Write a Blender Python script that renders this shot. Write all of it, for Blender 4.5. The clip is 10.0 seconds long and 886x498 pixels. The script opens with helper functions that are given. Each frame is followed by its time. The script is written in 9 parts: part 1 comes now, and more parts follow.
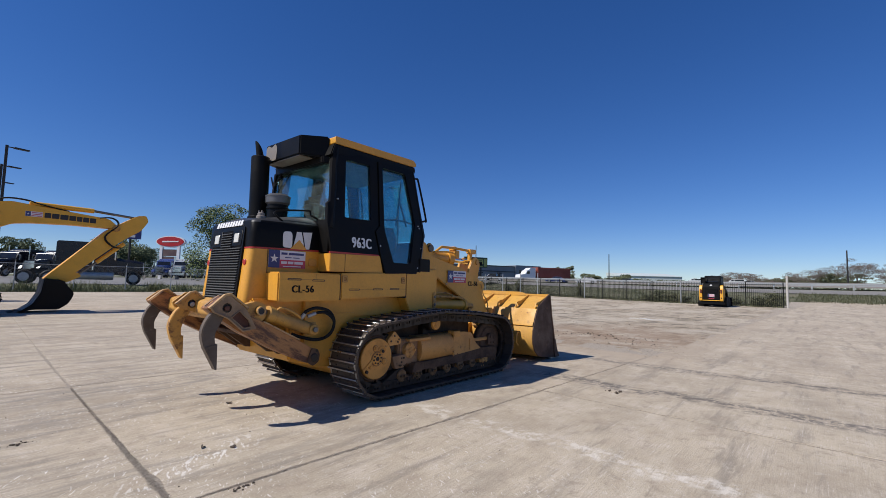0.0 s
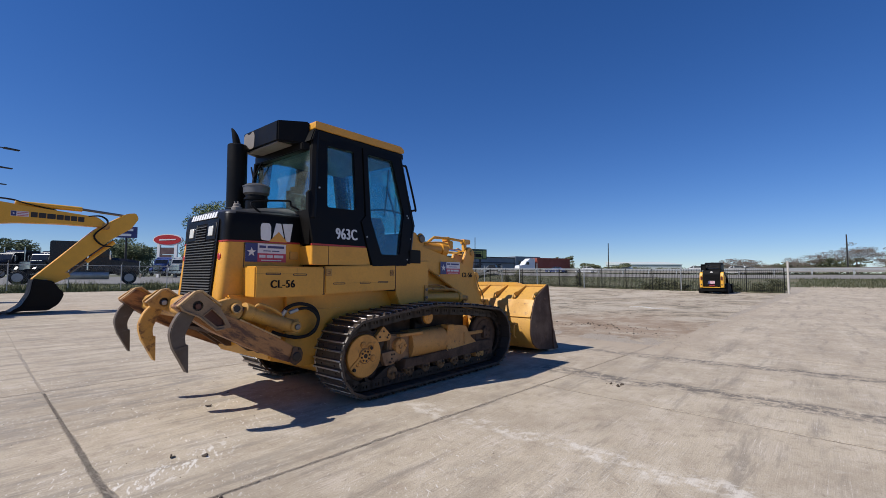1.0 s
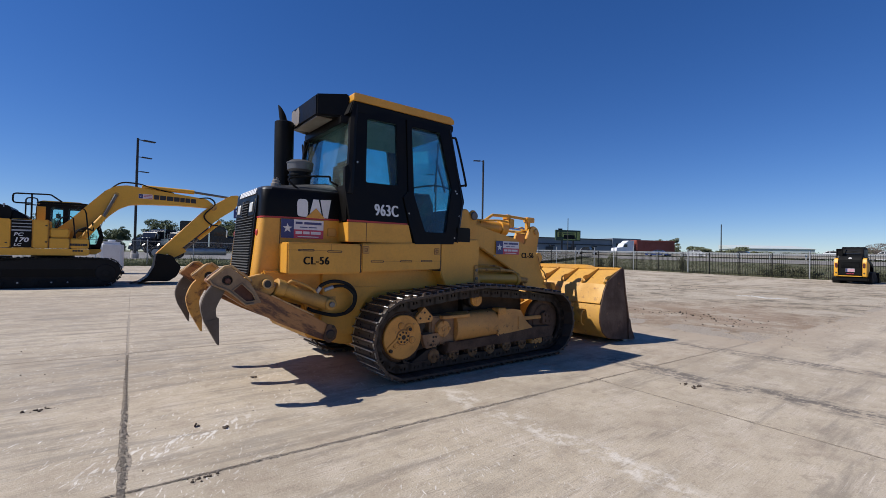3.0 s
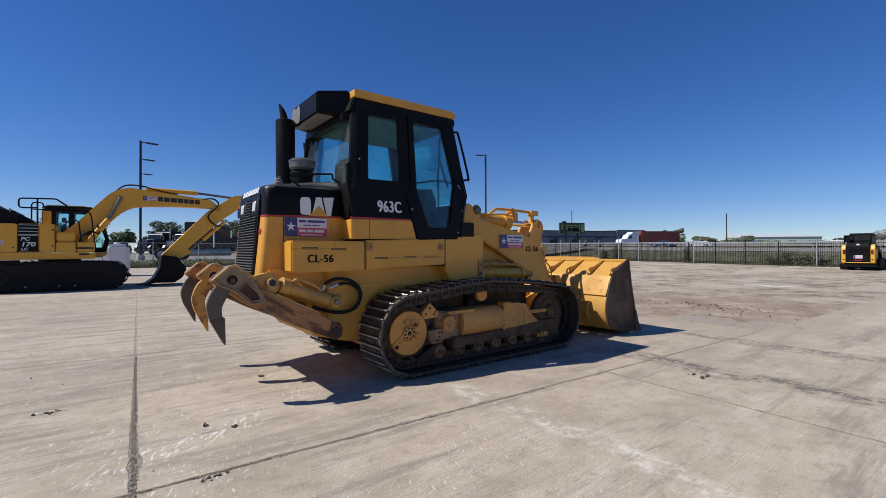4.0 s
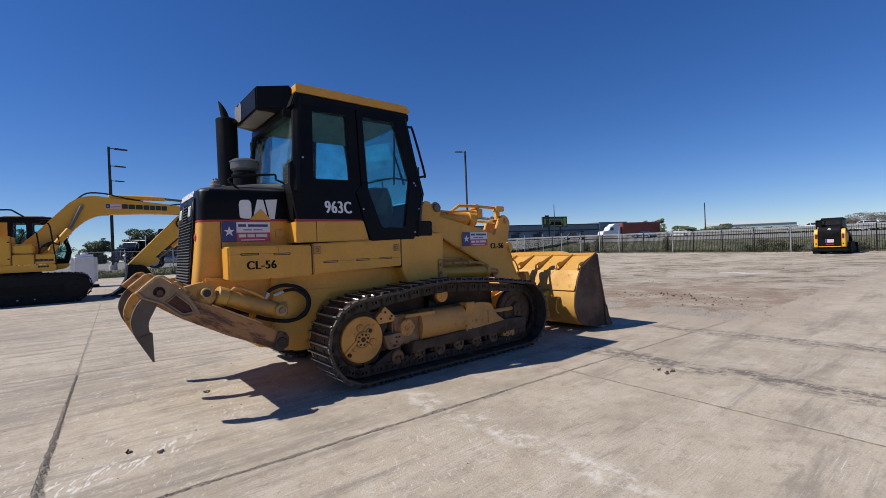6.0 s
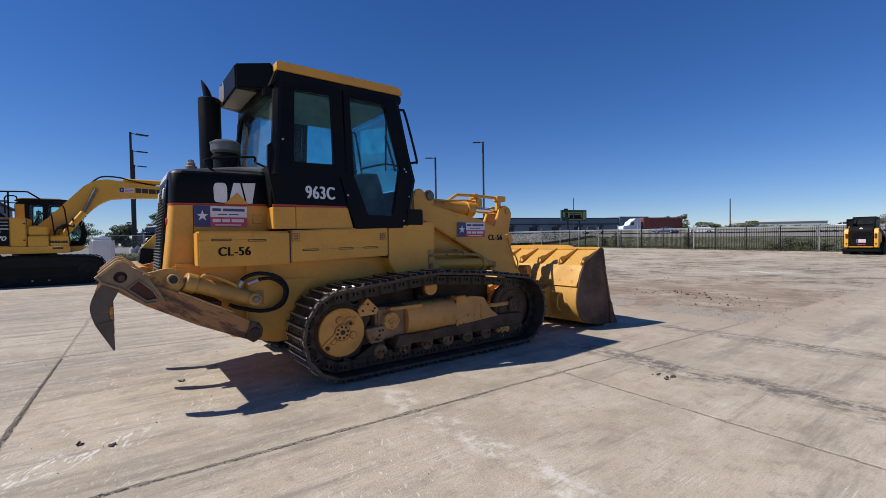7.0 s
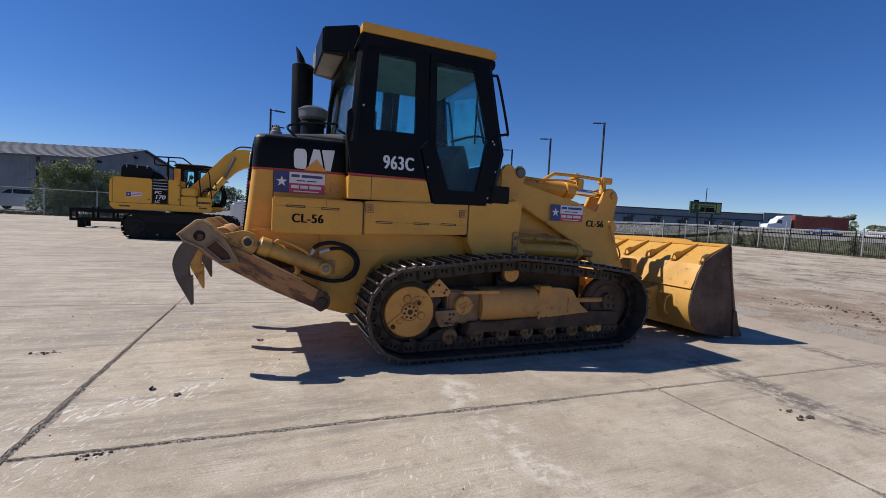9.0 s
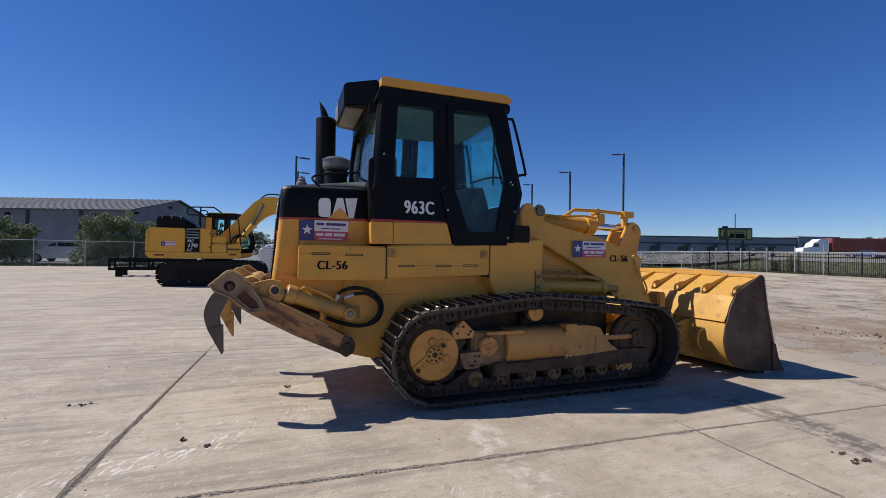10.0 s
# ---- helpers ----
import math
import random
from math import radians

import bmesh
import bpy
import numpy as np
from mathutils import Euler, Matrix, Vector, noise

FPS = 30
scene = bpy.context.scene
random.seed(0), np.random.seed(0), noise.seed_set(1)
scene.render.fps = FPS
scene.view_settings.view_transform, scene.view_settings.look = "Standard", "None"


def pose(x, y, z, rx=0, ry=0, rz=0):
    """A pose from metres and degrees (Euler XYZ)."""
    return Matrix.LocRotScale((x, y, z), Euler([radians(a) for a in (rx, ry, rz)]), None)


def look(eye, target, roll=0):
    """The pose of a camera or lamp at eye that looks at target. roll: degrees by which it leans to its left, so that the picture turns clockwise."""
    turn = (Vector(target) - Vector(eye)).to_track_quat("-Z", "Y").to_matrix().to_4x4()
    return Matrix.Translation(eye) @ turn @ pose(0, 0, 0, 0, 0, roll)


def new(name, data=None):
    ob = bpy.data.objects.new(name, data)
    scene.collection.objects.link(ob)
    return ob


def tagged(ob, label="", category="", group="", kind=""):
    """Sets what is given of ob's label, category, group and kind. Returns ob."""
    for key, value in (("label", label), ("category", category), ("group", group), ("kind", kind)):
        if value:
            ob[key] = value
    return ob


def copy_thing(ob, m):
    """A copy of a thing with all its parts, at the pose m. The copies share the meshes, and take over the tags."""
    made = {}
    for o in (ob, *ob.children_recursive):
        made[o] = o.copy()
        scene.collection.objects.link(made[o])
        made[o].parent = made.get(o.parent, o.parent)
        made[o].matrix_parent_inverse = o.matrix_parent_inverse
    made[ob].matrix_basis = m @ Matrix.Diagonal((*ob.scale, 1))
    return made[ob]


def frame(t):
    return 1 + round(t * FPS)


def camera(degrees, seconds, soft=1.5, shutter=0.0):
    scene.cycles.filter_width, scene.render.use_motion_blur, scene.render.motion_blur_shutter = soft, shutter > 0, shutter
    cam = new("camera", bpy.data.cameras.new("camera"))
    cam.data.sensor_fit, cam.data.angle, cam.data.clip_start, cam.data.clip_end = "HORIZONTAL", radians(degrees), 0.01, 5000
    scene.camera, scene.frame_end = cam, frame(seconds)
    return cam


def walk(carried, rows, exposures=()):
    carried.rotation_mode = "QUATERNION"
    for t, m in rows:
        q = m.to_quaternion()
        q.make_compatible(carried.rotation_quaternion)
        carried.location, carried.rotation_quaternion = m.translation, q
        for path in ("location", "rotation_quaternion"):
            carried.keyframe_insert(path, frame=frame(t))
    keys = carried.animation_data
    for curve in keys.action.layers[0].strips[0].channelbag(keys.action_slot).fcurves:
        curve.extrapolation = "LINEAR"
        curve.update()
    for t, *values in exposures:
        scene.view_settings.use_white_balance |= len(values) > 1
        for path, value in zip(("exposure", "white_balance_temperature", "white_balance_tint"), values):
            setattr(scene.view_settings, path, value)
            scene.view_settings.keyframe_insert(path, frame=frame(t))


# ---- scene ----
cam = camera(89.8, 10.0, soft=0.6)
PATH = [
    (0, (-3.757, -5.368, 1.449), (-2.246, -4.067, 1.603), 1.3),
    (0.5, (-3.628, -5.27, 1.405), (-2.111, -3.974, 1.543), 1.2),
    (1, (-3.442, -5.252, 1.437), (-1.927, -3.952, 1.558), 0.1),
    (1.5, (-3.267, -5.239, 1.413), (-1.775, -3.911, 1.516), -0.9),
    (2, (-3.049, -5.228, 1.408), (-1.655, -3.797, 1.488), 2.0),
    (2.5, (-2.859, -5.299, 1.407), (-1.591, -3.753, 1.464), 1.7),
    (2.7, (-2.795, -5.345, 1.413), (-1.555, -3.776, 1.462), 1.6),
    (3.8, (-2.723, -5.385, 1.43), (-1.524, -3.785, 1.438), 0.0),
    (4, (-2.741, -5.357, 1.419), (-1.535, -3.762, 1.43), -0.2),
    (4.5, (-2.724, -5.372, 1.427), (-1.505, -3.787, 1.444), -0.7),
    (5, (-2.701, -5.372, 1.419), (-1.449, -3.813, 1.442), -1.2),
    (5.5, (-2.602, -5.373, 1.42), (-1.323, -3.836, 1.445), -2.0),
    (5.7, (-2.495, -5.392, 1.446), (-1.225, -3.847, 1.46), -2.1),
    (6.8, (-1.93, -5.372, 1.39), (-0.712, -3.786, 1.369), -1.4),
    (7, (-1.877, -5.369, 1.419), (-0.684, -3.764, 1.381), -0.9),
    (7.5, (-1.707, -5.285, 1.366), (-0.612, -3.615, 1.264), 0.6),
    (8, (-1.565, -5.186, 1.368), (-0.672, -3.402, 1.239), 2.7),
    (8.5, (-1.426, -5.162, 1.372), (-0.604, -3.344, 1.233), 3.9),
    (9, (-1.395, -5.153, 1.399), (-0.621, -3.314, 1.27), 3.0),
    (9.5, (-1.403, -5.18, 1.451), (-0.693, -3.311, 1.458), 2.0),
    (10, (-1.397, -5.19, 1.453), (-0.724, -3.307, 1.484), 0.9),
]
walk(cam, [(t, look(eye, target, roll)) for t, eye, target, roll in PATH])

SUN = Vector((-0.815, 0.39, 1.0)).normalized()

# ---- world, sun, exposure ----
world = bpy.data.worlds.new("world")
scene.world = world
world.use_nodes = True
wn = world.node_tree
sky = wn.nodes.new("ShaderNodeTexSky")
sky.sky_type = "NISHITA"
sky.sun_disc = False
sky.sun_elevation = math.asin(SUN.z)
sky.sun_rotation = math.atan2(SUN.x, SUN.y)
sky.altitude = 1800.0
sky.air_density = 1.0
sky.dust_density = 0.1
sky.ozone_density = 4.0
rich = wn.nodes.new("ShaderNodeGamma")
rich.inputs[1].default_value = 0.86
sat = wn.nodes.new("ShaderNodeHueSaturation")
sat.inputs["Saturation"].default_value = 1.27
sat.inputs["Hue"].default_value = 0.511
wn.links.new(sky.outputs[0], rich.inputs[0])
tint = wn.nodes.new("ShaderNodeMix")
tint.data_type, tint.blend_type = "RGBA", "MULTIPLY"
tint.inputs[0].default_value = 1.0
tint.inputs[7].default_value = (0.92, 0.975, 1.08, 1)
wn.links.new(rich.outputs[0], tint.inputs[6])
wn.links.new(tint.outputs[2], sat.inputs["Color"])
wn.links.new(sat.outputs[0], wn.nodes["Background"].inputs[0])
wn.nodes["Background"].inputs[1].default_value = 0.120

sun_data = bpy.data.lights.new("sun", "SUN")
sun_data.energy = 5.0
sun_data.angle = radians(0.53)
sun_data.color = (1.0, 0.965, 0.93)
sun = new("sun", sun_data)
sun.matrix_world = look(SUN * 50, (0, 0, 0))
scene.view_settings.exposure = 0.0

# ---- materials ----
def coords(tree, scale=(1, 1, 1)):
    g = tree.nodes.new("ShaderNodeNewGeometry")
    m = tree.nodes.new("ShaderNodeMapping")
    m.inputs["Scale"].default_value = scale
    tree.links.new(g.outputs["Position"], m.inputs["Vector"])
    return m.outputs[0]


def noise_tex(tree, vec, scale, detail=4.0, rough=0.55):
    n = tree.nodes.new("ShaderNodeTexNoise")
    n.inputs["Scale"].default_value = scale
    n.inputs["Detail"].default_value = detail
    n.inputs["Roughness"].default_value = rough
    tree.links.new(vec, n.inputs["Vector"])
    return n.outputs[0]


def ramp(tree, fac, lo, hi, a=0.0, b=1.0):
    r = tree.nodes.new("ShaderNodeMapRange")
    r.inputs["From Min"].default_value = lo
    r.inputs["From Max"].default_value = hi
    r.inputs["To Min"].default_value = a
    r.inputs["To Max"].default_value = b
    r.interpolation_type = "SMOOTHSTEP"
    tree.links.new(fac, r.inputs["Value"])
    return r.outputs[0]


def mixc(tree, fac, a, b, blend="MIX"):
    m = tree.nodes.new("ShaderNodeMix")
    m.data_type = "RGBA"
    m.blend_type = blend
    for sock, v in ((m.inputs[0], fac), (m.inputs[6], a), (m.inputs[7], b)):
        if isinstance(v, (int, float)):
            sock.default_value = v
        elif isinstance(v, tuple):
            sock.default_value = (*v[:3], 1)
        else:
            tree.links.new(v, sock)
    return m.outputs[2]


def maths(tree, op, a, b=0.0):
    m = tree.nodes.new("ShaderNodeMath")
    m.operation = op
    for sock, v in ((m.inputs[0], a), (m.inputs[1], b)):
        if isinstance(v, (int, float)):
            sock.default_value = v
        else:
            tree.links.new(v, sock)
    return m.outputs[0]


def start_mat(name):
    m = bpy.data.materials.new(name)
    m.use_nodes = True
    return m, m.node_tree, m.node_tree.nodes["Principled BSDF"]


def bumped(tree, bsdf, height, strength, distance):
    b = tree.nodes.new("ShaderNodeBump")
    b.inputs["Strength"].default_value = strength
    b.inputs["Distance"].default_value = distance
    tree.links.new(height, b.inputs["Height"])
    tree.links.new(b.outputs[0], bsdf.inputs["Normal"])


def paint(name, col, rough=0.4, metal=0.0, dirt=(0.16, 0.12, 0.08), amount=0.3, wear=None, wear_amount=0.0,
          scale=2.5, bump=0.15, random_tint=0.0, spec=0.5, streak=None):
    """Paint or metal with blotchy dirt, fine grain and chips through to another colour."""
    m, t, p = start_mat(name)
    v = coords(t)
    big = noise_tex(t, v, scale, 6, 0.6)
    fine = noise_tex(t, v, scale * 14, 4, 0.65)
    c = mixc(t, ramp(t, fine, 0.3, 0.75, 0.0, 0.35), col, tuple(x * 0.8 for x in col))
    k = maths(t, "MULTIPLY", ramp(t, big, 0.38, 0.72), amount)
    k2 = maths(t, "MULTIPLY", ramp(t, fine, 0.5, 0.8), amount * 0.5)
    c = mixc(t, maths(t, "ADD", k, k2), c, dirt)
    if wear:
        u = v
        if streak:
            # smears drawn out along a slope in the xz plane
            u = t.nodes.new("ShaderNodeMapping")
            u.vector_type = "TEXTURE"
            u.inputs["Rotation"].default_value = (0, radians(streak), 0)
            u.inputs["Scale"].default_value = (3.5, 1.0, 1.0)
            t.links.new(v, u.inputs["Vector"])
            u = u.outputs[0]
        w = noise_tex(t, u, scale * 3.3, 8, 0.7)
        c = mixc(t, ramp(t, w, 0.58 - wear_amount, 0.74 - wear_amount, 0.0, 0.9), c, wear)
    if random_tint:
        o = t.nodes.new("ShaderNodeObjectInfo")
        c = mixc(t, maths(t, "MULTIPLY", o.outputs["Random"], random_tint), c, tuple(x * 0.5 for x in col))
    t.links.new(c, p.inputs["Base Color"])
    t.links.new(ramp(t, big, 0.3, 0.75, rough * 0.85, min(1.0, rough * 1.5)), p.inputs["Roughness"])
    p.inputs["Metallic"].default_value = metal
    p.inputs["Specular IOR Level"].default_value = spec
    bumped(t, p, fine, bump, 0.01)
    return m


YEL = (0.69, 0.328, 0.036)
M_yellow = paint("machine_yellow", YEL, 0.38, amount=0.22, dirt=(0.25, 0.16, 0.06), bump=0.06)
M_yellow_worn = paint("worn_yellow", (0.57, 0.295, 0.058), 0.5, amount=0.5, dirt=(0.27, 0.165, 0.08), wear=(0.13, 0.05, 0.025), wear_amount=0.08, bump=0.25)
M_yellow_mud = paint("muddy_yellow", (0.62, 0.30, 0.075), 0.55, amount=0.7, dirt=(0.40, 0.20, 0.075), wear=(0.09, 0.05, 0.028), wear_amount=0.02, scale=3.2, bump=0.5, streak=0)
M_hub = paint("stained_yellow", (0.66, 0.30, 0.055), 0.5, amount=0.5, dirt=(0.30, 0.15, 0.05), wear=(0.15, 0.07, 0.035), wear_amount=0.0, scale=5.0, bump=0.2)
M_louvre = paint("dusty_louvre_grey", (0.10, 0.10, 0.098), 0.5, amount=0.4, dirt=(0.15, 0.145, 0.135), bump=0.05, spec=0.3)
M_headliner = paint("grey_headliner", (0.27, 0.265, 0.26), 0.8, amount=0.2, dirt=(0.15, 0.14, 0.12), bump=0.1)
M_scraped = paint("rubbed_brown_steel", (0.31, 0.20, 0.105), 0.45, amount=0.55, dirt=(0.14, 0.085, 0.052), wear=(0.36, 0.27, 0.19), wear_amount=-0.01, scale=5.0, bump=0.3)
M_bucket_edge = paint("rubbed_bucket_brown", (0.17, 0.09, 0.05), 0.5, amount=0.5, dirt=(0.07, 0.04, 0.025), wear=(0.36, 0.22, 0.12), wear_amount=0.02, scale=4.0, bump=0.3)
M_cap = paint("mud_dark_yellow", (0.22, 0.115, 0.04), 0.6, amount=0.8, dirt=(0.06, 0.036, 0.022), wear=(0.035, 0.022, 0.015), wear_amount=0.06, scale=6.0, bump=0.5)
M_hub_dark = paint("dark_brown_yellow", (0.32, 0.15, 0.04), 0.5, amount=0.6, dirt=(0.08, 0.045, 0.028), scale=8.0, bump=0.3)
M_mud = paint("caked_mud", (0.115, 0.063, 0.034), 0.85, amount=0.7, dirt=(0.04, 0.025, 0.017), wear=(0.25, 0.13, 0.05), wear_amount=-0.03, scale=5.0, bump=0.8)
M_tan = paint("dried_tan_mud", (0.33, 0.195, 0.10), 0.8, amount=0.6, dirt=(0.17, 0.095, 0.05), wear=(0.06, 0.035, 0.02), wear_amount=0.01, scale=5.0, bump=0.6)
M_ripper = paint("scraped_rusty_yellow", (0.40, 0.18, 0.055), 0.5, amount=0.55, dirt=(0.21, 0.09, 0.043), wear=(0.060, 0.020, 0.013), wear_amount=0.14, scale=3.0, bump=0.3, streak=29)
M_yellow_pale = paint("rubbed_yellow", (0.52, 0.33, 0.14), 0.45, amount=0.5, dirt=(0.30, 0.16, 0.07), wear=(0.16, 0.09, 0.06), wear_amount=0.03, scale=6.0, bump=0.2)
M_cyl = paint("grimy_cylinder_yellow", (0.52, 0.27, 0.05), 0.45, amount=0.6, dirt=(0.26, 0.15, 0.06), wear=(0.12, 0.065, 0.035), wear_amount=-0.01, scale=4.0, bump=0.15)
M_rust = paint("dark_rust", (0.13, 0.048, 0.028), 0.6, amount=0.6, dirt=(0.06, 0.025, 0.017), wear=(0.30, 0.14, 0.05), wear_amount=-0.03, scale=4.0, bump=0.3)
M_bucket = paint("bucket_yellow", (0.62, 0.33, 0.055), 0.5, amount=0.5, dirt=(0.44, 0.235, 0.075), wear=(0.22, 0.095, 0.035), wear_amount=0.025, scale=3.0, bump=0.15)
M_bucket_in = paint("bucket_rust", (0.085, 0.043, 0.025), 0.6, amount=0.7, dirt=(0.040, 0.022, 0.015), wear=(0.24, 0.115, 0.05), wear_amount=-0.02, scale=3.2, bump=0.5)
M_black = paint("black_paint", (0.006, 0.0055, 0.005), 0.38, amount=0.14, dirt=(0.026, 0.022, 0.018), bump=0.04, spec=0.14)
M_link = paint("greasy_link_steel", (0.030, 0.021, 0.015), 0.5, 0.3, amount=0.6, dirt=(0.048, 0.033, 0.024), bump=0.4)
# black paint with dust, greyed further to carry the sky's sheen
M_hood_top = paint("dusty_skylit_black_paint", (0.022, 0.022, 0.024), 0.45, amount=0.6, dirt=(0.09, 0.085, 0.08), bump=0.05)
M_rubber = paint("black_rubber", (0.010, 0.010, 0.010), 0.65, amount=0.35, dirt=(0.036, 0.032, 0.028), bump=0.2, spec=0.25)
M_track = paint("track_steel", (0.070, 0.050, 0.038), 0.5, 0.3, amount=0.7, dirt=(0.10, 0.072, 0.052), bump=0.4, random_tint=0.4)
M_polish = paint("polished_steel", (0.62, 0.60, 0.57), 0.28, 0.9, amount=0.3, dirt=(0.12, 0.09, 0.07), bump=0.2)
M_steel = paint("grey_steel", (0.17, 0.165, 0.16), 0.45, 0.7, amount=0.4, bump=0.1)
M_shank = paint("weathered_shank_steel", (0.125, 0.098, 0.078), 0.55, 0.3, amount=0.7, dirt=(0.12, 0.085, 0.06), wear=(0.25, 0.20, 0.16), wear_amount=-0.015, scale=6.0, bump=0.5)
M_chrome = paint("chrome_rod", (0.7, 0.7, 0.7), 0.12, 1.0, amount=0.1, bump=0.0)
M_red = paint("red_stripe", (0.42, 0.03, 0.025), 0.4, amount=0.1, bump=0.0)
M_white = paint("white_decal", (0.75, 0.74, 0.72), 0.4, amount=0.08, bump=0.0)
M_sign_white = paint("sign_white", (0.72, 0.68, 0.70), 0.35, amount=0.05, bump=0.0)
M_sign_blue = paint("sign_blue", (0.03, 0.04, 0.16), 0.35, amount=0.05, bump=0.0)
M_sign_red = paint("sign_red", (0.52, 0.045, 0.085), 0.35, amount=0.05, bump=0.0)
M_sign_ink = paint("sign_ink", (0.05, 0.05, 0.16), 0.4, amount=0.0, bump=0.0)
M_lamp = paint("lamp_lens", (0.62, 0.60, 0.52), 0.15, amount=0.1, bump=0.0)
M_panel_grey = paint("grey_panel", (0.22, 0.19, 0.16), 0.5, amount=0.2, bump=0.05)
M_skid = paint("matt_black_sheet", (0.007, 0.007, 0.007), 0.6, amount=0.2, dirt=(0.02, 0.018, 0.016), bump=0.03, spec=0.1)
M_seat = paint("seat_vinyl", (0.02, 0.02, 0.022), 0.6, amount=0.2, bump=0.1)
M_dash = paint("dusty_grey_plastic", (0.05, 0.058, 0.06), 0.45, amount=0.5, dirt=(0.11, 0.11, 0.10), bump=0.3)
M_galv = paint("galvanised_steel", (0.42, 0.43, 0.43), 0.5, 0.6, amount=0.2, dirt=(0.3, 0.28, 0.26), bump=0.05)
M_iron = paint("black_iron", (0.008, 0.008, 0.008), 0.65, amount=0.1, dirt=(0.03, 0.028, 0.025), bump=0.0, spec=0.15)
M_pole = paint("dark_bronze_pole", (0.02, 0.018, 0.017), 0.5, amount=0.1, bump=0.0)
M_conc_post = paint("light_concrete", (0.50, 0.47, 0.42), 0.85, amount=0.3, dirt=(0.3, 0.27, 0.22), bump=0.2)
M_kom = paint("excavator_yellow", (0.78, 0.385, 0.03), 0.4, amount=0.16, dirt=(0.3, 0.2, 0.06), bump=0.03)


def glass_mat(name, tint, gloss=0.5, dust=0.06):
    m, t, p = start_mat(name)
    t.nodes.remove(p)
    clear, shine = t.nodes.new("ShaderNodeBsdfTransparent"), t.nodes.new("ShaderNodeBsdfGlossy")
    v = coords(t)
    t.links.new(mixc(t, ramp(t, noise_tex(t, v, 5, 6, 0.6), 0.4, 0.75, 0.0, 0.35), tint, tuple(x * 0.75 for x in tint)), clear.inputs["Color"])
    shine.inputs["Roughness"].default_value = 0.02
    lw = t.nodes.new("ShaderNodeLayerWeight")
    lw.inputs["Blend"].default_value = 0.35
    mix = t.nodes.new("ShaderNodeMixShader")
    t.links.new(maths(t, "MULTIPLY", lw.outputs["Fresnel"], gloss), mix.inputs[0])
    t.links.new(clear.outputs[0], mix.inputs[1])
    t.links.new(shine.outputs[0], mix.inputs[2])
    film, dusty = t.nodes.new("ShaderNodeBsdfDiffuse"), t.nodes.new("ShaderNodeMixShader")
    film.inputs["Color"].default_value = (0.62, 0.60, 0.56, 1)
    t.links.new(ramp(t, noise_tex(t, v, 3.0, 6, 0.65), 0.35, 0.75, dust * 0.5, dust * 1.6), dusty.inputs[0])
    t.links.new(mix.outputs[0], dusty.inputs[1])
    t.links.new(film.outputs[0], dusty.inputs[2])
    t.links.new(dusty.outputs[0], t.nodes["Material Output"].inputs["Surface"])
    return m


M_glass = glass_mat("tinted_cab_glass", (0.68, 0.95, 0.95), 0.45, dust=0.035)
M_carglass = paint("dark_car_glass", (0.012, 0.014, 0.017), 0.08, amount=0.05, bump=0.0)


def sep(t, vec):
    n = t.nodes.new("ShaderNodeSeparateXYZ")
    t.links.new(vec, n.inputs[0])
    return n.outputs


def band(t, v, centre, half, soft):
    """1 where v lies within half of the centre, fading over soft."""
    return ramp(t, maths(t, "ABSOLUTE", maths(t, "SUBTRACT", v, centre)), half + soft, half)


def mult(t, *fs):
    out = fs[0]
    for f in fs[1:]:
        out = maths(t, "MULTIPLY", out, f)
    return out


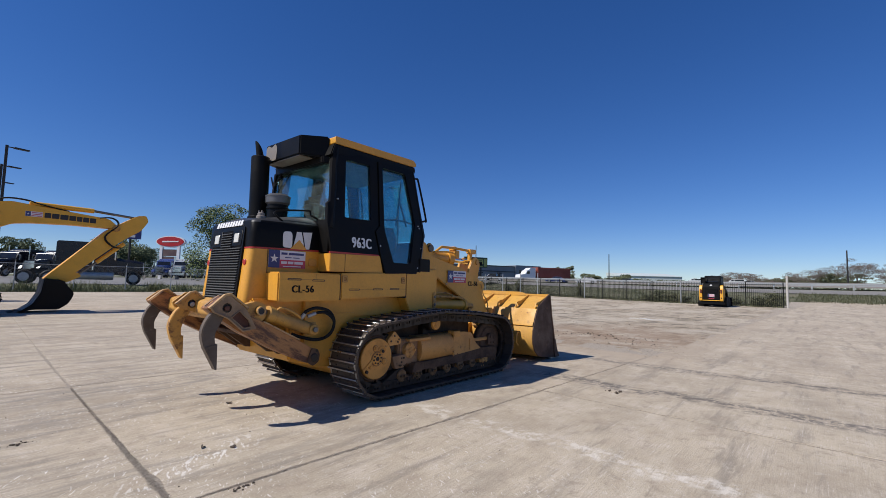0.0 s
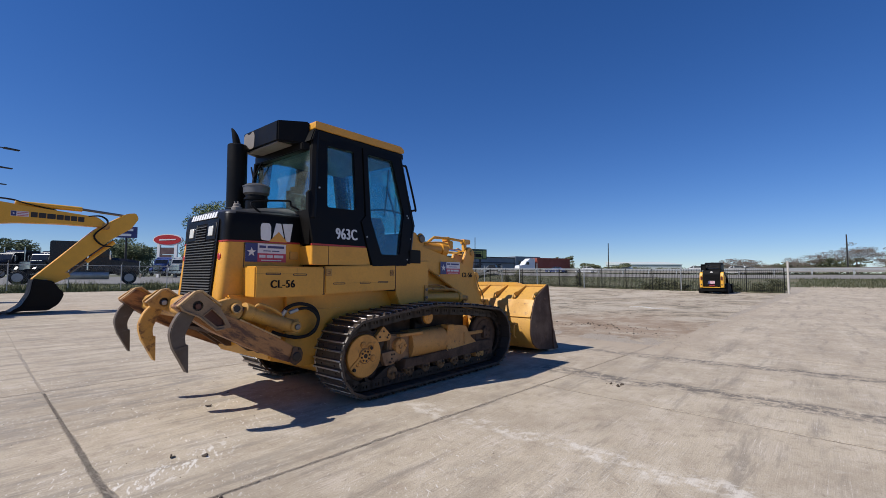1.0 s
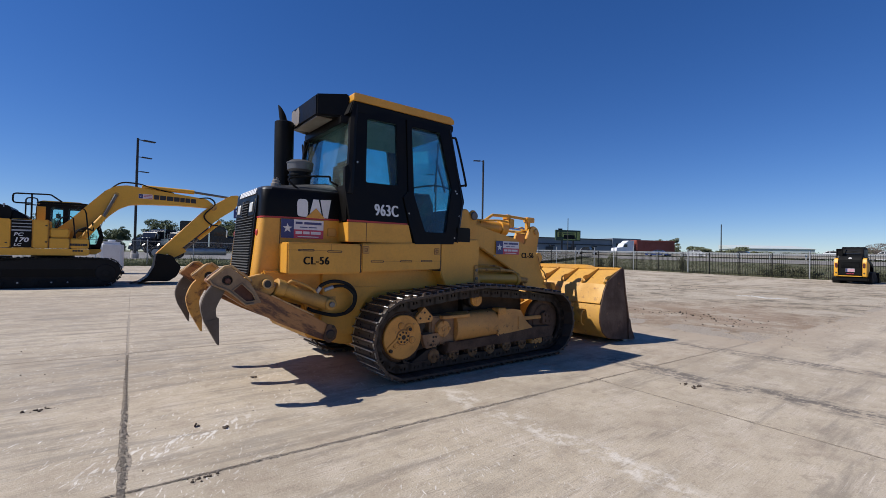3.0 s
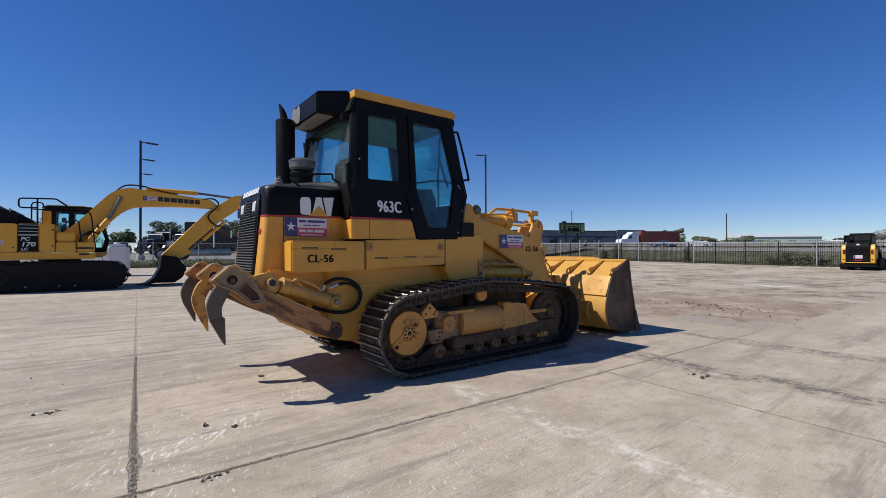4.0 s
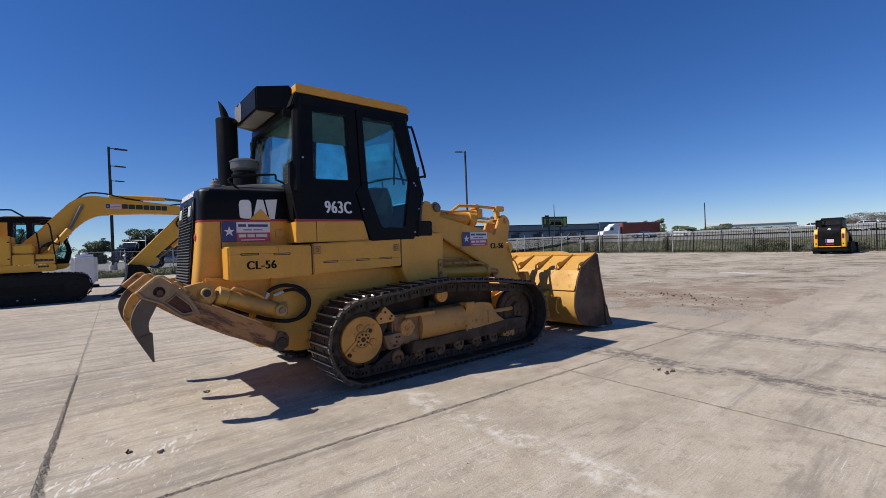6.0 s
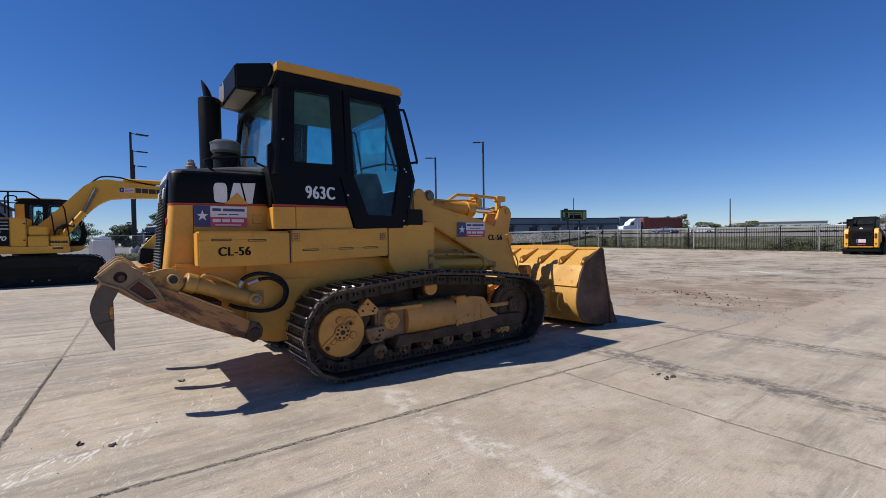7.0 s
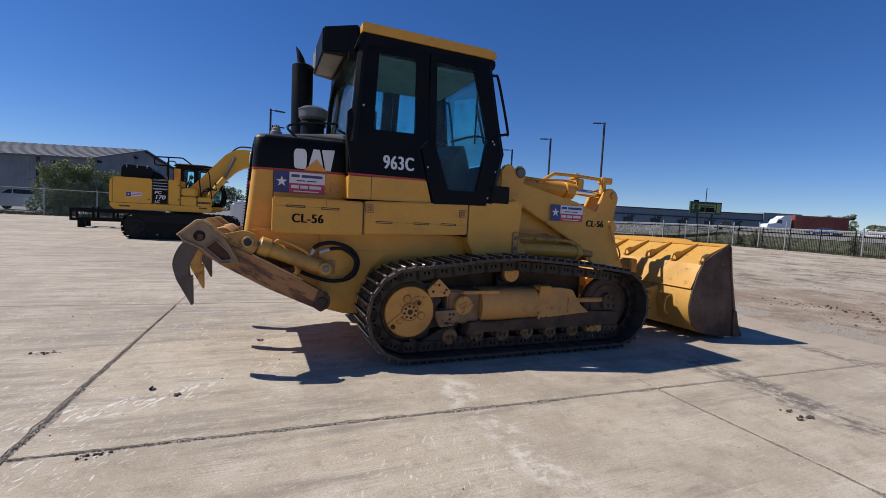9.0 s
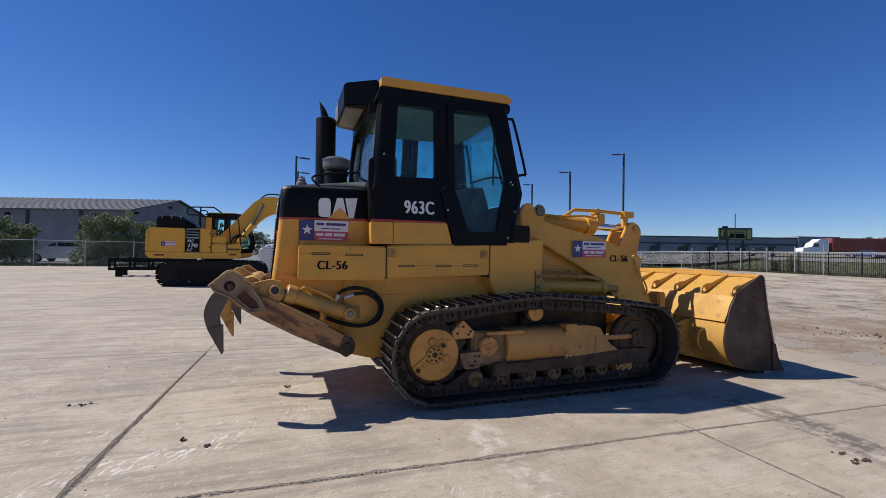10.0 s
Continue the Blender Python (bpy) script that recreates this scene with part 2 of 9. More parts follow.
def concrete():
    m, t, p = start_mat("slab_concrete")
    v = coords(t)
    x, y, _ = sep(t, v)
    o = t.nodes.new("ShaderNodeObjectInfo")
    big = noise_tex(t, v, 0.35, 6, 0.6)
    mid = noise_tex(t, v, 2.2, 8, 0.65)
    fine = noise_tex(t, v, 70, 3, 0.7)
    grit = noise_tex(t, v, 240, 2, 0.6)
    c = mixc(t, ramp(t, big, 0.3, 0.7), (0.510, 0.424, 0.305), (0.357, 0.291, 0.206))
    c = mixc(t, maths(t, "MULTIPLY", ramp(t, mid, 0.45, 0.75), 0.6), c, (0.581, 0.492, 0.390))
    c = mixc(t, maths(t, "MULTIPLY", ramp(t, mid, 0.50, 0.25), 0.65), c, (0.306, 0.236, 0.172))
    c = mixc(t, maths(t, "MULTIPLY", o.outputs["Random"], 0.25), c, (0.377, 0.291, 0.209))
    bands = noise_tex(t, coords(t, (0.45, 1.9, 1.0)), 0.9, 8, 0.68)
    c = mixc(t, maths(t, "MULTIPLY", ramp(t, bands, 0.52, 0.66), 0.55), c, (0.291, 0.241, 0.177))
    c = mixc(t, maths(t, "MULTIPLY", ramp(t, bands, 0.46, 0.32), 0.45), c, (0.592, 0.512, 0.390))
    # broom lines and long smears of dried mud
    broom = noise_tex(t, coords(t, (1.3, 24.0, 1.0)), 2.2, 5, 0.65)
    c = mixc(t, mult(t, ramp(t, broom, 0.50, 0.70), ramp(t, mid, 0.38, 0.62), ramp(t, x, 2.6, -1.0, 0.35, 1.0), 0.5), c, (0.255, 0.202, 0.144))
    c = mixc(t, maths(t, "MULTIPLY", ramp(t, broom, 0.45, 0.28), 0.22), c, (0.612, 0.532, 0.427))
    smear = noise_tex(t, coords(t, (0.35, 2.6, 1.0)), 1.1, 7, 0.7)
    c = mixc(t, maths(t, "MULTIPLY", ramp(t, smear, 0.52, 0.66), 0.68), c, (0.225, 0.187, 0.143))
    # blotches, pale scuffs and thin scratches
    blot = noise_tex(t, v, 6.5, 7, 0.72)
    c = mixc(t, maths(t, "MULTIPLY", ramp(t, blot, 0.52, 0.66), 0.52), c, (0.255, 0.202, 0.148))
    c = mixc(t, maths(t, "MULTIPLY", ramp(t, blot, 0.46, 0.32), 0.35), c, (0.612, 0.542, 0.446))
    thin = noise_tex(t, coords(t, (1.2, 40.0, 1.0)), 1.7, 6, 0.75)
    c = mixc(t, mult(t, ramp(t, thin, 0.57, 0.66), ramp(t, mid, 0.40, 0.56), 0.6), c, (0.714, 0.650, 0.558))
    c = mixc(t, mult(t, ramp(t, thin, 0.40, 0.33), ramp(t, blot, 0.40, 0.56), 0.45), c, (0.204, 0.158, 0.116))
    cross = noise_tex(t, coords(t, (30.0, 1.4, 1.0)), 1.3, 6, 0.75)
    c = mixc(t, mult(t, ramp(t, cross, 0.62, 0.68), ramp(t, big, 0.42, 0.55), 0.35), c, (0.694, 0.630, 0.539))
    spot = noise_tex(t, v, 28, 4, 0.7)
    c = mixc(t, maths(t, "MULTIPLY", ramp(t, spot, 0.63, 0.70), 0.55), c, (0.173, 0.138, 0.107))
    c = mixc(t, maths(t, "MULTIPLY", ramp(t, spot, 0.36, 0.30), 0.55), c, (0.734, 0.680, 0.586))
    # worn aggregate
    c = mixc(t, maths(t, "MULTIPLY", ramp(t, fine, 0.50, 0.72), 0.50), c, (0.194, 0.158, 0.121))
    c = mixc(t, maths(t, "MULTIPLY", ramp(t, fine, 0.44, 0.28), 0.35), c, (0.632, 0.561, 0.456))
    c = mixc(t, maths(t, "MULTIPLY", ramp(t, grit, 0.60, 0.75), 0.35), c, (0.632, 0.571, 0.483))
    # short pale nicks left by steel tracks, thickest in a few lanes along x
    def strokes(turn, length, thick, lo, hi, shift):
        mp = t.nodes.new("ShaderNodeMapping")
        mp.vector_type = "TEXTURE"
        mp.inputs["Rotation"].default_value = (0, 0, radians(turn))
        mp.inputs["Location"].default_value = (shift, shift * 1.7, 0)
        mp.inputs["Scale"].default_value = (length, thick, 1.0)
        t.links.new(v, mp.inputs["Vector"])
        return ramp(t, noise_tex(t, mp.outputs[0], 1.0, 2.0, 0.5), lo, hi)
    lanes = 0.0
    wy = maths(t, "ADD", y, maths(t, "MULTIPLY", noise_tex(t, coords(t, (0.5, 0.2, 1.0)), 1.0, 3), 0.5))
    for at, half in ((-0.75, 0.10), (0.15, 0.06), (1.8, 0.14), (3.9, 0.25)):
        lanes = maths(t, "MAXIMUM", lanes, band(t, wy, at, half, 0.12))
    near = ramp(t, x, 0.3, -0.8)
    nick = maths(t, "MAXIMUM", strokes(72, 0.12, 0.028, 0.66, 0.71, 0.0), strokes(50, 0.15, 0.022, 0.67, 0.72, 3.3))
    c = mixc(t, mult(t, nick, lanes, near, 0.85), c, (0.745, 0.690, 0.604))
    c = mixc(t, mult(t, strokes(35, 0.11, 0.018, 0.66, 0.71, 7.1), ramp(t, y, 3.5, 1.5), ramp(t, x, 0.8, -1.0), 0.55), c, (0.714, 0.660, 0.567))
    c = mixc(t, mult(t, strokes(3, 0.45, 0.016, 0.61, 0.70, 11.7), ramp(t, x, 2.0, -1.0, 0.2, 1.0), 0.4), c, (0.224, 0.177, 0.130))
    cx_, cy_ = maths(t, "SUBTRACT", x, -2.24), maths(t, "SUBTRACT", y, -1.54)
    comb = maths(t, "MAXIMUM", strokes(62, 0.13, 0.045, 0.56, 0.66, 5.0), strokes(75, 0.10, 0.03, 0.58, 0.66, 9.0))
    c = mixc(t, mult(t, comb, band(t, maths(t, "SUBTRACT", cy_, maths(t, "MULTIPLY", cx_, 0.35)), 0.0, 0.08, 0.14), band(t, cx_, 0.0, 0.4, 0.3), 0.72), c, (0.765, 0.719, 0.641))
    # grey tracked dirt in long torn streaks where machines turn
    drag = noise_tex(t, coords(t, (0.55, 3.4, 1.0)), 1.35, 8, 0.72)
    c = mixc(t, mult(t, ramp(t, drag, 0.50, 0.60), ramp(t, x, 0.6, -1.6), ramp(t, y, -2.6, -1.6), 0.55), c, (0.245, 0.212, 0.168))
    # stray nicks over the whole turning area
    stray = maths(t, "MAXIMUM", strokes(58, 0.12, 0.024, 0.655, 0.70, 2.1), strokes(80, 0.10, 0.022, 0.655, 0.70, 8.4))
    c = mixc(t, mult(t, stray, ramp(t, noise_tex(t, coords(t, (0.5, 1.1, 1.0)), 1.0, 4, 0.6), 0.44, 0.56), ramp(t, x, 1.0, -1.2), ramp(t, y, 5.0, 2.5), 0.75), c, (0.73, 0.68, 0.595))
    # grey damp-looking scuffs behind the ripper
    scuff = ramp(t, noise_tex(t, coords(t, (0.9, 4.5, 1.0)), 1.6, 7, 0.72), 0.45, 0.60)
    c = mixc(t, mult(t, scuff, band(t, x, -2.0, 0.9, 0.8), maths(t, "MAXIMUM", band(t, y, 1.55, 0.2, 0.3), band(t, y, 0.65, 0.12, 0.2)), 0.6), c, (0.204, 0.182, 0.154))
    # a pale worn line and two dark tyre trails along y
    wx = maths(t, "ADD", x, maths(t, "MULTIPLY", noise_tex(t, coords(t, (0.3, 1.0, 1.0)), 0.8, 3), 0.5))
    broken = ramp(t, noise_tex(t, v, 7.0, 6, 0.7), 0.44, 0.6)
    c = mixc(t, mult(t, band(t, wx, 0.40, 0.06, 0.14), broken, ramp(t, mid, 0.36, 0.52), ramp(t, y, -1.4, -2.0), 0.75), c, (0.673, 0.611, 0.520))
    trail = maths(t, "MAXIMUM", band(t, wx, 3.22, 0.10, 0.24), band(t, wx, 5.43, 0.09, 0.22))
    nob = mult(t, ramp(t, noise_tex(t, coords(t, (2.2, 1.0, 1.0)), 2.6, 7, 0.75), 0.42, 0.56), ramp(t, noise_tex(t, coords(t, (1.0, 2.0, 1.0)), 8.0, 4, 0.7), 0.34, 0.52))
    c = mixc(t, mult(t, trail, nob, ramp(t, y, -1.2, -2.0), 0.9), c, (0.122, 0.103, 0.084))
    # soil carried over from the gravel lot
    carried = mult(t, ramp(t, maths(t, "ADD", y, maths(t, "MULTIPLY", noise_tex(t, v, 0.9, 6, 0.65), 1.6)), -2.9, -1.7), ramp(t, x, 4.6, 6.6), 0.85)
    side = mult(t, ramp(t, maths(t, "ADD", x, maths(t, "MULTIPLY", noise_tex(t, v, 1.1, 6, 0.65), 1.4)), 5.6, 7.2), ramp(t, y, -2.8, -1.8), 0.85)
    c = mixc(t, maths(t, "MAXIMUM", carried, side), c, (0.377, 0.300, 0.214))
    t.links.new(c, p.inputs["Base Color"])
    p.inputs["Roughness"].default_value = 0.85
    h = maths(t, "ADD", maths(t, "ADD", maths(t, "MULTIPLY", fine, 0.5), maths(t, "MULTIPLY", broom, 0.6)), maths(t, "MULTIPLY", grit, 0.3))
    bumped(t, p, h, 0.7, 0.010)
    return m


def two_tone(name, a, b, scale, c3=None, rough=0.95, bump=0.5, dist=0.03, fine=25.0):
    m, t, p = start_mat(name)
    v = coords(t)
    n1 = noise_tex(t, v, scale, 8, 0.65)
    n2 = noise_tex(t, v, fine, 5, 0.7)
    c = mixc(t, ramp(t, n1, 0.35, 0.68), a, b)
    if c3:
        c = mixc(t, ramp(t, noise_tex(t, v, scale * 0.31, 5), 0.52, 0.62, 0.0, 0.8), c, c3)
    c = mixc(t, maths(t, "MULTIPLY", ramp(t, n2, 0.45, 0.8), 0.5), c, tuple(x * 0.45 for x in a))
    t.links.new(c, p.inputs["Base Color"])
    p.inputs["Roughness"].default_value = rough
    bumped(t, p, n2, bump, dist)
    return m


M_concrete = concrete()
M_joint = two_tone("joint_dirt", (0.46, 0.39, 0.305), (0.29, 0.24, 0.185), 30.0, fine=90.0, bump=1.0, dist=0.02)


def gravel_soil():
    """Pale crushed stone trodden into soil, with darker turned streaks."""
    m = two_tone("gravel_lot", (0.49, 0.405, 0.295), (0.385, 0.31, 0.22), 1.2, (0.43, 0.345, 0.245), bump=0.9, dist=0.05)
    t, p = m.node_tree, m.node_tree.nodes["Principled BSDF"]
    base = p.inputs["Base Color"].links[0].from_socket
    v = coords(t)
    patch = noise_tex(t, v, 0.32, 7, 0.62)
    torn = noise_tex(t, coords(t, (1.0, 0.75, 1.0)), 1.15, 8, 0.75)
    c = mixc(t, maths(t, "MULTIPLY", ramp(t, patch, 0.44, 0.60), 0.55), base, (0.55, 0.475, 0.37))
    # thin dry growth and turned earth in uneven patches
    c = mixc(t, mult(t, ramp(t, torn, 0.47, 0.58), ramp(t, patch, 0.62, 0.45), 0.9), c, (0.165, 0.135, 0.09))
    c = mixc(t, maths(t, "MULTIPLY", ramp(t, noise_tex(t, v, 9, 6, 0.7), 0.52, 0.66), 0.5), c, (0.22, 0.175, 0.13))
    c = mixc(t, maths(t, "MULTIPLY", ramp(t, noise_tex(t, v, 14, 5, 0.7), 0.60, 0.68), 0.4), c, (0.62, 0.56, 0.47))
    # brown soil worked up near the corner of the lot
    x, y, _ = sep(t, v)
    ring = maths(t, "ADD", maths(t, "ABSOLUTE", maths(t, "SUBTRACT", x, 9.6)), maths(t, "ABSOLUTE", maths(t, "ADD", y, 0.2)))
    c = mixc(t, mult(t, ramp(t, maths(t, "ADD", ring, maths(t, "MULTIPLY", patch, 4.0)), 8.5, 4.0), ramp(t, torn, 0.36, 0.56), 0.85), c, (0.30, 0.205, 0.13))
    t.links.new(c, p.inputs["Base Color"])
    return m


M_gravel = gravel_soil()
M_ground = two_tone("dry_grass_ground", (0.12, 0.12, 0.055), (0.085, 0.10, 0.04), 0.8, (0.17, 0.14, 0.08), bump=0.8)
M_grass = two_tone("green_grass_ground", (0.085, 0.09, 0.045), (0.12, 0.112, 0.062), 1.5, (0.16, 0.14, 0.085), bump=0.8)
M_road = two_tone("highway_concrete", (0.225, 0.21, 0.185), (0.18, 0.165, 0.15), 0.6, bump=0.2)
M_stone = two_tone("stones", (0.42, 0.36, 0.29), (0.26, 0.21, 0.16), 9.0)
M_clod = two_tone("dark_soil_clods", (0.09, 0.065, 0.045), (0.05, 0.037, 0.028), 20.0)
M_bush = two_tone("bush_green", (0.17, 0.205, 0.07), (0.105, 0.14, 0.045), 1.5, rough=0.7, bump=0.1)
M_leaf = two_tone("leaf_green", (0.085, 0.125, 0.03), (0.12, 0.145, 0.04), 2.0, rough=0.7, bump=0.1)
M_leaf_grey = two_tone("far_leaf", (0.075, 0.088, 0.04), (0.11, 0.115, 0.055), 1.0, rough=0.8, bump=0.1)
M_leaf_far = two_tone("grove_leaf", (0.075, 0.10, 0.04), (0.115, 0.135, 0.055), 0.8, rough=0.8, bump=0.1)
M_twig = two_tone("bare_twigs", (0.15, 0.12, 0.10), (0.10, 0.08, 0.065), 3.0)
M_bark = two_tone("bark", (0.11, 0.085, 0.065), (0.07, 0.055, 0.04), 8.0)

# ---- mesh helpers ----
def gz(x, y):
    """Height of the yard's surface: level round the loader, rising gently away from it."""
    def soft(v, k):
        return max(0.0, v) ** 2 / (max(0.0, v) + k)
    bank = min(1.0, max(0.0, (x - 46) / 24))
    return 0.006 * soft(min(x, 60) - 6, 4) + 0.012 * soft(min(y, 60) - 4, 3) + 1.5 * bank * bank * (3 - 2 * bank)


def world_of(ob):
    m = ob.matrix_parent_inverse @ ob.matrix_basis if ob.parent else ob.matrix_basis.copy()
    return world_of(ob.parent) @ m if ob.parent else m


def finish(bm, name, material, angle=35):
    bmesh.ops.recalc_face_normals(bm, faces=bm.faces)
    me = bpy.data.meshes.new(name)
    bm.to_mesh(me)
    bm.free()
    if material:
        me.materials.append(material)
    me.shade_smooth()
    me.set_sharp_from_angle(angle=radians(angle))
    return me


def part(name, bm, material, parent, label="", m=None):
    """One mesh under a thing or a part; bm is in world metres (or a mesh to be shared, placed by m)."""
    me = bm if isinstance(bm, bpy.types.Mesh) else finish(bm, name, material)
    ob = new(name, me)
    ob.parent = parent
    ob.matrix_parent_inverse = world_of(parent).inverted()
    if m is not None:
        ob.matrix_basis = m
    return tagged(ob, label=label)


def thing(name, m, label, category, group="", kind=""):
    ob = new(name)
    ob.empty_display_size = 0.2
    ob.matrix_basis = m if isinstance(m, Matrix) else pose(*m)
    return tagged(ob, label=label, category=category, group=group, kind=kind)


def solo(name, bm, material, label, category, kind="", group="", m=None):
    ob = new(name, bm if isinstance(bm, bpy.types.Mesh) else finish(bm, name, material))
    if m is not None:
        ob.matrix_basis = m
    return tagged(ob, label=label, category=category, kind=kind, group=group)


def bevel_new(bm, faces, w, seg=2):
    edges = list({e for f in faces for e in f.edges})
    bmesh.ops.bevel(bm, geom=edges, offset=w, segments=seg, affect="EDGES", clamp_overlap=True)


def hull(bm, bottom, top, bev=0.0, seg=2):
    """A solid between two loops with as many corners each."""
    a = [bm.verts.new(p) for p in bottom]
    b = [bm.verts.new(p) for p in top]
    n = len(a)
    faces = [bm.faces.new(a[::-1]), bm.faces.new(b)]
    for i in range(n):
        faces.append(bm.faces.new((a[i], a[(i + 1) % n], b[(i + 1) % n], b[i])))
    bmesh.ops.recalc_face_normals(bm, faces=faces)
    if bev:
        bevel_new(bm, faces, bev, seg)


def bx(bm, x0, x1, y0, y1, z0, z1, bev=0.0, seg=2):
    hull(bm, [(x0, y0, z0), (x1, y0, z0), (x1, y1, z0), (x0, y1, z0)], [(x0, y0, z1), (x1, y0, z1), (x1, y1, z1), (x0, y1, z1)], bev, seg)


def prism(bm, pts, a0, a1, axis="y", bev=0.0, seg=2):
    f = {"y": lambda u, v, a: (u, a, v), "x": lambda u, v, a: (a, u, v), "z": lambda u, v, a: (u, v, a)}[axis]
    hull(bm, [f(u, v, a0) for u, v in pts], [f(u, v, a1) for u, v in pts], bev, seg)


def basis(d):
    d = Vector(d).normalized()
    s = Vector((0, 0, 1)) if abs(d.z) < 0.9 else Vector((1, 0, 0))
    u = d.cross(s).normalized()
    return u, u.cross(d).normalized()


def cyl(bm, p, q, r, r2=None, n=16, bev=0.0):
    p, q = Vector(p), Vector(q)
    u, w = basis(q - p)
    r2 = r if r2 is None else r2
    ring = [(math.cos(2 * math.pi * i / n), math.sin(2 * math.pi * i / n)) for i in range(n)]
    lo, hi = [p + (u * c + w * s) * r for c, s in ring], [q + (u * c + w * s) * r2 for c, s in ring]
    if not bev:
        hull(bm, lo, hi)
        return
    a, b = [bm.verts.new(x) for x in lo], [bm.verts.new(x) for x in hi]
    d = (q - p).normalized()
    a0 = [bm.verts.new(p + (x - p) * (1 - bev / r)) for x in lo]
    b0 = [bm.verts.new(q + (x - q) * (1 - bev / r2)) for x in hi]
    for v in a:
        v.co += d * bev
    for v in b:
        v.co -= d * bev
    bm.faces.new(a0[::-1]), bm.faces.new(b0)
    for i in range(n):
        j = (i + 1) % n
        bm.faces.new((a[i], a[j], b[j], b[i])), bm.faces.new((a0[i], a0[j], a[j], a[i])), bm.faces.new((b[i], b[j], b0[j], b0[i]))


def loft(bm, rings):
    """A closed skin through rings with as many corners each."""
    vs = [[bm.verts.new(p) for p in ring] for ring in rings]
    n = len(vs[0])
    for a, b in zip(vs, vs[1:]):
        for i in range(n):
            bm.faces.new((a[i], a[(i + 1) % n], b[(i + 1) % n], b[i]))
    bm.faces.new(vs[0][::-1]), bm.faces.new(vs[-1])


def smooth_path(pts, k=6, closed=False):
    pts = [Vector(p) for p in pts]
    n = len(pts)
    out = []
    for i in range(n if closed else n - 1):
        p0, p1, p2, p3 = (pts[j % n] if closed else pts[min(max(j, 0), n - 1)] for j in (i - 1, i, i + 1, i + 2))
        for s in range(k):
            t = s / k
            out.append(0.5 * ((2 * p1) + (p2 - p0) * t + (2 * p0 - 5 * p1 + 4 * p2 - p3) * t * t + (3 * p1 - p0 - 3 * p2 + p3) * t ** 3))
    return out if closed else out + [pts[-1]]


def tube(bm, pts, r, n=8, smooth=0, taper=None):
    pts = smooth_path(pts, smooth) if smooth else [Vector(p) for p in pts]
    rings, u = [], None
    for i, p in enumerate(pts):
        d = (pts[min(i + 1, len(pts) - 1)] - pts[max(i - 1, 0)]).normalized()
        if u is None:
            u = basis(d)[0]
        u = (u - d * u.dot(d)).normalized()
        w = d.cross(u)
        rr = r if taper is None else r + (taper - r) * i / (len(pts) - 1)
        rings.append([bm.verts.new(p + (u * math.cos(2 * math.pi * k / n) + w * math.sin(2 * math.pi * k / n)) * rr) for k in range(n)])
    for a, b in zip(rings, rings[1:]):
        for k in range(n):
            bm.faces.new((a[k], a[(k + 1) % n], b[(k + 1) % n], b[k]))
    bm.faces.new(rings[0][::-1]), bm.faces.new(rings[-1])


def rounded(pts, r, k=4):
    """A polygon with its corners rounded by r."""
    out, n = [], len(pts)
    for i in range(n):
        p0, p1, p2 = (Vector(pts[j % n]) for j in (i - 1, i, i + 1))
        a, b = (p0 - p1), (p2 - p1)
        q = min(r, a.length * 0.45, b.length * 0.45)
        a, b = p1 + a.normalized() * q, p1 + b.normalized() * q
        for s in range(k + 1):
            t = s / k
            v = a * (1 - t) ** 2 + p1 * 2 * t * (1 - t) + b * t * t
            out.append((v.x, v.y))
    return out


def plate(bm, outer, holes, place, thick):
    """A sheet with holes: loops in (u, v), laid by place(u, v), thickened by the vector."""
    edges, new_verts = [], []
    for loop in [outer, *holes]:
        vs = [bm.verts.new(place(u, v)) for u, v in loop]
        new_verts += vs
        edges += [bm.edges.new((vs[i], vs[(i + 1) % len(vs)])) for i in range(len(vs))]
    faces = [g for g in bmesh.ops.triangle_fill(bm, edges=edges, use_beauty=True)["geom"] if isinstance(g, bmesh.types.BMFace)]
    ext = bmesh.ops.extrude_face_region(bm, geom=faces)["geom"]
    bmesh.ops.translate(bm, verts=[g for g in ext if isinstance(g, bmesh.types.BMVert)], vec=thick)


def letters(name, body, size, m, material, parent, depth=0.002, sx=1.0, bold=0.0, fat=0.0, slant=0.0):
    """Writing as a mesh, in the local xy plane of m, centred; fat thickens the strokes sideways."""
    cu = bpy.data.curves.new(name, "FONT")
    cu.body, cu.size, cu.extrude, cu.offset = body, size, depth, bold
    cu.align_x, cu.align_y = "CENTER", "CENTER"
    cu.space_character = 1.12 if fat else 1.0
    ob = bpy.data.objects.new(name, cu)
    scene.collection.objects.link(ob)
    me = bpy.data.meshes.new_from_object(ob.evaluated_get(bpy.context.evaluated_depsgraph_get()))
    bpy.data.objects.remove(ob)
    bpy.data.curves.remove(cu)
    me.transform(Matrix(((sx, slant, 0, 0), (0, 1, 0, 0), (0, 0, 1, 0), (0, 0, 0, 1))))
    if fat:
        bm = bmesh.new()
        for k in (-1, 0, 1):
            shifted = me.copy()
            shifted.transform(Matrix.Translation((k * fat, 0, k * 0.0004)))
            bm.from_mesh(shifted)
            bpy.data.meshes.remove(shifted)
        bm.to_mesh(me)
        bm.free()
    me.materials.clear()
    me.materials.append(material)
    return part(name, me, material, parent, m=m)


def facing(x, y, z, out, up=(0, 0, 1)):
    """A pose at that place whose local z points along out and whose local y is upwards."""
    w = Vector(out).normalized()
    u = Vector(up).cross(w).normalized()
    v = w.cross(u)
    m = Matrix((u, v, w)).transposed().to_4x4()
    m.translation = (x, y, z)
    return m

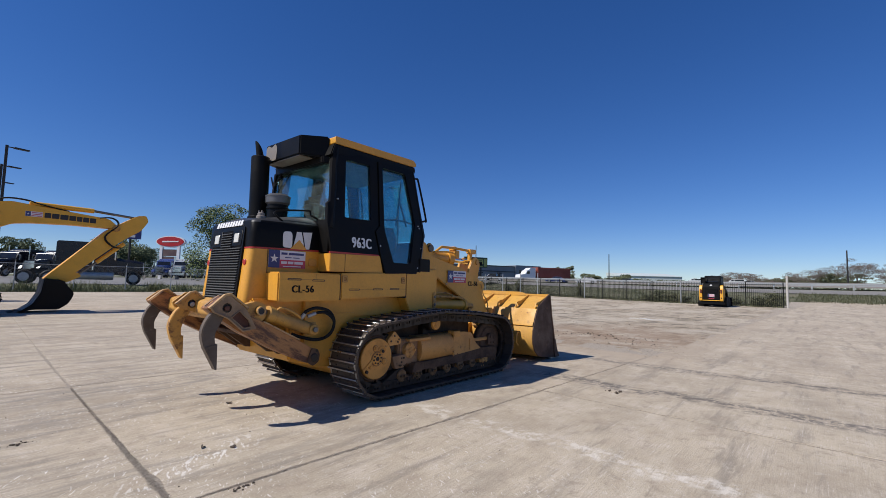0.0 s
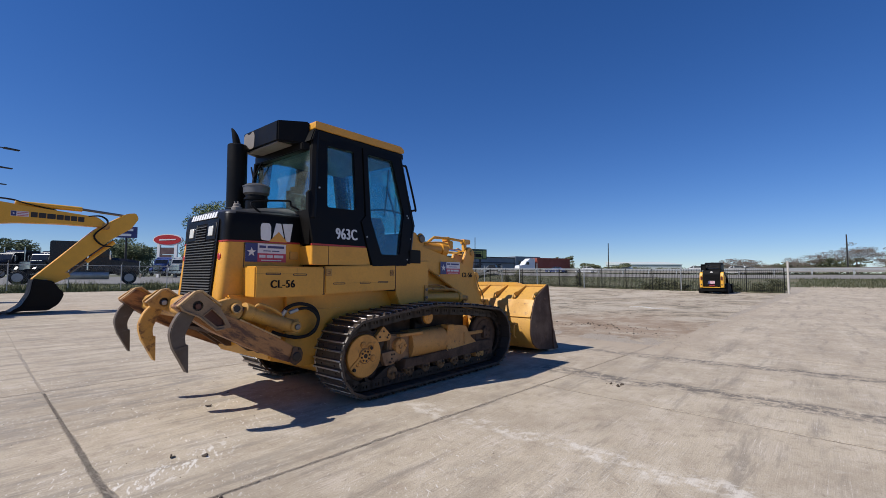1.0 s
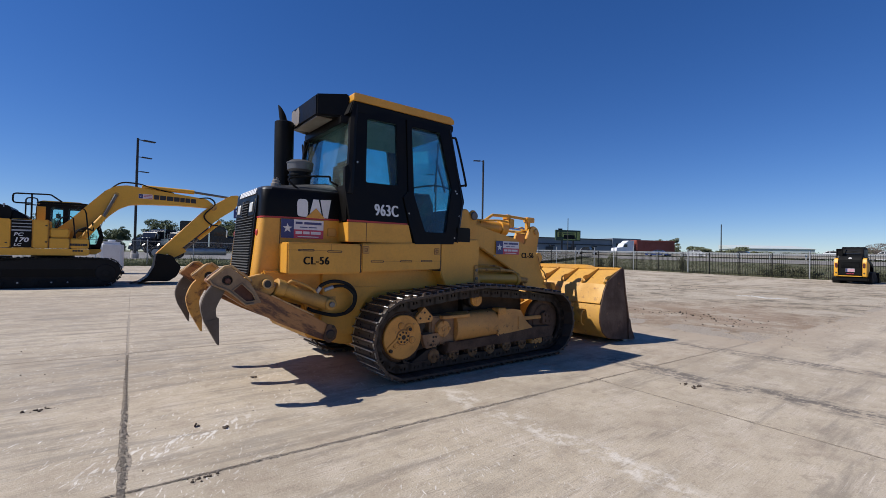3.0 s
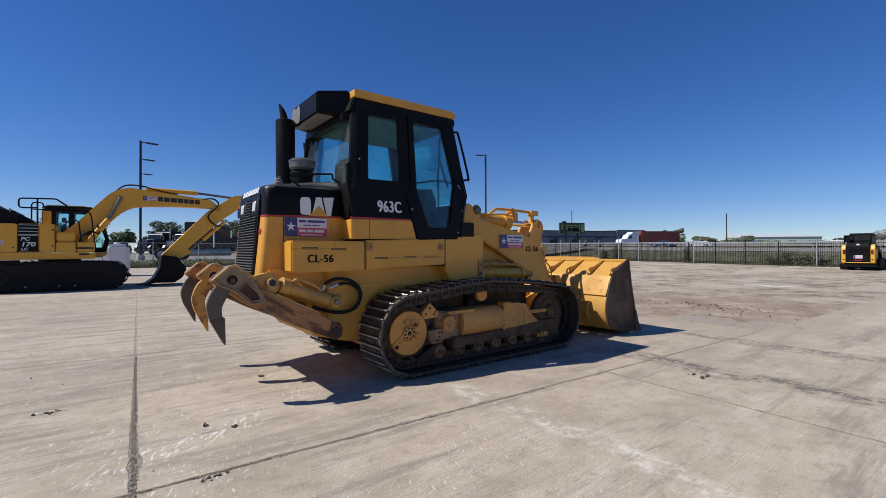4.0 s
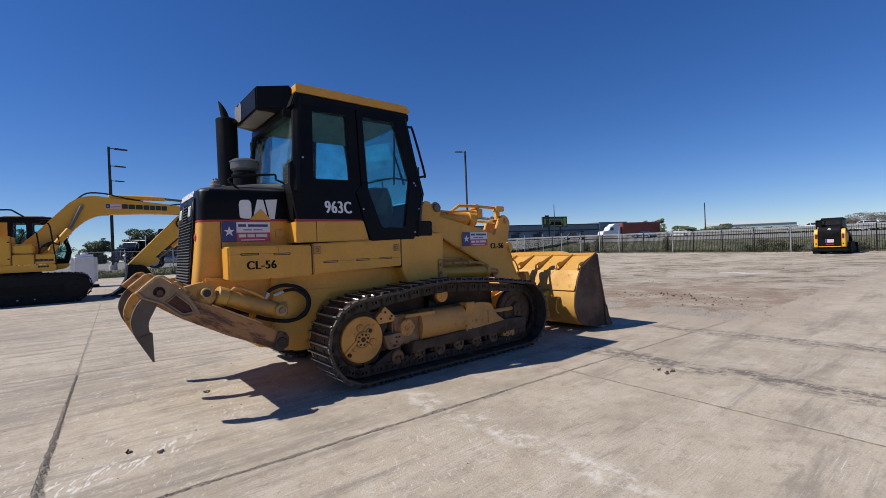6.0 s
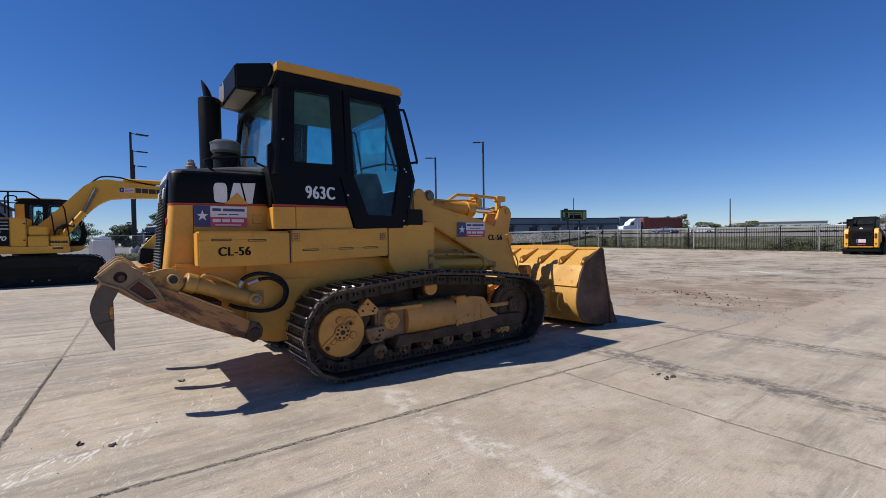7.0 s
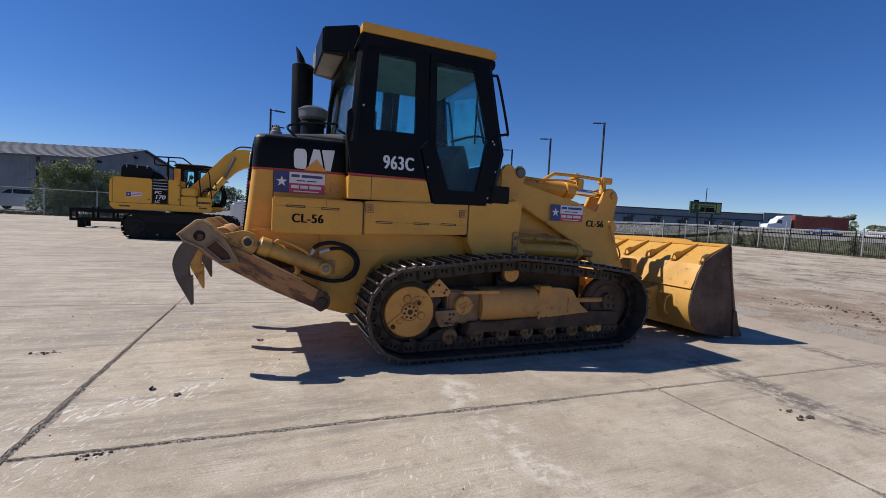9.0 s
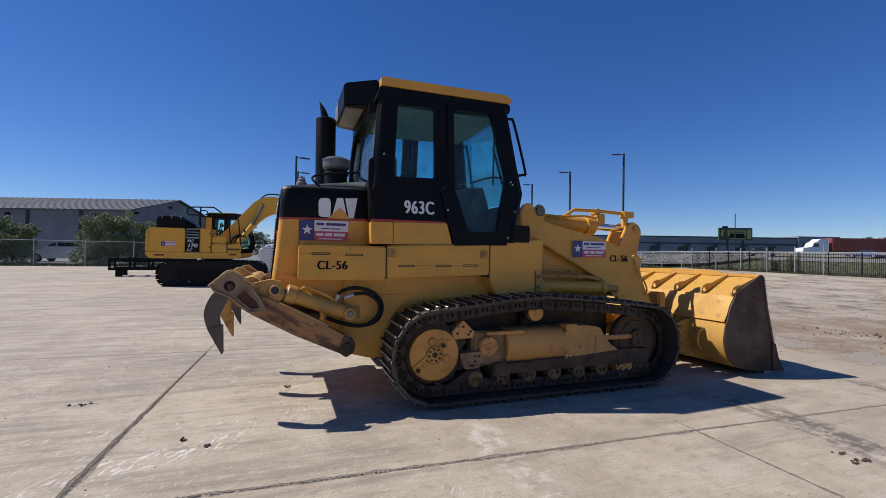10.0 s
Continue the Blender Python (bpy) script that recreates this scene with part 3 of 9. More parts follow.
# ---- ground ----
def sheet(bm, x0, x1, y0, y1, nx, ny, dz, wob=0.0):
    vs = [[bm.verts.new((x0 + (x1 - x0) * i / nx, y0 + (y1 - y0) * j / ny, 0)) for i in range(nx + 1)] for j in range(ny + 1)]
    for row in vs:
        for v in row:
            v.co.z = gz(v.co.x, v.co.y) + dz + wob * noise.noise((v.co.x * 1.3, v.co.y * 1.3, 0)) + wob * 0.5 * noise.noise((v.co.x * 4, v.co.y * 4, 3))
    for j in range(ny):
        for i in range(nx):
            bm.faces.new((vs[j][i], vs[j][i + 1], vs[j + 1][i + 1], vs[j + 1][i]))


bm = bmesh.new()
sheet(bm, -60, 140, -60, 140, 50, 50, -0.10)
rim = {}
for v in [v for v in bm.verts if v.is_boundary]:
    s = 2600 / max(abs(v.co.x - 40), abs(v.co.y - 40))
    rim[v] = bm.verts.new((40 + (v.co.x - 40) * s, 40 + (v.co.y - 40) * s, 0.6))
for e in [e for e in bm.edges if e.is_boundary and e.verts[0] in rim and e.verts[1] in rim]:
    a, b = e.verts
    bm.faces.new((a, b, rim[b], rim[a]))
ground = solo("ground", bm, M_ground, "dry grassy ground reaching to the horizon", "ground", "structure")

bm = bmesh.new()
sheet(bm, -62, 7.6, -40, 33.0, 60, 60, -0.0032)
sheet(bm, 7.6, 51, -40, -2.6, 60, 30, -0.0032)
joint_bed = solo("pavement_bed", bm, M_joint, "dark dirt filling the joints between concrete slabs", "ground", "structure")

bm = bmesh.new()
sheet(bm, 6.35, 41, -2.9, 33, 170, 180, -0.006, 0.016)
gravel = solo("gravel_lot", bm, M_gravel, "rutted pale gravel and dry soil beside the concrete", "ground", "structure")

# ---- track loader ----
YC = -0.04


def far(y):
    return 2 * YC - y


loader = thing("track_loader", (1.1, YC, 0), "yellow and black crawler loader with ripper parked on concrete", "track loader")


def track_path():
    """The closed line of the shoes: round sprocket and idler, over the carrier roller."""
    pts = []
    for i in range(19):
        a = radians(270 - i * 180 / 18)
        pts.append((0.0 + 0.435 * math.cos(a), 0.49 + 0.435 * math.sin(a)))
    top = [(0.35, 0.965), (0.75, 1.01), (1.155, 1.035), (1.55, 1.01), (2.1, 0.965)]
    pts += top
    for i in range(19):
        a = radians(88 - i * 178 / 18)
        pts.append((2.52 + 0.425 * math.cos(a), 0.485 + 0.425 * math.sin(a)))
    pts += [(2.0, 0.056), (1.2, 0.055), (0.5, 0.055)]
    return [Vector((x, 0, z)) for x, z in pts]


def along(path, count):
    """Places and directions at even steps on a closed line."""
    loop = path + [path[0]]
    run = [0.0]
    for a, b in zip(loop, loop[1:]):
        run.append(run[-1] + (b - a).length)

    def at(s):
        s %= run[-1]
        for i in range(len(run) - 1):
            if run[i + 1] >= s:
                return loop[i].lerp(loop[i + 1], (s - run[i]) / max(1e-9, run[i + 1] - run[i]))
    step = run[-1] / count
    return [(at(i * step), (at(i * step + step * 0.45) - at(i * step - step * 0.45)).normalized()) for i in range(count)], step


SHOES = 41
shoe_at, pitch = along(track_path(), SHOES)
bm = bmesh.new()
prism(bm, [(-0.105, 0.0), (-0.09, -0.012), (0.085, -0.012), (0.105, -0.004), (0.105, 0.006), (0.09, 0.012), (0.055, 0.012), (0.047, 0.046), (0.03, 0.046), (0.022, 0.012),
           (-0.05, 0.012), (-0.056, 0.040), (-0.072, 0.040), (-0.08, 0.012)], -0.255, 0.255, bev=0.003, seg=1)
for yy in (-0.12, 0.12):
    for xx in (-0.02, 0.075):
        cyl(bm, (xx, yy, 0.011), (xx, yy, 0.024), 0.014, n=6)
for yy in (-0.256, 0.226):
    bx(bm, -0.098, 0.098, yy, yy + 0.03, 0.010, 0.0165)
    bx(bm, 0.028, 0.049, yy, yy + 0.03, 0.012, 0.0475)
shoe_mesh = finish(bm, "track_shoe", M_track)
shoe_mesh.materials.append(M_polish)
for f in shoe_mesh.polygons:
    if f.normal.z > 0.3 and (f.center.z > 0.030 or abs(f.center.y) > 0.22 and f.center.z > 0.014):
        f.material_index = 1
bm = bmesh.new()
plate(bm, rounded([(-0.118, -0.052), (-0.02, -0.062), (0.118, -0.052), (0.112, 0.045), (-0.112, 0.045)], 0.03, 2),
      [rounded([(u - 0.011, -0.016), (u + 0.011, -0.016), (u + 0.011, 0.018), (u - 0.011, 0.018)], 0.006, 2) for u in (-0.02, 0.022)], lambda u, v: (u, -0.02, v), (0, 0.04, 0))
link_mesh = finish(bm, "track_link", M_link)

for side in (-0.985, far(-0.985)):
    sgn = -1 if side < YC else 1
    bm = bmesh.new()
    for p, d in shoe_at:
        nrm = Vector((-d.z, 0, d.x))
        q = p - nrm * 0.085
        cyl(bm, (q.x, side - 0.10, q.z), (q.x, side + 0.10, q.z), 0.022, n=8)
    chain = tagged(part("track", bm, M_link, loader, "dark worn steel crawler track"), kind="stuff")
    for p, d in shoe_at:
        nrm = Vector((-d.z, 0, d.x))
        # the walk round the loop runs rear, top, front, bottom: outside is on its left
        m = Matrix((d, Vector((0, 1, 0)), nrm)).transposed().to_4x4()
        m.translation = (p.x, side, p.z)
        part("track_shoe", shoe_mesh, None, chain, m=m)
        for off in (-0.085, 0.085):
            m2 = m.copy()
            q = p - nrm * 0.075
            m2.translation = (q.x, side + off, q.z)
            part("track_link", link_mesh, None, chain, m=m2)
    o = lambda d: side + sgn * d        # d outwards from the track's middle line
    # sprocket and final drive
    bm = bmesh.new()
    n = 50
    prof = [((0.37 if (i // 2) % 2 else 0.315) * math.cos(2 * math.pi * i / n), (0.37 if (i // 2) % 2 else 0.315) * math.sin(2 * math.pi * i / n)) for i in range(n)]
    prism(bm, [(x, z + 0.49) for x, z in prof], o(-0.035), o(0.035))
    part("sprocket", bm, M_link, loader, "dark toothed drive sprocket")
    bm = bmesh.new()
    cyl(bm, (0, o(-0.2), 0.49), (0, o(0.06), 0.49), 0.292, n=40, bev=0.02)
    part("drive_housing", bm, M_mud, loader, "dirt-caked final drive housing")
    bm = bmesh.new()
    cyl(bm, (0, o(0.055), 0.49), (0, o(0.1), 0.49), 0.252, n=48, bev=0.008)
    hub = part("final_drive", bm, M_hub, loader, "worn yellow final drive cover")
    for x, z, r in ((-0.03, 0.62, 0.036), (0.12, 0.45, 0.036), (-0.10, 0.41, 0.030), (0.08, 0.57, 0.032)):
        bm = bmesh.new()
        cyl(bm, (x, o(0.095), z), (x, o(0.104), z), r * 1.18, n=18)
        ringed = part("plug_seat", bm, M_hub_dark, hub, "oil-stained plug seat")
        bm = bmesh.new()
        cyl(bm, (x, o(0.1), z), (x, o(0.114), z), r * 0.95, n=18, bev=0.004)
        cyl(bm, (x, o(0.112), z), (x, o(0.121), z), r * 0.5, n=6)
        part("plug", bm, M_hub, ringed)
    bm = bmesh.new()
    tube(bm, [(0.08 + 0.06 * math.cos(q), o(0.101), 0.585 + 0.052 * math.sin(q)) for q in [radians(-40 + 25 * k) for k in range(10)]], 0.008, 6)
    part("rib", bm, M_hub, hub)
    bm = bmesh.new()
    prism(bm, [(-0.225, 0.375), (-0.21, 0.345), (-0.055, 0.475), (-0.075, 0.50)], o(0.098), o(0.112), bev=0.004, seg=1)
    part("rib", bm, M_hub, hub)
    bm = bmesh.new()
    cyl(bm, (0, o(0.098), 0.49), (0, o(0.106), 0.49), 0.092, n=28, bev=0.003)
    part("bolt_ring", bm, M_hub_dark, hub, "oily brown ring round the axle")
    bm = bmesh.new()
    cyl(bm, (0, o(0.104), 0.49), (0, o(0.112), 0.49), 0.080, n=28, bev=0.004)
    part("axle_cap", bm, M_hub, hub)
    for i in range(8):
        q = radians(i * 45 + 10)
        bm = bmesh.new()
        cyl(bm, (0.058 * math.cos(q), o(0.11), 0.49 + 0.058 * math.sin(q)), (0.058 * math.cos(q), o(0.121), 0.49 + 0.058 * math.sin(q)), 0.012, n=6)
        part("bolt", bm, M_link, hub)
    bm = bmesh.new()
    cyl(bm, (0, o(0.11), 0.49), (0, o(0.118), 0.49), 0.026, n=14)
    part("centre_plug", bm, M_link, hub, "dark centre plug")
    for x, z in ((-0.165, 0.35), (0.085, 0.575)):
        bm = bmesh.new()
        cyl(bm, (x, o(0.1), z), (x, o(0.125), z), 0.021, n=8, bev=0.003)
        part("bolt", bm, M_link, hub)
    # roller frame
    bm = bmesh.new()
    arc = [math.pi * k / 9 for k in range(10)]
    hull(bm, [(0.79, o(0.02 + 0.11 * math.sin(q)), 0.525 + 0.175 * math.cos(q)) for q in arc] + [(0.79, o(-0.13), 0.35), (0.79, o(-0.13), 0.70)],
         [(1.49, o(0.02 + 0.11 * math.sin(q)), 0.525 + 0.175 * math.cos(q)) for q in arc] + [(1.49, o(-0.13), 0.35), (1.49, o(-0.13), 0.70)])
    frame_body = part("roller_frame", bm, M_yellow_mud, loader, "mud-stained yellow roller frame")
    bm = bmesh.new()
    prism(bm, rounded([(1.495, 0.34), (2.24, 0.36), (2.20, 0.42), (2.08, 0.50), (2.01, 0.58), (1.95, 0.685), (1.75, 0.715), (1.495, 0.71)], 0.05), o(-0.13), o(0.112), bev=0.02)
    bx(bm, 1.485, 1.515, *sorted((o(-0.1), o(0.122))), 0.36, 0.69, 0.006)
    bx(bm, 1.88, 1.91, *sorted((o(-0.1), o(0.122))), 0.42, 0.60, 0.006)
    part("recoil_housing", bm, M_yellow_mud, frame_body, "yellow front part of the roller frame")
    bm = bmesh.new()
    bx(bm, 1.485, 1.64, *sorted((o(0.0), o(0.128))), 0.645, 0.735, 0.008)
    part("boss", bm, M_hub, frame_body)
    bm = bmesh.new()
    bx(bm, 0.56, 0.99, *sorted((o(0.0), o(0.115))), 0.655, 0.690, 0.006)
    part("strip", bm, M_yellow_mud, frame_body, "flat cover strip")
    bm = bmesh.new()
    bx(bm, 0.42, 0.80, *sorted((o(-0.13), o(0.05))), 0.34, 0.69, 0.02)
    part("frame_end", bm, M_tan, frame_body)
    bm = bmesh.new()
    cyl(bm, (0.58, o(0.0), 0.54), (0.58, o(0.112), 0.54), 0.098, n=28, bev=0.008)
    cyl(bm, (0.58, o(0.11), 0.54), (0.58, o(0.122), 0.54), 0.035, n=14, bev=0.004)
    for q in range(4):
        u, w = 0.078 * math.cos(q * math.pi / 2), 0.078 * math.sin(q * math.pi / 2)
        cyl(bm, (0.58 + u, o(0.105), 0.54 + w), (0.58 + u, o(0.126), 0.54 + w), 0.02, n=6)
    part("pivot_cover", bm, M_yellow_mud, frame_body, "round pivot cover with four bolts")
    bm = bmesh.new()
    prism(bm, rounded([(0.18, 0.70), (0.30, 0.815), (0.43, 0.69), (0.41, 0.635), (0.21, 0.625)], 0.015), o(-0.02), o(0.09), bev=0.008)
    pent = part("scraper", bm, M_yellow_mud, loader, "dirty yellow track scraper")
    for x, z in ((0.24, 0.685), (0.30, 0.75), (0.36, 0.67), (0.38, 0.70)):
        bm = bmesh.new()
        cyl(bm, (x, o(0.088), z), (x, o(0.098), z), 0.013, n=8)
        part("bolt", bm, M_link, pent)
    bm = bmesh.new()
    prism(bm, rounded([(0.27, 0.485), (0.50, 0.495), (0.57, 0.42), (0.47, 0.33), (0.33, 0.32), (0.29, 0.40)], 0.015), o(-0.06), o(0.098), bev=0.006)
    gus = part("gusset_plate", bm, M_tan, loader, "brown dirt-stained gusset plate")
    for x, z in ((0.43, 0.45), (0.47, 0.45), (0.43, 0.40), (0.40, 0.36)):
        bm = bmesh.new()
        cyl(bm, (x, o(0.096), z), (x, o(0.106), z), 0.013, n=8)
        part("bolt", bm, M_link, gus)
    bm = bmesh.new()
    prism(bm, rounded([(0.0, 0.235), (0.12, 0.18), (0.34, 0.30), (0.50, 0.33), (0.46, 0.20), (0.36, 0.10), (0.07, 0.075)], 0.02), o(-0.08), o(0.09), bev=0.008)
    part("sprocket_guard", bm, M_link, loader, "dark caked guard under the sprocket")
    bm = bmesh.new()
    prism(bm, [(0.62, 0.235), (0.74, 0.25), (2.62, 0.262), (2.66, 0.32), (2.62, 0.415), (2.2, 0.43), (1.7, 0.395), (0.9, 0.355), (0.66, 0.365)], o(-0.12), o(0.118), bev=0.008)
    guard_band = part("roller_guard", bm, M_mud, loader, "dirt-caked guard rail along the rollers")
    for x0, x1, z0, z1 in ((0.44, 0.60, 0.105, 0.215), (0.60, 0.76, 0.12, 0.20), (2.19, 2.42, 0.11, 0.265), (2.42, 2.67, 0.13, 0.265)):
        bm = bmesh.new()
        bx(bm, x0, x1, *sorted((o(-0.08), o(0.10))), z0, z1, 0.012)
        for k in (0.3, 0.7):
            cyl(bm, (x0 + (x1 - x0) * k, o(0.098), (z0 + z1) / 2 + 0.01), (x0 + (x1 - x0) * k, o(0.116), (z0 + z1) / 2 + 0.01), 0.02, n=6)
        part("guide_block", bm, M_yellow_mud if x0 == 2.19 else M_mud, guard_band)
    for i in range(6):
        x = 0.44 + i * 0.308
        bm = bmesh.new()
        cyl(bm, (x, o(-0.09), 0.215), (x, o(0.06), 0.215), 0.105, n=20, bev=0.012)
        roll = part("track_roller", bm, M_mud, loader, "dirty bottom roller")
        bm = bmesh.new()
        cyl(bm, (x, o(0.055), 0.222), (x, o(0.116), 0.222), 0.082, n=22, bev=0.012)
        for k in (-0.03, 0.03):
            cyl(bm, (x + k, o(0.12), 0.218), (x + k, o(0.142), 0.218), 0.017, n=6)
        part("end_cap", bm, M_cap, roll, "mud-dark yellow roller cap")
    bm = bmesh.new()
    cyl(bm, (1.155, o(-0.10), 0.862), (1.155, o(0.03), 0.862), 0.108, n=24, bev=0.01)
    cyl(bm, (1.155, o(-0.28), 0.85), (1.155, o(-0.1), 0.86), 0.06, n=12)
    bx(bm, 1.09, 1.22, *sorted((o(-0.28), o(-0.15))), 0.66, 0.87, 0.01)
    carrier = part("carrier_roller", bm, M_link, loader, "dark carrier roller with a yellow cap")
    bm = bmesh.new()
    cyl(bm, (1.155, o(0.02), 0.862), (1.155, o(0.068), 0.862), 0.088, n=28, bev=0.008)
    cyl(bm, (1.155, o(0.06), 0.862), (1.155, o(0.076), 0.862), 0.03, n=14, bev=0.004)
    tube(bm, [(1.155 + 0.058 * math.cos(q), o(0.07), 0.862 + 0.058 * math.sin(q)) for q in [radians(40 + 28 * k) for k in range(9)]], 0.006, 6)
    part("end_cap", bm, M_hub, carrier, "yellow roller cap")
    bm = bmesh.new()
    cyl(bm, (2.52, o(-0.07), 0.485), (2.52, o(0.03), 0.485), 0.335, n=40, bev=0.02)
    cyl(bm, (2.52, o(0.02), 0.485), (2.52, o(0.045), 0.485), 0.25, n=32, bev=0.01)
    idler = part("idler", bm, M_mud, loader, "dark steel front idler wheel")
    bm = bmesh.new()
    bx(bm, 2.03, 2.46, *sorted((o(0.02), o(0.075))), 0.53, 0.58, 0.01)
    part("yoke", bm, M_yellow_mud, idler)
    bm = bmesh.new()
    prism(bm, rounded([(2.42, 0.46), (2.56, 0.43), (2.63, 0.46), (2.62, 0.58), (2.50, 0.64), (2.42, 0.60)], 0.02), o(0.03), o(0.10), bev=0.01)
    for x, z in ((2.49, 0.58), (2.57, 0.56), (2.50, 0.49), (2.58, 0.48)):
        cyl(bm, (x, o(0.098), z), (x, o(0.115), z), 0.02, n=6)
    part("bearing_block", bm, M_mud, idler)

# caked soil on the ledges of both track frames
for side in (-0.985, far(-0.985)):
    sgn = -1 if side < YC else 1
    rnd = random.Random(31)
    bm = bmesh.new()
    for _ in range(80):
        x = rnd.uniform(0.30, 2.62)
        z = rnd.choice((0.245, 0.365, 0.365, 0.70, 0.70)) + rnd.gauss(0, 0.012)
        if z > 0.6 and not 0.82 < x < 1.92:
            z = 0.36
        if z < 0.3 and x < 0.66:
            z = 0.16
        d = 0.045 if z > 0.6 else 0.112
        r = rnd.uniform(0.005, 0.013)
        m = Matrix.Translation((x, side + sgn * d, z)) @ Matrix.Rotation(rnd.uniform(0, 6.28), 4, "Y") @ Matrix.Diagonal((r * rnd.uniform(1.0, 2.4), r * 0.8, r * rnd.uniform(0.5, 1.0), 1))
        made = bmesh.ops.create_icosphere(bm, subdivisions=1, radius=1.0, matrix=m)["verts"]
        for v in made:
            v.co += Vector((rnd.uniform(-1, 1), rnd.uniform(-1, 1), rnd.uniform(-1, 1))) * r * 0.25
    tagged(part("caked_soil", bm, M_mud, loader, "brown soil caked on the track frame"), kind="stuff")

# hull between the tracks
bm = bmesh.new()
prism(bm, [(-0.98, 0.52), (-0.55, 0.40), (1.6, 0.46), (1.75, 0.8), (1.45, 1.24), (-1.44, 1.24), (-1.44, 1.12), (-1.02, 1.02)], -0.68, far(-0.68), bev=0.02)
cyl(bm, (0, -0.8, 0.49), (0, far(-0.8), 0.49), 0.3, n=32)
cyl(bm, (1.9, -0.8, 0.5), (1.9, far(-0.8), 0.5), 0.12, n=20)
part("hull", bm, M_yellow, loader, "yellow main frame between the tracks")
bm = bmesh.new()
bx(bm, -0.83, -0.45, -0.735, -0.67, 0.52, 1.215, 0.008)
bx(bm, -0.46, 1.32, -0.72, -0.67, 1.0, 1.235, 0.008)
prism(bm, [(-0.46, 0.52), (-0.46, 1.05), (-0.1, 1.05), (-0.22, 0.98), (-0.33, 0.86), (-0.39, 0.7), (-0.41, 0.52)], -0.735, -0.67)
part("side_frame", bm, M_yellow, loader)

# engine side boxes
for s in (1, -1):
    Y = (lambda y: y) if s > 0 else far
    bm = bmesh.new()
    bx(bm, -1.27, -0.452, min(Y(-0.896), Y(-0.5)), max(Y(-0.896), Y(-0.5)), 1.21, 1.535, 0.014)
    box = part("side_box", bm, M_yellow, loader, "yellow lower side box with stencilled code")
    bm = bmesh.new()
    prism(bm, [(-0.444, 1.225), (0.665, 1.255), (0.665, 1.585), (-0.444, 1.545)], min(Y(-0.896), Y(-0.5)), max(Y(-0.896), Y(-0.5)), bev=0.012)
    door = part("side_door", bm, M_yellow, loader, "yellow lower side door with latches")
    for x0, z0 in ((-1.16, 1.445), (-0.85, 1.438), (-0.33, 1.335), (0.06, 1.34), (0.36, 1.345)):
        bm = bmesh.new()
        plate(bm, rounded([(x0, z0), (x0 + 0.17, z0), (x0 + 0.17, z0 + 0.022), (x0, z0 + 0.022)], 0.01), [rounded([(x0 + 0.008, z0 + 0.007), (x0 + 0.162, z0 + 0.007), (x0 + 0.162, z0 + 0.015), (x0 + 0.008, z0 + 0.015)], 0.004)], lambda u, v: (u, Y(-0.893), v), (0, -0.005 * s, 0))
        part("hinge_slot", bm, M_seat, box if x0 < -0.5 else door)
    for x, z in ((-0.395, 1.475), (0.60, 1.475)):
        bm = bmesh.new()
        plate(bm, rounded([(x - 0.035, z - 0.035), (x + 0.035, z - 0.035), (x + 0.035, z + 0.035), (x - 0.035, z + 0.035)], 0.012),
              [rounded([(x - 0.022, z - 0.022), (x + 0.022, z - 0.022), (x + 0.022, z + 0.022), (x - 0.022, z + 0.022)], 0.01)], lambda u, v: (u, Y(-0.894), v), (0, -0.01 * s, 0))
        bx(bm, x - 0.022, x + 0.006, min(Y(-0.905), Y(-0.89)), max(Y(-0.905), Y(-0.89)), z - 0.006, z + 0.006)
        lt = part("latch", bm, M_yellow_worn, door)
        # thin dark brown plate, slightly proud, standing for the latch recess
        bm = bmesh.new()
        plate(bm, rounded([(x - 0.042, z - 0.042), (x + 0.042, z - 0.042), (x + 0.042, z + 0.042), (x - 0.042, z + 0.042)], 0.015), [], lambda u, v: (u, Y(-0.8945), v), (0, -0.003 * s, 0))
        part("recess", bm, M_hub_dark, lt, "flat dark brown plate round the latch standing for its recess")
    for x0, x1, z0, z1, owner in ((-1.262, -0.80, 1.4545, 1.4575, box), (-0.803, -0.80, 1.4545, 1.525, box), (-0.16, 0.06, 1.3485, 1.3515, door), (0.23, 0.36, 1.3535, 1.3565, door), (0.53, 0.655, 1.3545, 1.3575, door)):
        bm = bmesh.new()
        bx(bm, x0, x1, min(Y(-0.897), Y(-0.89)), max(Y(-0.897), Y(-0.89)), z0, z1)
        part("panel_seam", bm, M_hub_dark, owner)
    # upper yellow panel under the cab
    bm = bmesh.new()
    prism(bm, [(-0.60, 1.56), (0.255, 1.565), (0.19, 1.79), (-0.60, 1.78)], min(Y(-0.865), Y(-0.4)), max(Y(-0.865), Y(-0.4)), bev=0.006)
    part("cab_skirt", bm, M_yellow, loader, "yellow panel under the cab")
    bm = bmesh.new()
    prism(bm, [(0.672, 1.20), (0.78, 1.0), (1.30, 1.0), (1.34, 1.66), (0.96, 1.62), (0.672, 1.59)], min(Y(-0.885), Y(-0.5)), max(Y(-0.885), Y(-0.5)), bev=0.01)
    part("front_panel", bm, M_yellow, loader, "yellow panel in front of the cab")
    bm = bmesh.new()
    bx(bm, 0.93, 1.16, min(Y(-0.893), Y(-0.8)), max(Y(-0.893), Y(-0.8)), 1.60, 1.80, 0.012)
    part("step_box", bm, M_black, loader, "black box beside the cab door")
    bm = bmesh.new()
    bx(bm, 0.664, 0.674, min(Y(-0.884), Y(-0.5)), max(Y(-0.884), Y(-0.5)), 1.23, 1.585)
    part("panel_gap", bm, M_seat, loader)
    bm = bmesh.new()
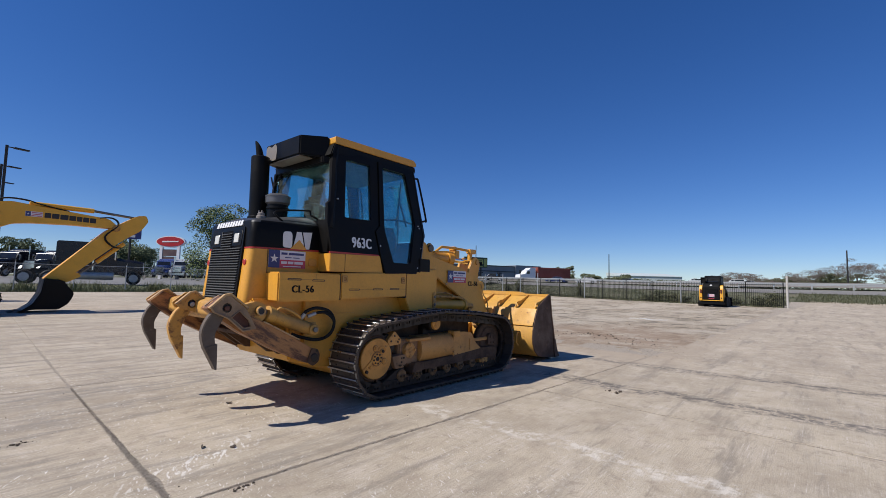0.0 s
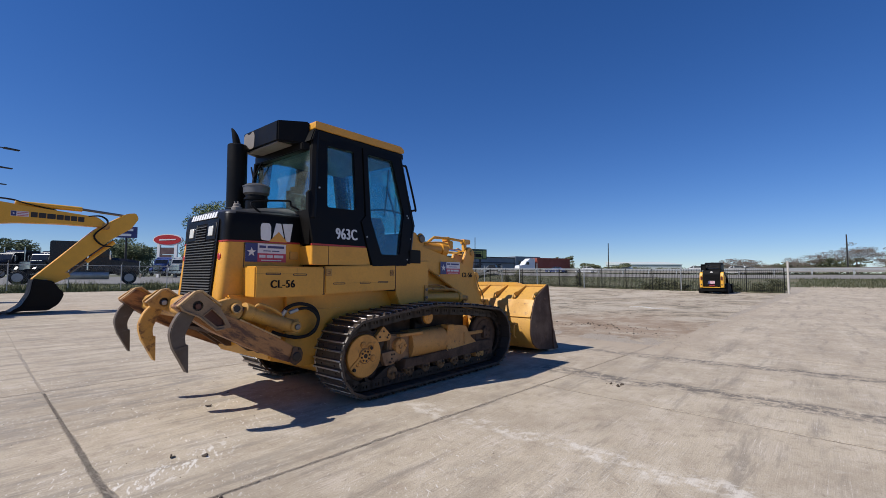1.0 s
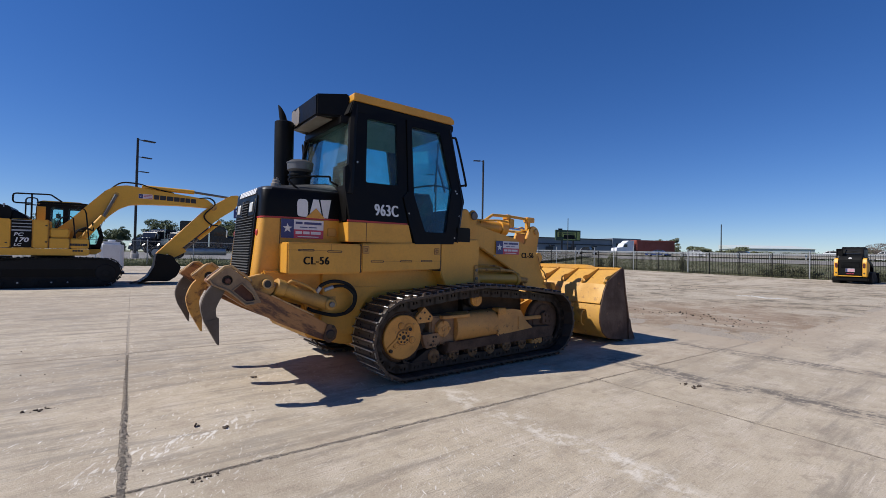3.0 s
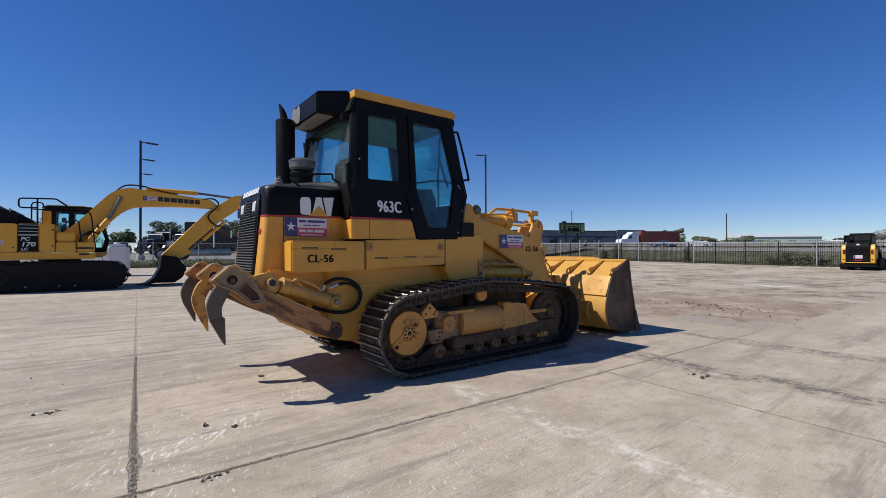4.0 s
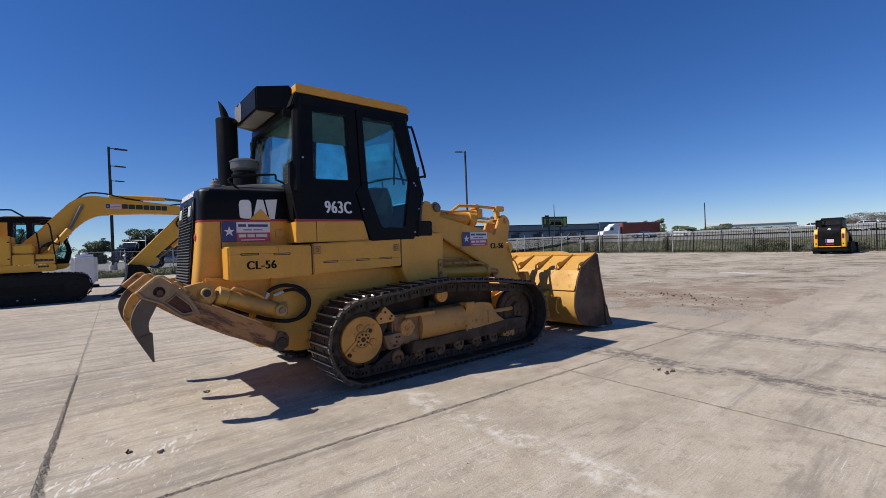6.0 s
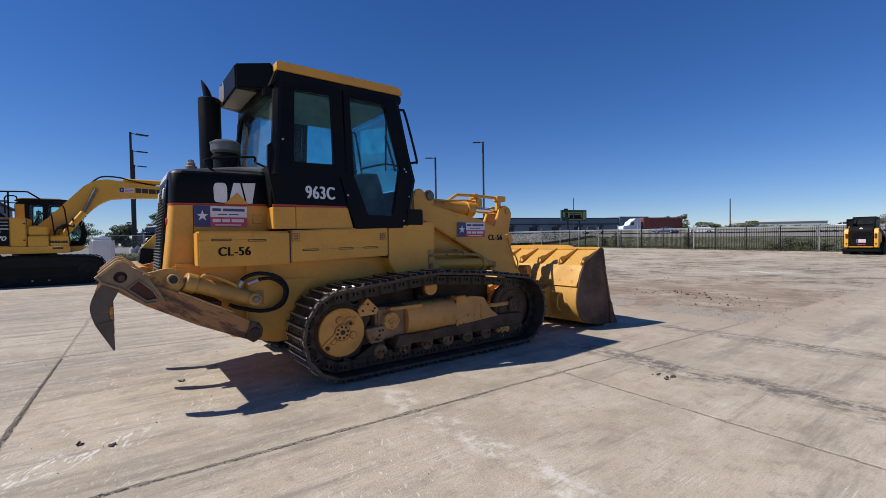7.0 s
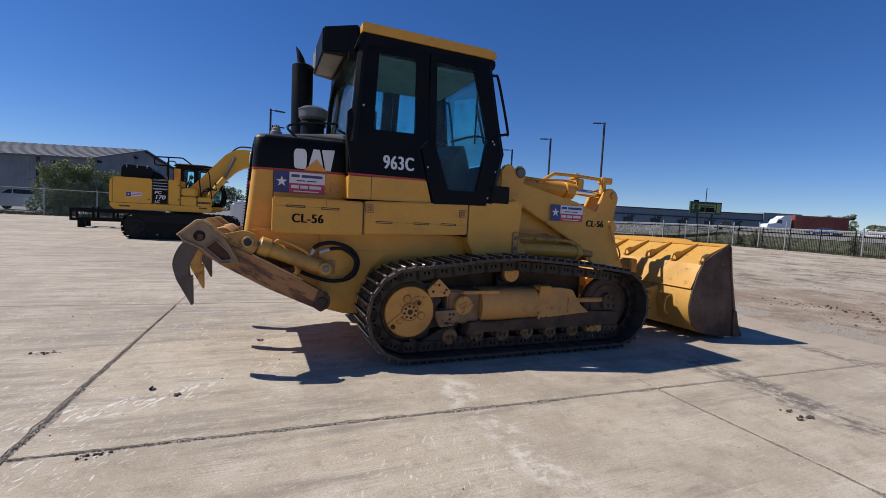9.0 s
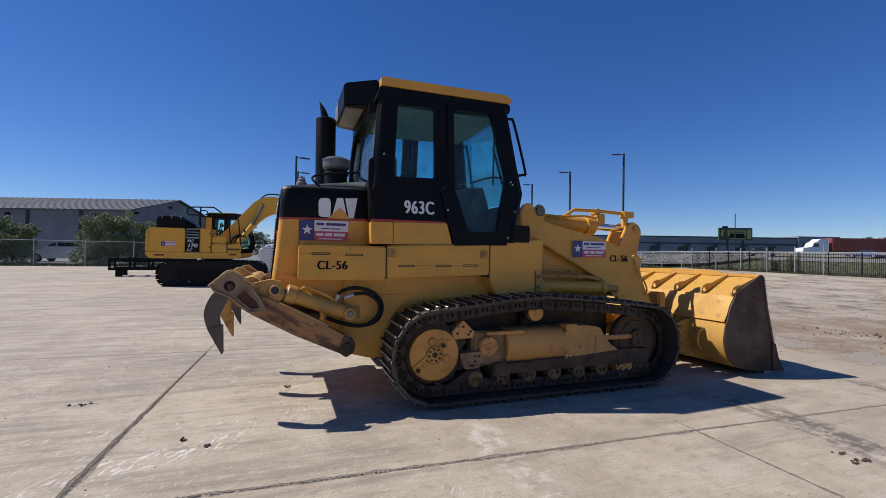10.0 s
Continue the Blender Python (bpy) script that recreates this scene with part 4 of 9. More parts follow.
    bx(bm, -0.4535, -0.4425, min(Y(-0.886), Y(-0.5)), max(Y(-0.886), Y(-0.5)), 1.22, 1.535)
    part("panel_gap", bm, M_seat, loader)
    bm = bmesh.new()
    bx(bm, -0.3815, -0.3765, min(Y(-0.868), Y(-0.86)), max(Y(-0.868), Y(-0.86)), 1.565, 1.782)
    part("panel_seam", bm, M_seat, loader)
letters("stock_code", "CL-56", 0.115, facing(-0.965, -0.8975, 1.345, (0, -1, 0)), M_black, box, sx=0.88, fat=0.005)

# hood: sides and rounded rear corners that lean back a little
def hood_ring(rear, half, z_rear, z_front, r=0.085):
    plan = rounded([(rear, YC - half), (-0.54, YC - half), (-0.54, YC + half), (rear, YC + half)], r, 5)
    return [(x, y, z_rear + (z_front - z_rear) * min(1.0, (x - rear) / 0.91)) for x, y in plan]


bm = bmesh.new()
loft(bm, [hood_ring(-1.515, 0.58, 1.12, 1.12), hood_ring(-1.480, 0.58, 1.46, 1.46), hood_ring(-1.450, 0.58, 1.786, 1.80)])
hood = part("hood", bm, M_yellow, loader, "yellow engine hood with rounded rear corners")
bm = bmesh.new()
loft(bm, [hood_ring(-1.450, 0.578, 1.807, 1.822), hood_ring(-1.443, 0.576, 1.96, 1.97), hood_ring(-1.437, 0.563, 2.085, 2.10), hood_ring(-1.425, 0.548, 2.11, 2.128),
          hood_ring(-1.405, 0.525, 2.124, 2.152), hood_ring(-1.385, 0.46, 2.135, 2.197), hood_ring(-1.36, 0.26, 2.156, 2.272), hood_ring(-1.345, 0.10, 2.166, 2.307, 0.04)])
top = part("hood_top", bm, M_black, loader, "dusty black engine hood top with sky-lit grey painted on its upper faces")
top.data.materials.clear()
for mt in (M_black, M_hood_top):
    top.data.materials.append(mt)
# upward faces get the greyer paint: sun and sky sheen put into colour
for f in top.data.polygons:
    f.material_index = 1 if f.normal.z > 0.5 else 0
bm = bmesh.new()
loft(bm, [hood_ring(-1.453, 0.583, 1.788, 1.802), hood_ring(-1.453, 0.583, 1.805, 1.820)])
part("stripe", bm, M_red, loader, "thin red stripe")
for yy in (-0.6215, far(-0.6215)):
    for x in (-1.261, -0.557):
        bm = bmesh.new()
        bx(bm, x - 0.003, x + 0.003, yy - 0.002, yy + 0.002, 1.13, 1.785)
        part("panel_seam", bm, M_seat, hood)
bm = bmesh.new()
prism(bm, rounded([(-0.735, 1.62), (-0.64, 1.62), (-0.63, 1.665), (-0.64, 1.71), (-0.735, 1.71)], 0.012), -0.633, -0.6, bev=0.003, seg=1)
part("latch", bm, M_yellow_worn, hood)
for yy in (-0.51, far(-0.51)):
    bm = bmesh.new()
    cyl(bm, (-1.455, yy, 1.635), (-1.474, yy, 1.634), 0.036, n=16, bev=0.004)
    part("reflector", bm, M_red, hood, "round red reflector")

# radiator grille on the rear, leaning like the hood
def grille_x(z):
    return -1.527 + (z - 1.14) * 0.085


bm = bmesh.new()
plate(bm, rounded([(YC - 0.41, 1.13), (YC + 0.41, 1.13), (YC + 0.41, 2.04), (YC - 0.41, 2.04)], 0.03), [[(YC - 0.375, 1.165), (YC + 0.375, 1.165), (YC + 0.375, 2.0), (YC - 0.375, 2.0)]],
      lambda u, v: (grille_x(v), u, v), (0.05, 0, 0))
grille = part("grille", bm, M_black, loader, "black louvred radiator grille")
bm = bmesh.new()
plate(bm, [(YC - 0.38, 1.15), (YC + 0.38, 1.15), (YC + 0.38, 2.02), (YC - 0.38, 2.02)], [], lambda u, v: (grille_x(v) + 0.004, u, v), (0.004, 0, 0))
part("backing", bm, M_skid, grille)
for i in range(28):
    z = 1.175 + i * 0.0292
    w = 0.376 if z < 1.80 else 0.135
    bm = bmesh.new()
    prism(bm, [(grille_x(z) - 0.014, z), (grille_x(z) + 0.003, z + 0.006), (grille_x(z) + 0.003, z + 0.011), (grille_x(z) - 0.014, z + 0.007)], YC - w, YC + w)
    part("louvre", bm, M_louvre, grille)
for s in (-1, 1):
    bm = bmesh.new()
    prism(bm, [(grille_x(1.82) - 0.006, 1.82), (grille_x(2.0) - 0.006, 2.0), (grille_x(2.0) + 0.036, 2.0), (grille_x(1.82) + 0.036, 1.82)], YC + s * 0.255 - 0.115, YC + s * 0.255 + 0.115, bev=0.004, seg=1)
    lampbox = part("lamp_housing", bm, M_black, grille)
    bm = bmesh.new()
    prism(bm, [(grille_x(1.86) - 0.016, 1.86), (grille_x(1.965) - 0.016, 1.965), (grille_x(1.965), 1.965), (grille_x(1.86), 1.86)], YC + s * 0.255 - 0.055, YC + s * 0.255 + 0.055, bev=0.004, seg=1)
    part("lens", bm, M_lamp, lampbox, "white rear work light")
for i in range(10):
    bm = bmesh.new()
    y = YC - 0.33 + i * 0.068
    hull(bm, [(-1.452, y, 2.055), (-1.452, y + 0.054, 2.055), (-1.40, y + 0.054, 2.055), (-1.40, y, 2.055)],
         [(-1.434, y + 0.004, 2.118), (-1.434, y + 0.05, 2.118), (-1.38, y + 0.05, 2.118), (-1.38, y + 0.004, 2.118)])
    part("maker_mark", bm, M_white, top, "white block along the rear edge")

# maker's mark on the hood side: plain shapes
bm = bmesh.new()
hood_side = lambda u, v: (u, -0.6192 + (v - 1.82) * 0.02, v)
plate(bm, rounded([(-1.08, 1.825), (-0.975, 1.82), (-0.965, 1.86), (-0.965, 1.98), (-0.985, 2.015), (-1.07, 2.01), (-1.085, 1.97)], 0.03), [], hood_side, (0, -0.005, 0))
plate(bm, [(-0.955, 1.815), (-0.80, 1.815), (-0.845, 2.02), (-0.905, 2.02)], [], hood_side, (0, -0.005, 0))
plate(bm, [(-0.785, 1.82), (-0.735, 1.82), (-0.70, 2.03), (-0.825, 2.02)], [], hood_side, (0, -0.005, 0))
mark = part("side_mark", bm, M_white, top, "white block shapes with a yellow triangle")
bm = bmesh.new()
plate(bm, [(-0.99, 1.812), (-0.77, 1.812), (-0.875, 1.925)], [], lambda u, v: (u, -0.6262 + (v - 1.82) * 0.02, v), (0, -0.003, 0))
part("triangle", bm, M_yellow, mark)


def dealer_sign(name, x0, x1, z0, z1, y, parent):
    """A printed dealer's sign: blue field with a white star, white and red bars."""
    bm = bmesh.new()
    bx(bm, x0, x1, y - 0.003, y, z0, z1)
    sign = part(name, bm, M_sign_white, parent, "printed dealer sign in red, white and blue")
    w, h = x1 - x0, z1 - z0
    bm = bmesh.new()
    bx(bm, x0, x0 + w * 0.29, y - 0.005, y - 0.003, z0, z1)
    part("field", bm, M_sign_blue, sign)
    bm = bmesh.new()
    bx(bm, x0 + w * 0.29, x1, y - 0.005, y - 0.003, z0, z0 + h * 0.47)
    part("band", bm, M_sign_red, sign)
    bm = bmesh.new()
    cx, cz = x0 + w * 0.145, z0 + h * 0.52
    pts = [((0.115 if i % 2 == 0 else 0.045) * w * math.cos(radians(90 + i * 36)) + cx, (0.115 if i % 2 == 0 else 0.045) * w * math.sin(radians(90 + i * 36)) + cz) for i in range(10)]
    plate(bm, pts, [], lambda u, v: (u, y - 0.005, v), (0, -0.002, 0))
    part("star", bm, M_white, sign)
    bm = bmesh.new()
    xs = x0 + w * 0.33
    for k, (a, b, z, hh) in enumerate(((0.0, 0.16, 0.76, 0.13), (0.20, 0.62, 0.76, 0.13), (0.10, 0.28, 0.58, 0.05), (0.31, 0.5, 0.58, 0.05))):
        bx(bm, xs + a * w, xs + b * w, y - 0.0055, y - 0.003, z0 + h * z, z0 + h * (z + hh))
    part("printing", bm, M_sign_ink, sign)
    bm = bmesh.new()
    for a, b, z, hh in ((0.0, 0.15, 0.23, 0.15), (0.18, 0.33, 0.23, 0.15), (0.36, 0.6, 0.23, 0.15), (0.05, 0.55, 0.07, 0.05)):
        bx(bm, xs + a * w, xs + b * w, y - 0.0075, y - 0.005, z0 + h * z, z0 + h * (z + hh))
    part("printing", bm, M_sign_white, sign)
    return sign


dealer_sign("dealer_sign", -1.255, -0.79, 1.585, 1.785, -0.632, loader)

# exhaust, precleaner, filler and rails on the hood
bm = bmesh.new()
cyl(bm, (-0.95, 0.28, 2.25), (-0.955, 0.28, 3.07), 0.116, n=28, bev=0.012)
cyl(bm, (-0.95, 0.28, 2.1), (-0.95, 0.28, 2.27), 0.13, n=24, bev=0.01)
muf = part("muffler", bm, M_black, loader, "black upright muffler")
bm = bmesh.new()
ring = [(math.cos(2 * math.pi * k / 18), math.sin(2 * math.pi * k / 18)) for k in range(18)]
hull(bm, [(-0.96 + 0.05 * c, 0.28 + 0.05 * w, 3.06) for c, w in ring], [(-0.985 + 0.052 * c, 0.28 + 0.05 * w, 3.195 - 0.075 * c) for c, w in ring])
part("exhaust_pipe", bm, M_black, muf, "short slanted exhaust outlet")
bm = bmesh.new()
cyl(bm, (-0.86, -0.05, 2.2), (-0.86, -0.05, 2.41), 0.125, n=24, bev=0.01)
cyl(bm, (-0.86, -0.05, 2.34), (-0.86, -0.05, 2.37), 0.14, n=24, bev=0.006)
part("air_intake", bm, M_black, loader)
bm = bmesh.new()
cyl(bm, (-0.86, -0.05, 2.40), (-0.86, -0.05, 2.425), 0.125, 0.148, n=32)
cyl(bm, (-0.86, -0.05, 2.425), (-0.86, -0.05, 2.50), 0.148, 0.152, n=32)
cyl(bm, (-0.86, -0.05, 2.50), (-0.86, -0.05, 2.512), 0.158, n=32)
cyl(bm, (-0.86, -0.05, 2.512), (-0.86, -0.05, 2.54), 0.155, 0.11, n=32)
cyl(bm, (-0.86, -0.05, 2.54), (-0.86, -0.05, 2.555), 0.02, n=8)
part("precleaner", bm, M_steel, loader, "grey drum-shaped air precleaner")
bm = bmesh.new()
cyl(bm, (-1.24, -0.38, 2.13), (-1.24, -0.38, 2.19), 0.055, n=20, bev=0.008)
cyl(bm, (-1.24, -0.38, 2.185), (-1.24, -0.38, 2.225), 0.04, n=20, bev=0.008)
for dx, dy in ((0.02, 0.01), (-0.015, 0.02), (0.0, -0.02)):
    cyl(bm, (-1.24 + dx, -0.38 + dy, 2.22), (-1.24 + dx, -0.38 + dy, 2.25), 0.009, n=8)
part("filler_cap", bm, M_panel_grey, loader, "dusty filler cap")
bm = bmesh.new()
tube(bm, [(-1.07, -0.57, 2.13), (-1.13, -0.53, 2.19), (-1.14, -0.5, 2.23), (-1.08, -0.5, 2.26), (-0.9, -0.5, 2.29), (-0.72, -0.5, 2.31), (-0.67, -0.5, 2.31), (-0.67, -0.52, 2.26), (-0.64, -0.55, 2.235), (-0.54, -0.58, 2.19)], 0.012, 8, 4)
part("hood_handrail", bm, M_black, loader, "thin bent black handrail")

# cab
def cab_y(z):
    return -0.88 + (z - 1.56) * 0.11


def cab_side(u, v):
    return (u, cab_y(v), v)


def cab_far(u, v):
    return (u, far(cab_y(v)), v)


rear_frame = [(-0.575, 1.80), (0.185, 1.80), (0.12, 2.12), (0.195, 2.2), (0.215, 3.11), (-0.49, 3.17), (-0.54, 2.9), (-0.555, 2.45), (-0.615, 2.40), (-0.625, 2.16)]
rear_pane = rounded([(-0.365, 2.25), (0.068, 2.258), (0.082, 3.02), (-0.318, 3.013)], 0.03)
door_frame = [(0.27, 1.56), (0.865, 1.575), (0.925, 1.68), (1.09, 2.15), (0.915, 3.07), (0.90, 3.12), (0.225, 3.11), (0.205, 2.2), (0.13, 2.12), (0.2, 1.8)]
door_pane = rounded([(0.425, 1.715), (0.755, 1.715), (0.893, 2.30), (0.735, 3.033), (0.294, 3.033), (0.285, 2.16)], 0.035)
for lay, t in ((cab_side, 0.05), (cab_far, -0.05)):
    bm = bmesh.new()
    plate(bm, rear_frame, [rear_pane], lay, (0, t, 0))
    wall = part("cab_side", bm, M_black, loader, "black cab side with tinted window")
    bm = bmesh.new()
    plate(bm, rear_pane, [], lambda u, v: Vector(lay(u, v)) + Vector((0, t * 0.45, 0)), (0, t * 0.1, 0))
    part("pane", bm, M_glass, wall, "tinted side window").visible_shadow = False
    bm = bmesh.new()
    plate(bm, door_frame, [door_pane], lambda u, v: Vector(lay(u, v)) + Vector((0, -t * 0.3, 0)), (0, t * 1.2, 0))
    cdoor = part("cab_door", bm, M_black, loader, "black cab door with a tall tinted window")
    bm = bmesh.new()
    plate(bm, door_pane, [], lambda u, v: Vector(lay(u, v)) + Vector((0, t * 0.35, 0)), (0, t * 0.1, 0))
    part("pane", bm, M_glass, cdoor, "tall tinted door window").visible_shadow = False
    bm = bmesh.new()
    tube(bm, [Vector(lay(0.915, 3.0)), Vector(lay(0.985, 3.01)), Vector(lay(1.03, 2.96)), Vector(lay(1.145, 2.43)), Vector(lay(1.12, 2.38)), Vector(lay(1.02, 2.36))], 0.015, 8, 4)
    part("grab_rail", bm, M_black, cdoor, "bent black grab rail")
    for u, v in ((0.2, 1.93), (-0.47, 2.47), (0.95, 2.28), (0.97, 2.25), (0.89, 1.66), (0.99, 1.95)):
        bm = bmesh.new()
        q = Vector(lay(u, v))
        cyl(bm, q, q - Vector((0, t * 0.35, 0)), 0.011, n=8)
        part("bolt", bm, M_galv, cdoor, "small bright bolt")
bm = bmesh.new()
prism(bm, [(-0.60, 1.785), (0.178, 1.785), (0.174, 1.806), (-0.60, 1.806)], cab_y(1.8) - 0.004, cab_y(1.8) + 0.02)
part("stripe", bm, M_red, loader, "thin red stripe")
tilt_out = (0, -1, 0.11)
letters("model_number", "963C", 0.19, facing(-0.105, cab_y(1.93) - 0.003, 1.935, tilt_out), M_white, loader, sx=0.70, fat=0.006)
# cab front, rear and floor
bm = bmesh.new()
for s in (-1, 1):
    yy = (lambda z: cab_y(z) + 0.02) if s < 0 else (lambda z: far(cab_y(z) + 0.02))
    tube(bm, [(0.92, yy(1.6), 1.6), (1.05, yy(2.13), 2.13), (0.90, yy(3.1), 3.1)], 0.045, 6)
    tube(bm, [(-0.57, yy(2.1), 2.1), (-0.52, yy(2.6), 2.6), (-0.50, yy(2.9), 2.9), (-0.46, yy(3.15), 3.15)], 0.045, 6)
hull(bm, [(0.9, -0.85, 1.55), (0.96, -0.85, 1.55), (0.96, far(-0.85), 1.55), (0.9, far(-0.85), 1.55)],
     [(1.0, -0.83, 2.05), (1.04, -0.83, 2.05), (1.04, far(-0.83), 2.05), (1.0, far(-0.83), 2.05)])
bx(bm, -0.5, 0.93, -0.84, far(-0.84), 1.6, 1.66)
bx(bm, -0.60, -0.56, -0.8, far(-0.8), 1.8, 2.2)
part("cab_frame", bm, M_black, loader, "black cab posts and floor")
bm = bmesh.new()
hull(bm, [(1.03, -0.78, 2.07), (1.035, -0.78, 2.07), (1.035, far(-0.78), 2.07), (1.03, far(-0.78), 2.07)],
     [(0.90, -0.68, 3.1), (0.905, -0.68, 3.1), (0.905, far(-0.68), 3.1), (0.90, far(-0.68), 3.1)])
part("windscreen", bm, M_glass, loader, "tinted front window").visible_shadow = False
bm = bmesh.new()
hull(bm, [(-0.60, -0.76, 2.2), (-0.595, -0.76, 2.2), (-0.595, far(-0.76), 2.2), (-0.60, far(-0.76), 2.2)],
     [(-0.52, -0.68, 3.0), (-0.515, -0.68, 3.0), (-0.515, far(-0.68), 3.0), (-0.52, far(-0.68), 3.0)])
part("rear_window", bm, M_glass, loader, "tinted rear window").visible_shadow = False
# roof, narrower towards the front
def roof_half(x):
    return 0.690 - (x + 0.495) * 0.037


def tapered(bm, profile, inset=0.0, bev=0.012):
    hull(bm, [(x, YC - roof_half(x) + inset, z) for x, z in profile], [(x, YC + roof_half(x) - inset, z) for x, z in profile], bev)


bm = bmesh.new()
tapered(bm, rounded([(-0.495, 3.187), (0.985, 3.200), (1.024, 3.215), (1.018, 3.262), (0.955, 3.298), (-0.495, 3.278)], 0.02), 0.0, 0.016)
part("roof", bm, M_yellow, loader, "yellow cab roof with a rounded front edge")
bm = bmesh.new()
tapered(bm, [(-0.56, 3.02), (-0.48, 3.06), (0.88, 3.04), (0.985, 3.08), (1.02, 3.13), (1.012, 3.199), (-0.5, 3.185)], 0.008)
part("roof_liner", bm, M_black, loader, "black band under the roof")
bm = bmesh.new()
bx(bm, -0.44, 0.84, -0.63, far(-0.63), 2.996, 3.028, 0.012)
part("headliner", bm, M_headliner, loader, "pale grey lining under the cab roof")
bm = bmesh.new()
plan = [(-0.50, -0.615), (-0.50, far(-0.615)), (-0.835, far(-0.46)), (-0.835, -0.46)]
hull(bm, [(x, y, 3.012) for x, y in plan], [(x, y, 3.29 if x > -0.7 else 3.262) for x, y in plan], 0.016)
hous = part("air_conditioner", bm, M_black, loader, "black air conditioner housing behind the roof")
bm = bmesh.new()
bx(bm, -0.815, -0.625, -0.43, 0.29, 3.0, 3.016, 0.004)
part("intake_panel", bm, M_panel_grey, hous, "grey panel under the housing")
bm = bmesh.new()
plate(bm, rounded([(0.10, 3.03), (0.36, 3.02), (0.36, 3.22), (0.30, 3.25), (0.22, 3.21), (0.12, 3.25), (0.08, 3.18)], 0.03), [], lambda u, v: (-0.8365, u, v), (-0.002, 0, 0))
part("scuff", bm, M_panel_grey, hous, "pale scuffed patch on the housing")
bm = bmesh.new()
hull(bm, [(-0.60, -0.62, 2.93), (-0.50, -0.66, 2.93), (-0.50, far(-0.66), 2.93), (-0.60, far(-0.62), 2.93)], [(-0.60, -0.62, 3.02), (-0.49, -0.66, 3.02), (-0.49, far(-0.66), 3.02), (-0.60, far(-0.62), 3.02)], 0.01)
part("rear_header", bm, M_black, loader)
bm = bmesh.new()
tube(bm, [(-0.62, 0.55, 2.2), (-0.60, 0.56, 2.6), (-0.56, 0.58, 2.95)], 0.03, 8)
tube(bm, [(-0.60, 0.56, 2.75), (-0.58, 0.4, 2.93)], 0.012, 6)
tube(bm, [(-0.60, 0.56, 2.72), (-0.56, 0.72, 2.93)], 0.012, 6)
part("rear_stay", bm, M_black, loader)
# operator's place
bm = bmesh.new()
bx(bm, -0.28, 0.22, -0.30, far(-0.30), 1.66, 2.02, 0.05)
bx(bm, -0.36, -0.2, -0.28, far(-0.28), 1.98, 2.62, 0.06)
bx(bm, -0.30, 0.25, -0.44, -0.34, 1.9, 2.2, 0.03)
bx(bm, -0.30, 0.25, far(-0.34), far(-0.44), 1.9, 2.2, 0.03)
seat = part("seat", bm, M_seat, loader, "black vinyl operator's seat")
bm = bmesh.new()
prism(bm, rounded([(0.5, 1.66), (0.85, 1.66), (0.92, 2.05), (0.72, 2.2), (0.55, 2.1)], 0.06), -0.30, far(-0.30), bev=0.03)
part("console", bm, M_seat, loader, "dark instrument console")
bm = bmesh.new()
rows = []
for i in range(13):
    v = i / 12
    w = 0.50 * math.sin(math.pi * min(1.0, 0.28 + 0.72 * (1 - v))) ** 0.45 if v < 0.999 else 0.12
    x0, x1, z = 0.47 + 0.10 * v + 0.10 * v ** 3, 0.93 - 0.06 * v - 0.10 * v ** 4, 1.67 + 0.62 * v
    ring = []
    for k in range(28):
        a = 2 * math.pi * k / 28
        c, d = math.copysign(abs(math.cos(a)) ** 0.6, math.cos(a)), math.copysign(abs(math.sin(a)) ** 0.6, math.sin(a))
        fold = 1 + 0.10 * noise.noise((c * 2.2, d * 2.2, v * 3.5)) + 0.05 * noise.noise((c * 6, d * 6, v * 8))
        ring.append(((x0 + x1) / 2 + (x1 - x0) / 2 * c * fold, YC + w * d * fold, z + 0.03 * noise.noise((c * 3, d * 3, 5 + v * 4))))
    rows.append(ring)
loft(bm, rows)
part("dash_cover", bm, M_dash, loader, "crumpled dusty grey cover over the dashboard")
bm = bmesh.new()
bm = bmesh.new()
ringpts = [Vector((0.52 + 0.17 * math.cos(a) * 0.9, YC + 0.19 * math.sin(a), 2.28 + 0.17 * math.cos(a) * 0.35)) for a in [2 * math.pi * i / 24 for i in range(25)]]
tube(bm, ringpts, 0.014, 8)
tube(bm, [(0.52, YC, 2.28), (0.62, YC, 2.1)], 0.02, 8)
part("steering_wheel", bm, M_seat, loader)
bm = bmesh.new()
tube(bm, [(0.985, -0.30, 2.33), (0.93, -0.42, 2.7), (0.915, -0.46, 2.98)], 0.012, 6)
tube(bm, [(1.0, -0.52, 2.3), (0.965, -0.45, 2.55), (0.93, -0.40, 2.75)], 0.014, 6)
tube(bm, [(1.02, -0.74, 2.3), (0.99, -0.3, 2.42), (0.98, 0.4, 2.45)], 0.014, 6, 3)
part("wiper", bm, M_black, loader, "thin windscreen wiper")

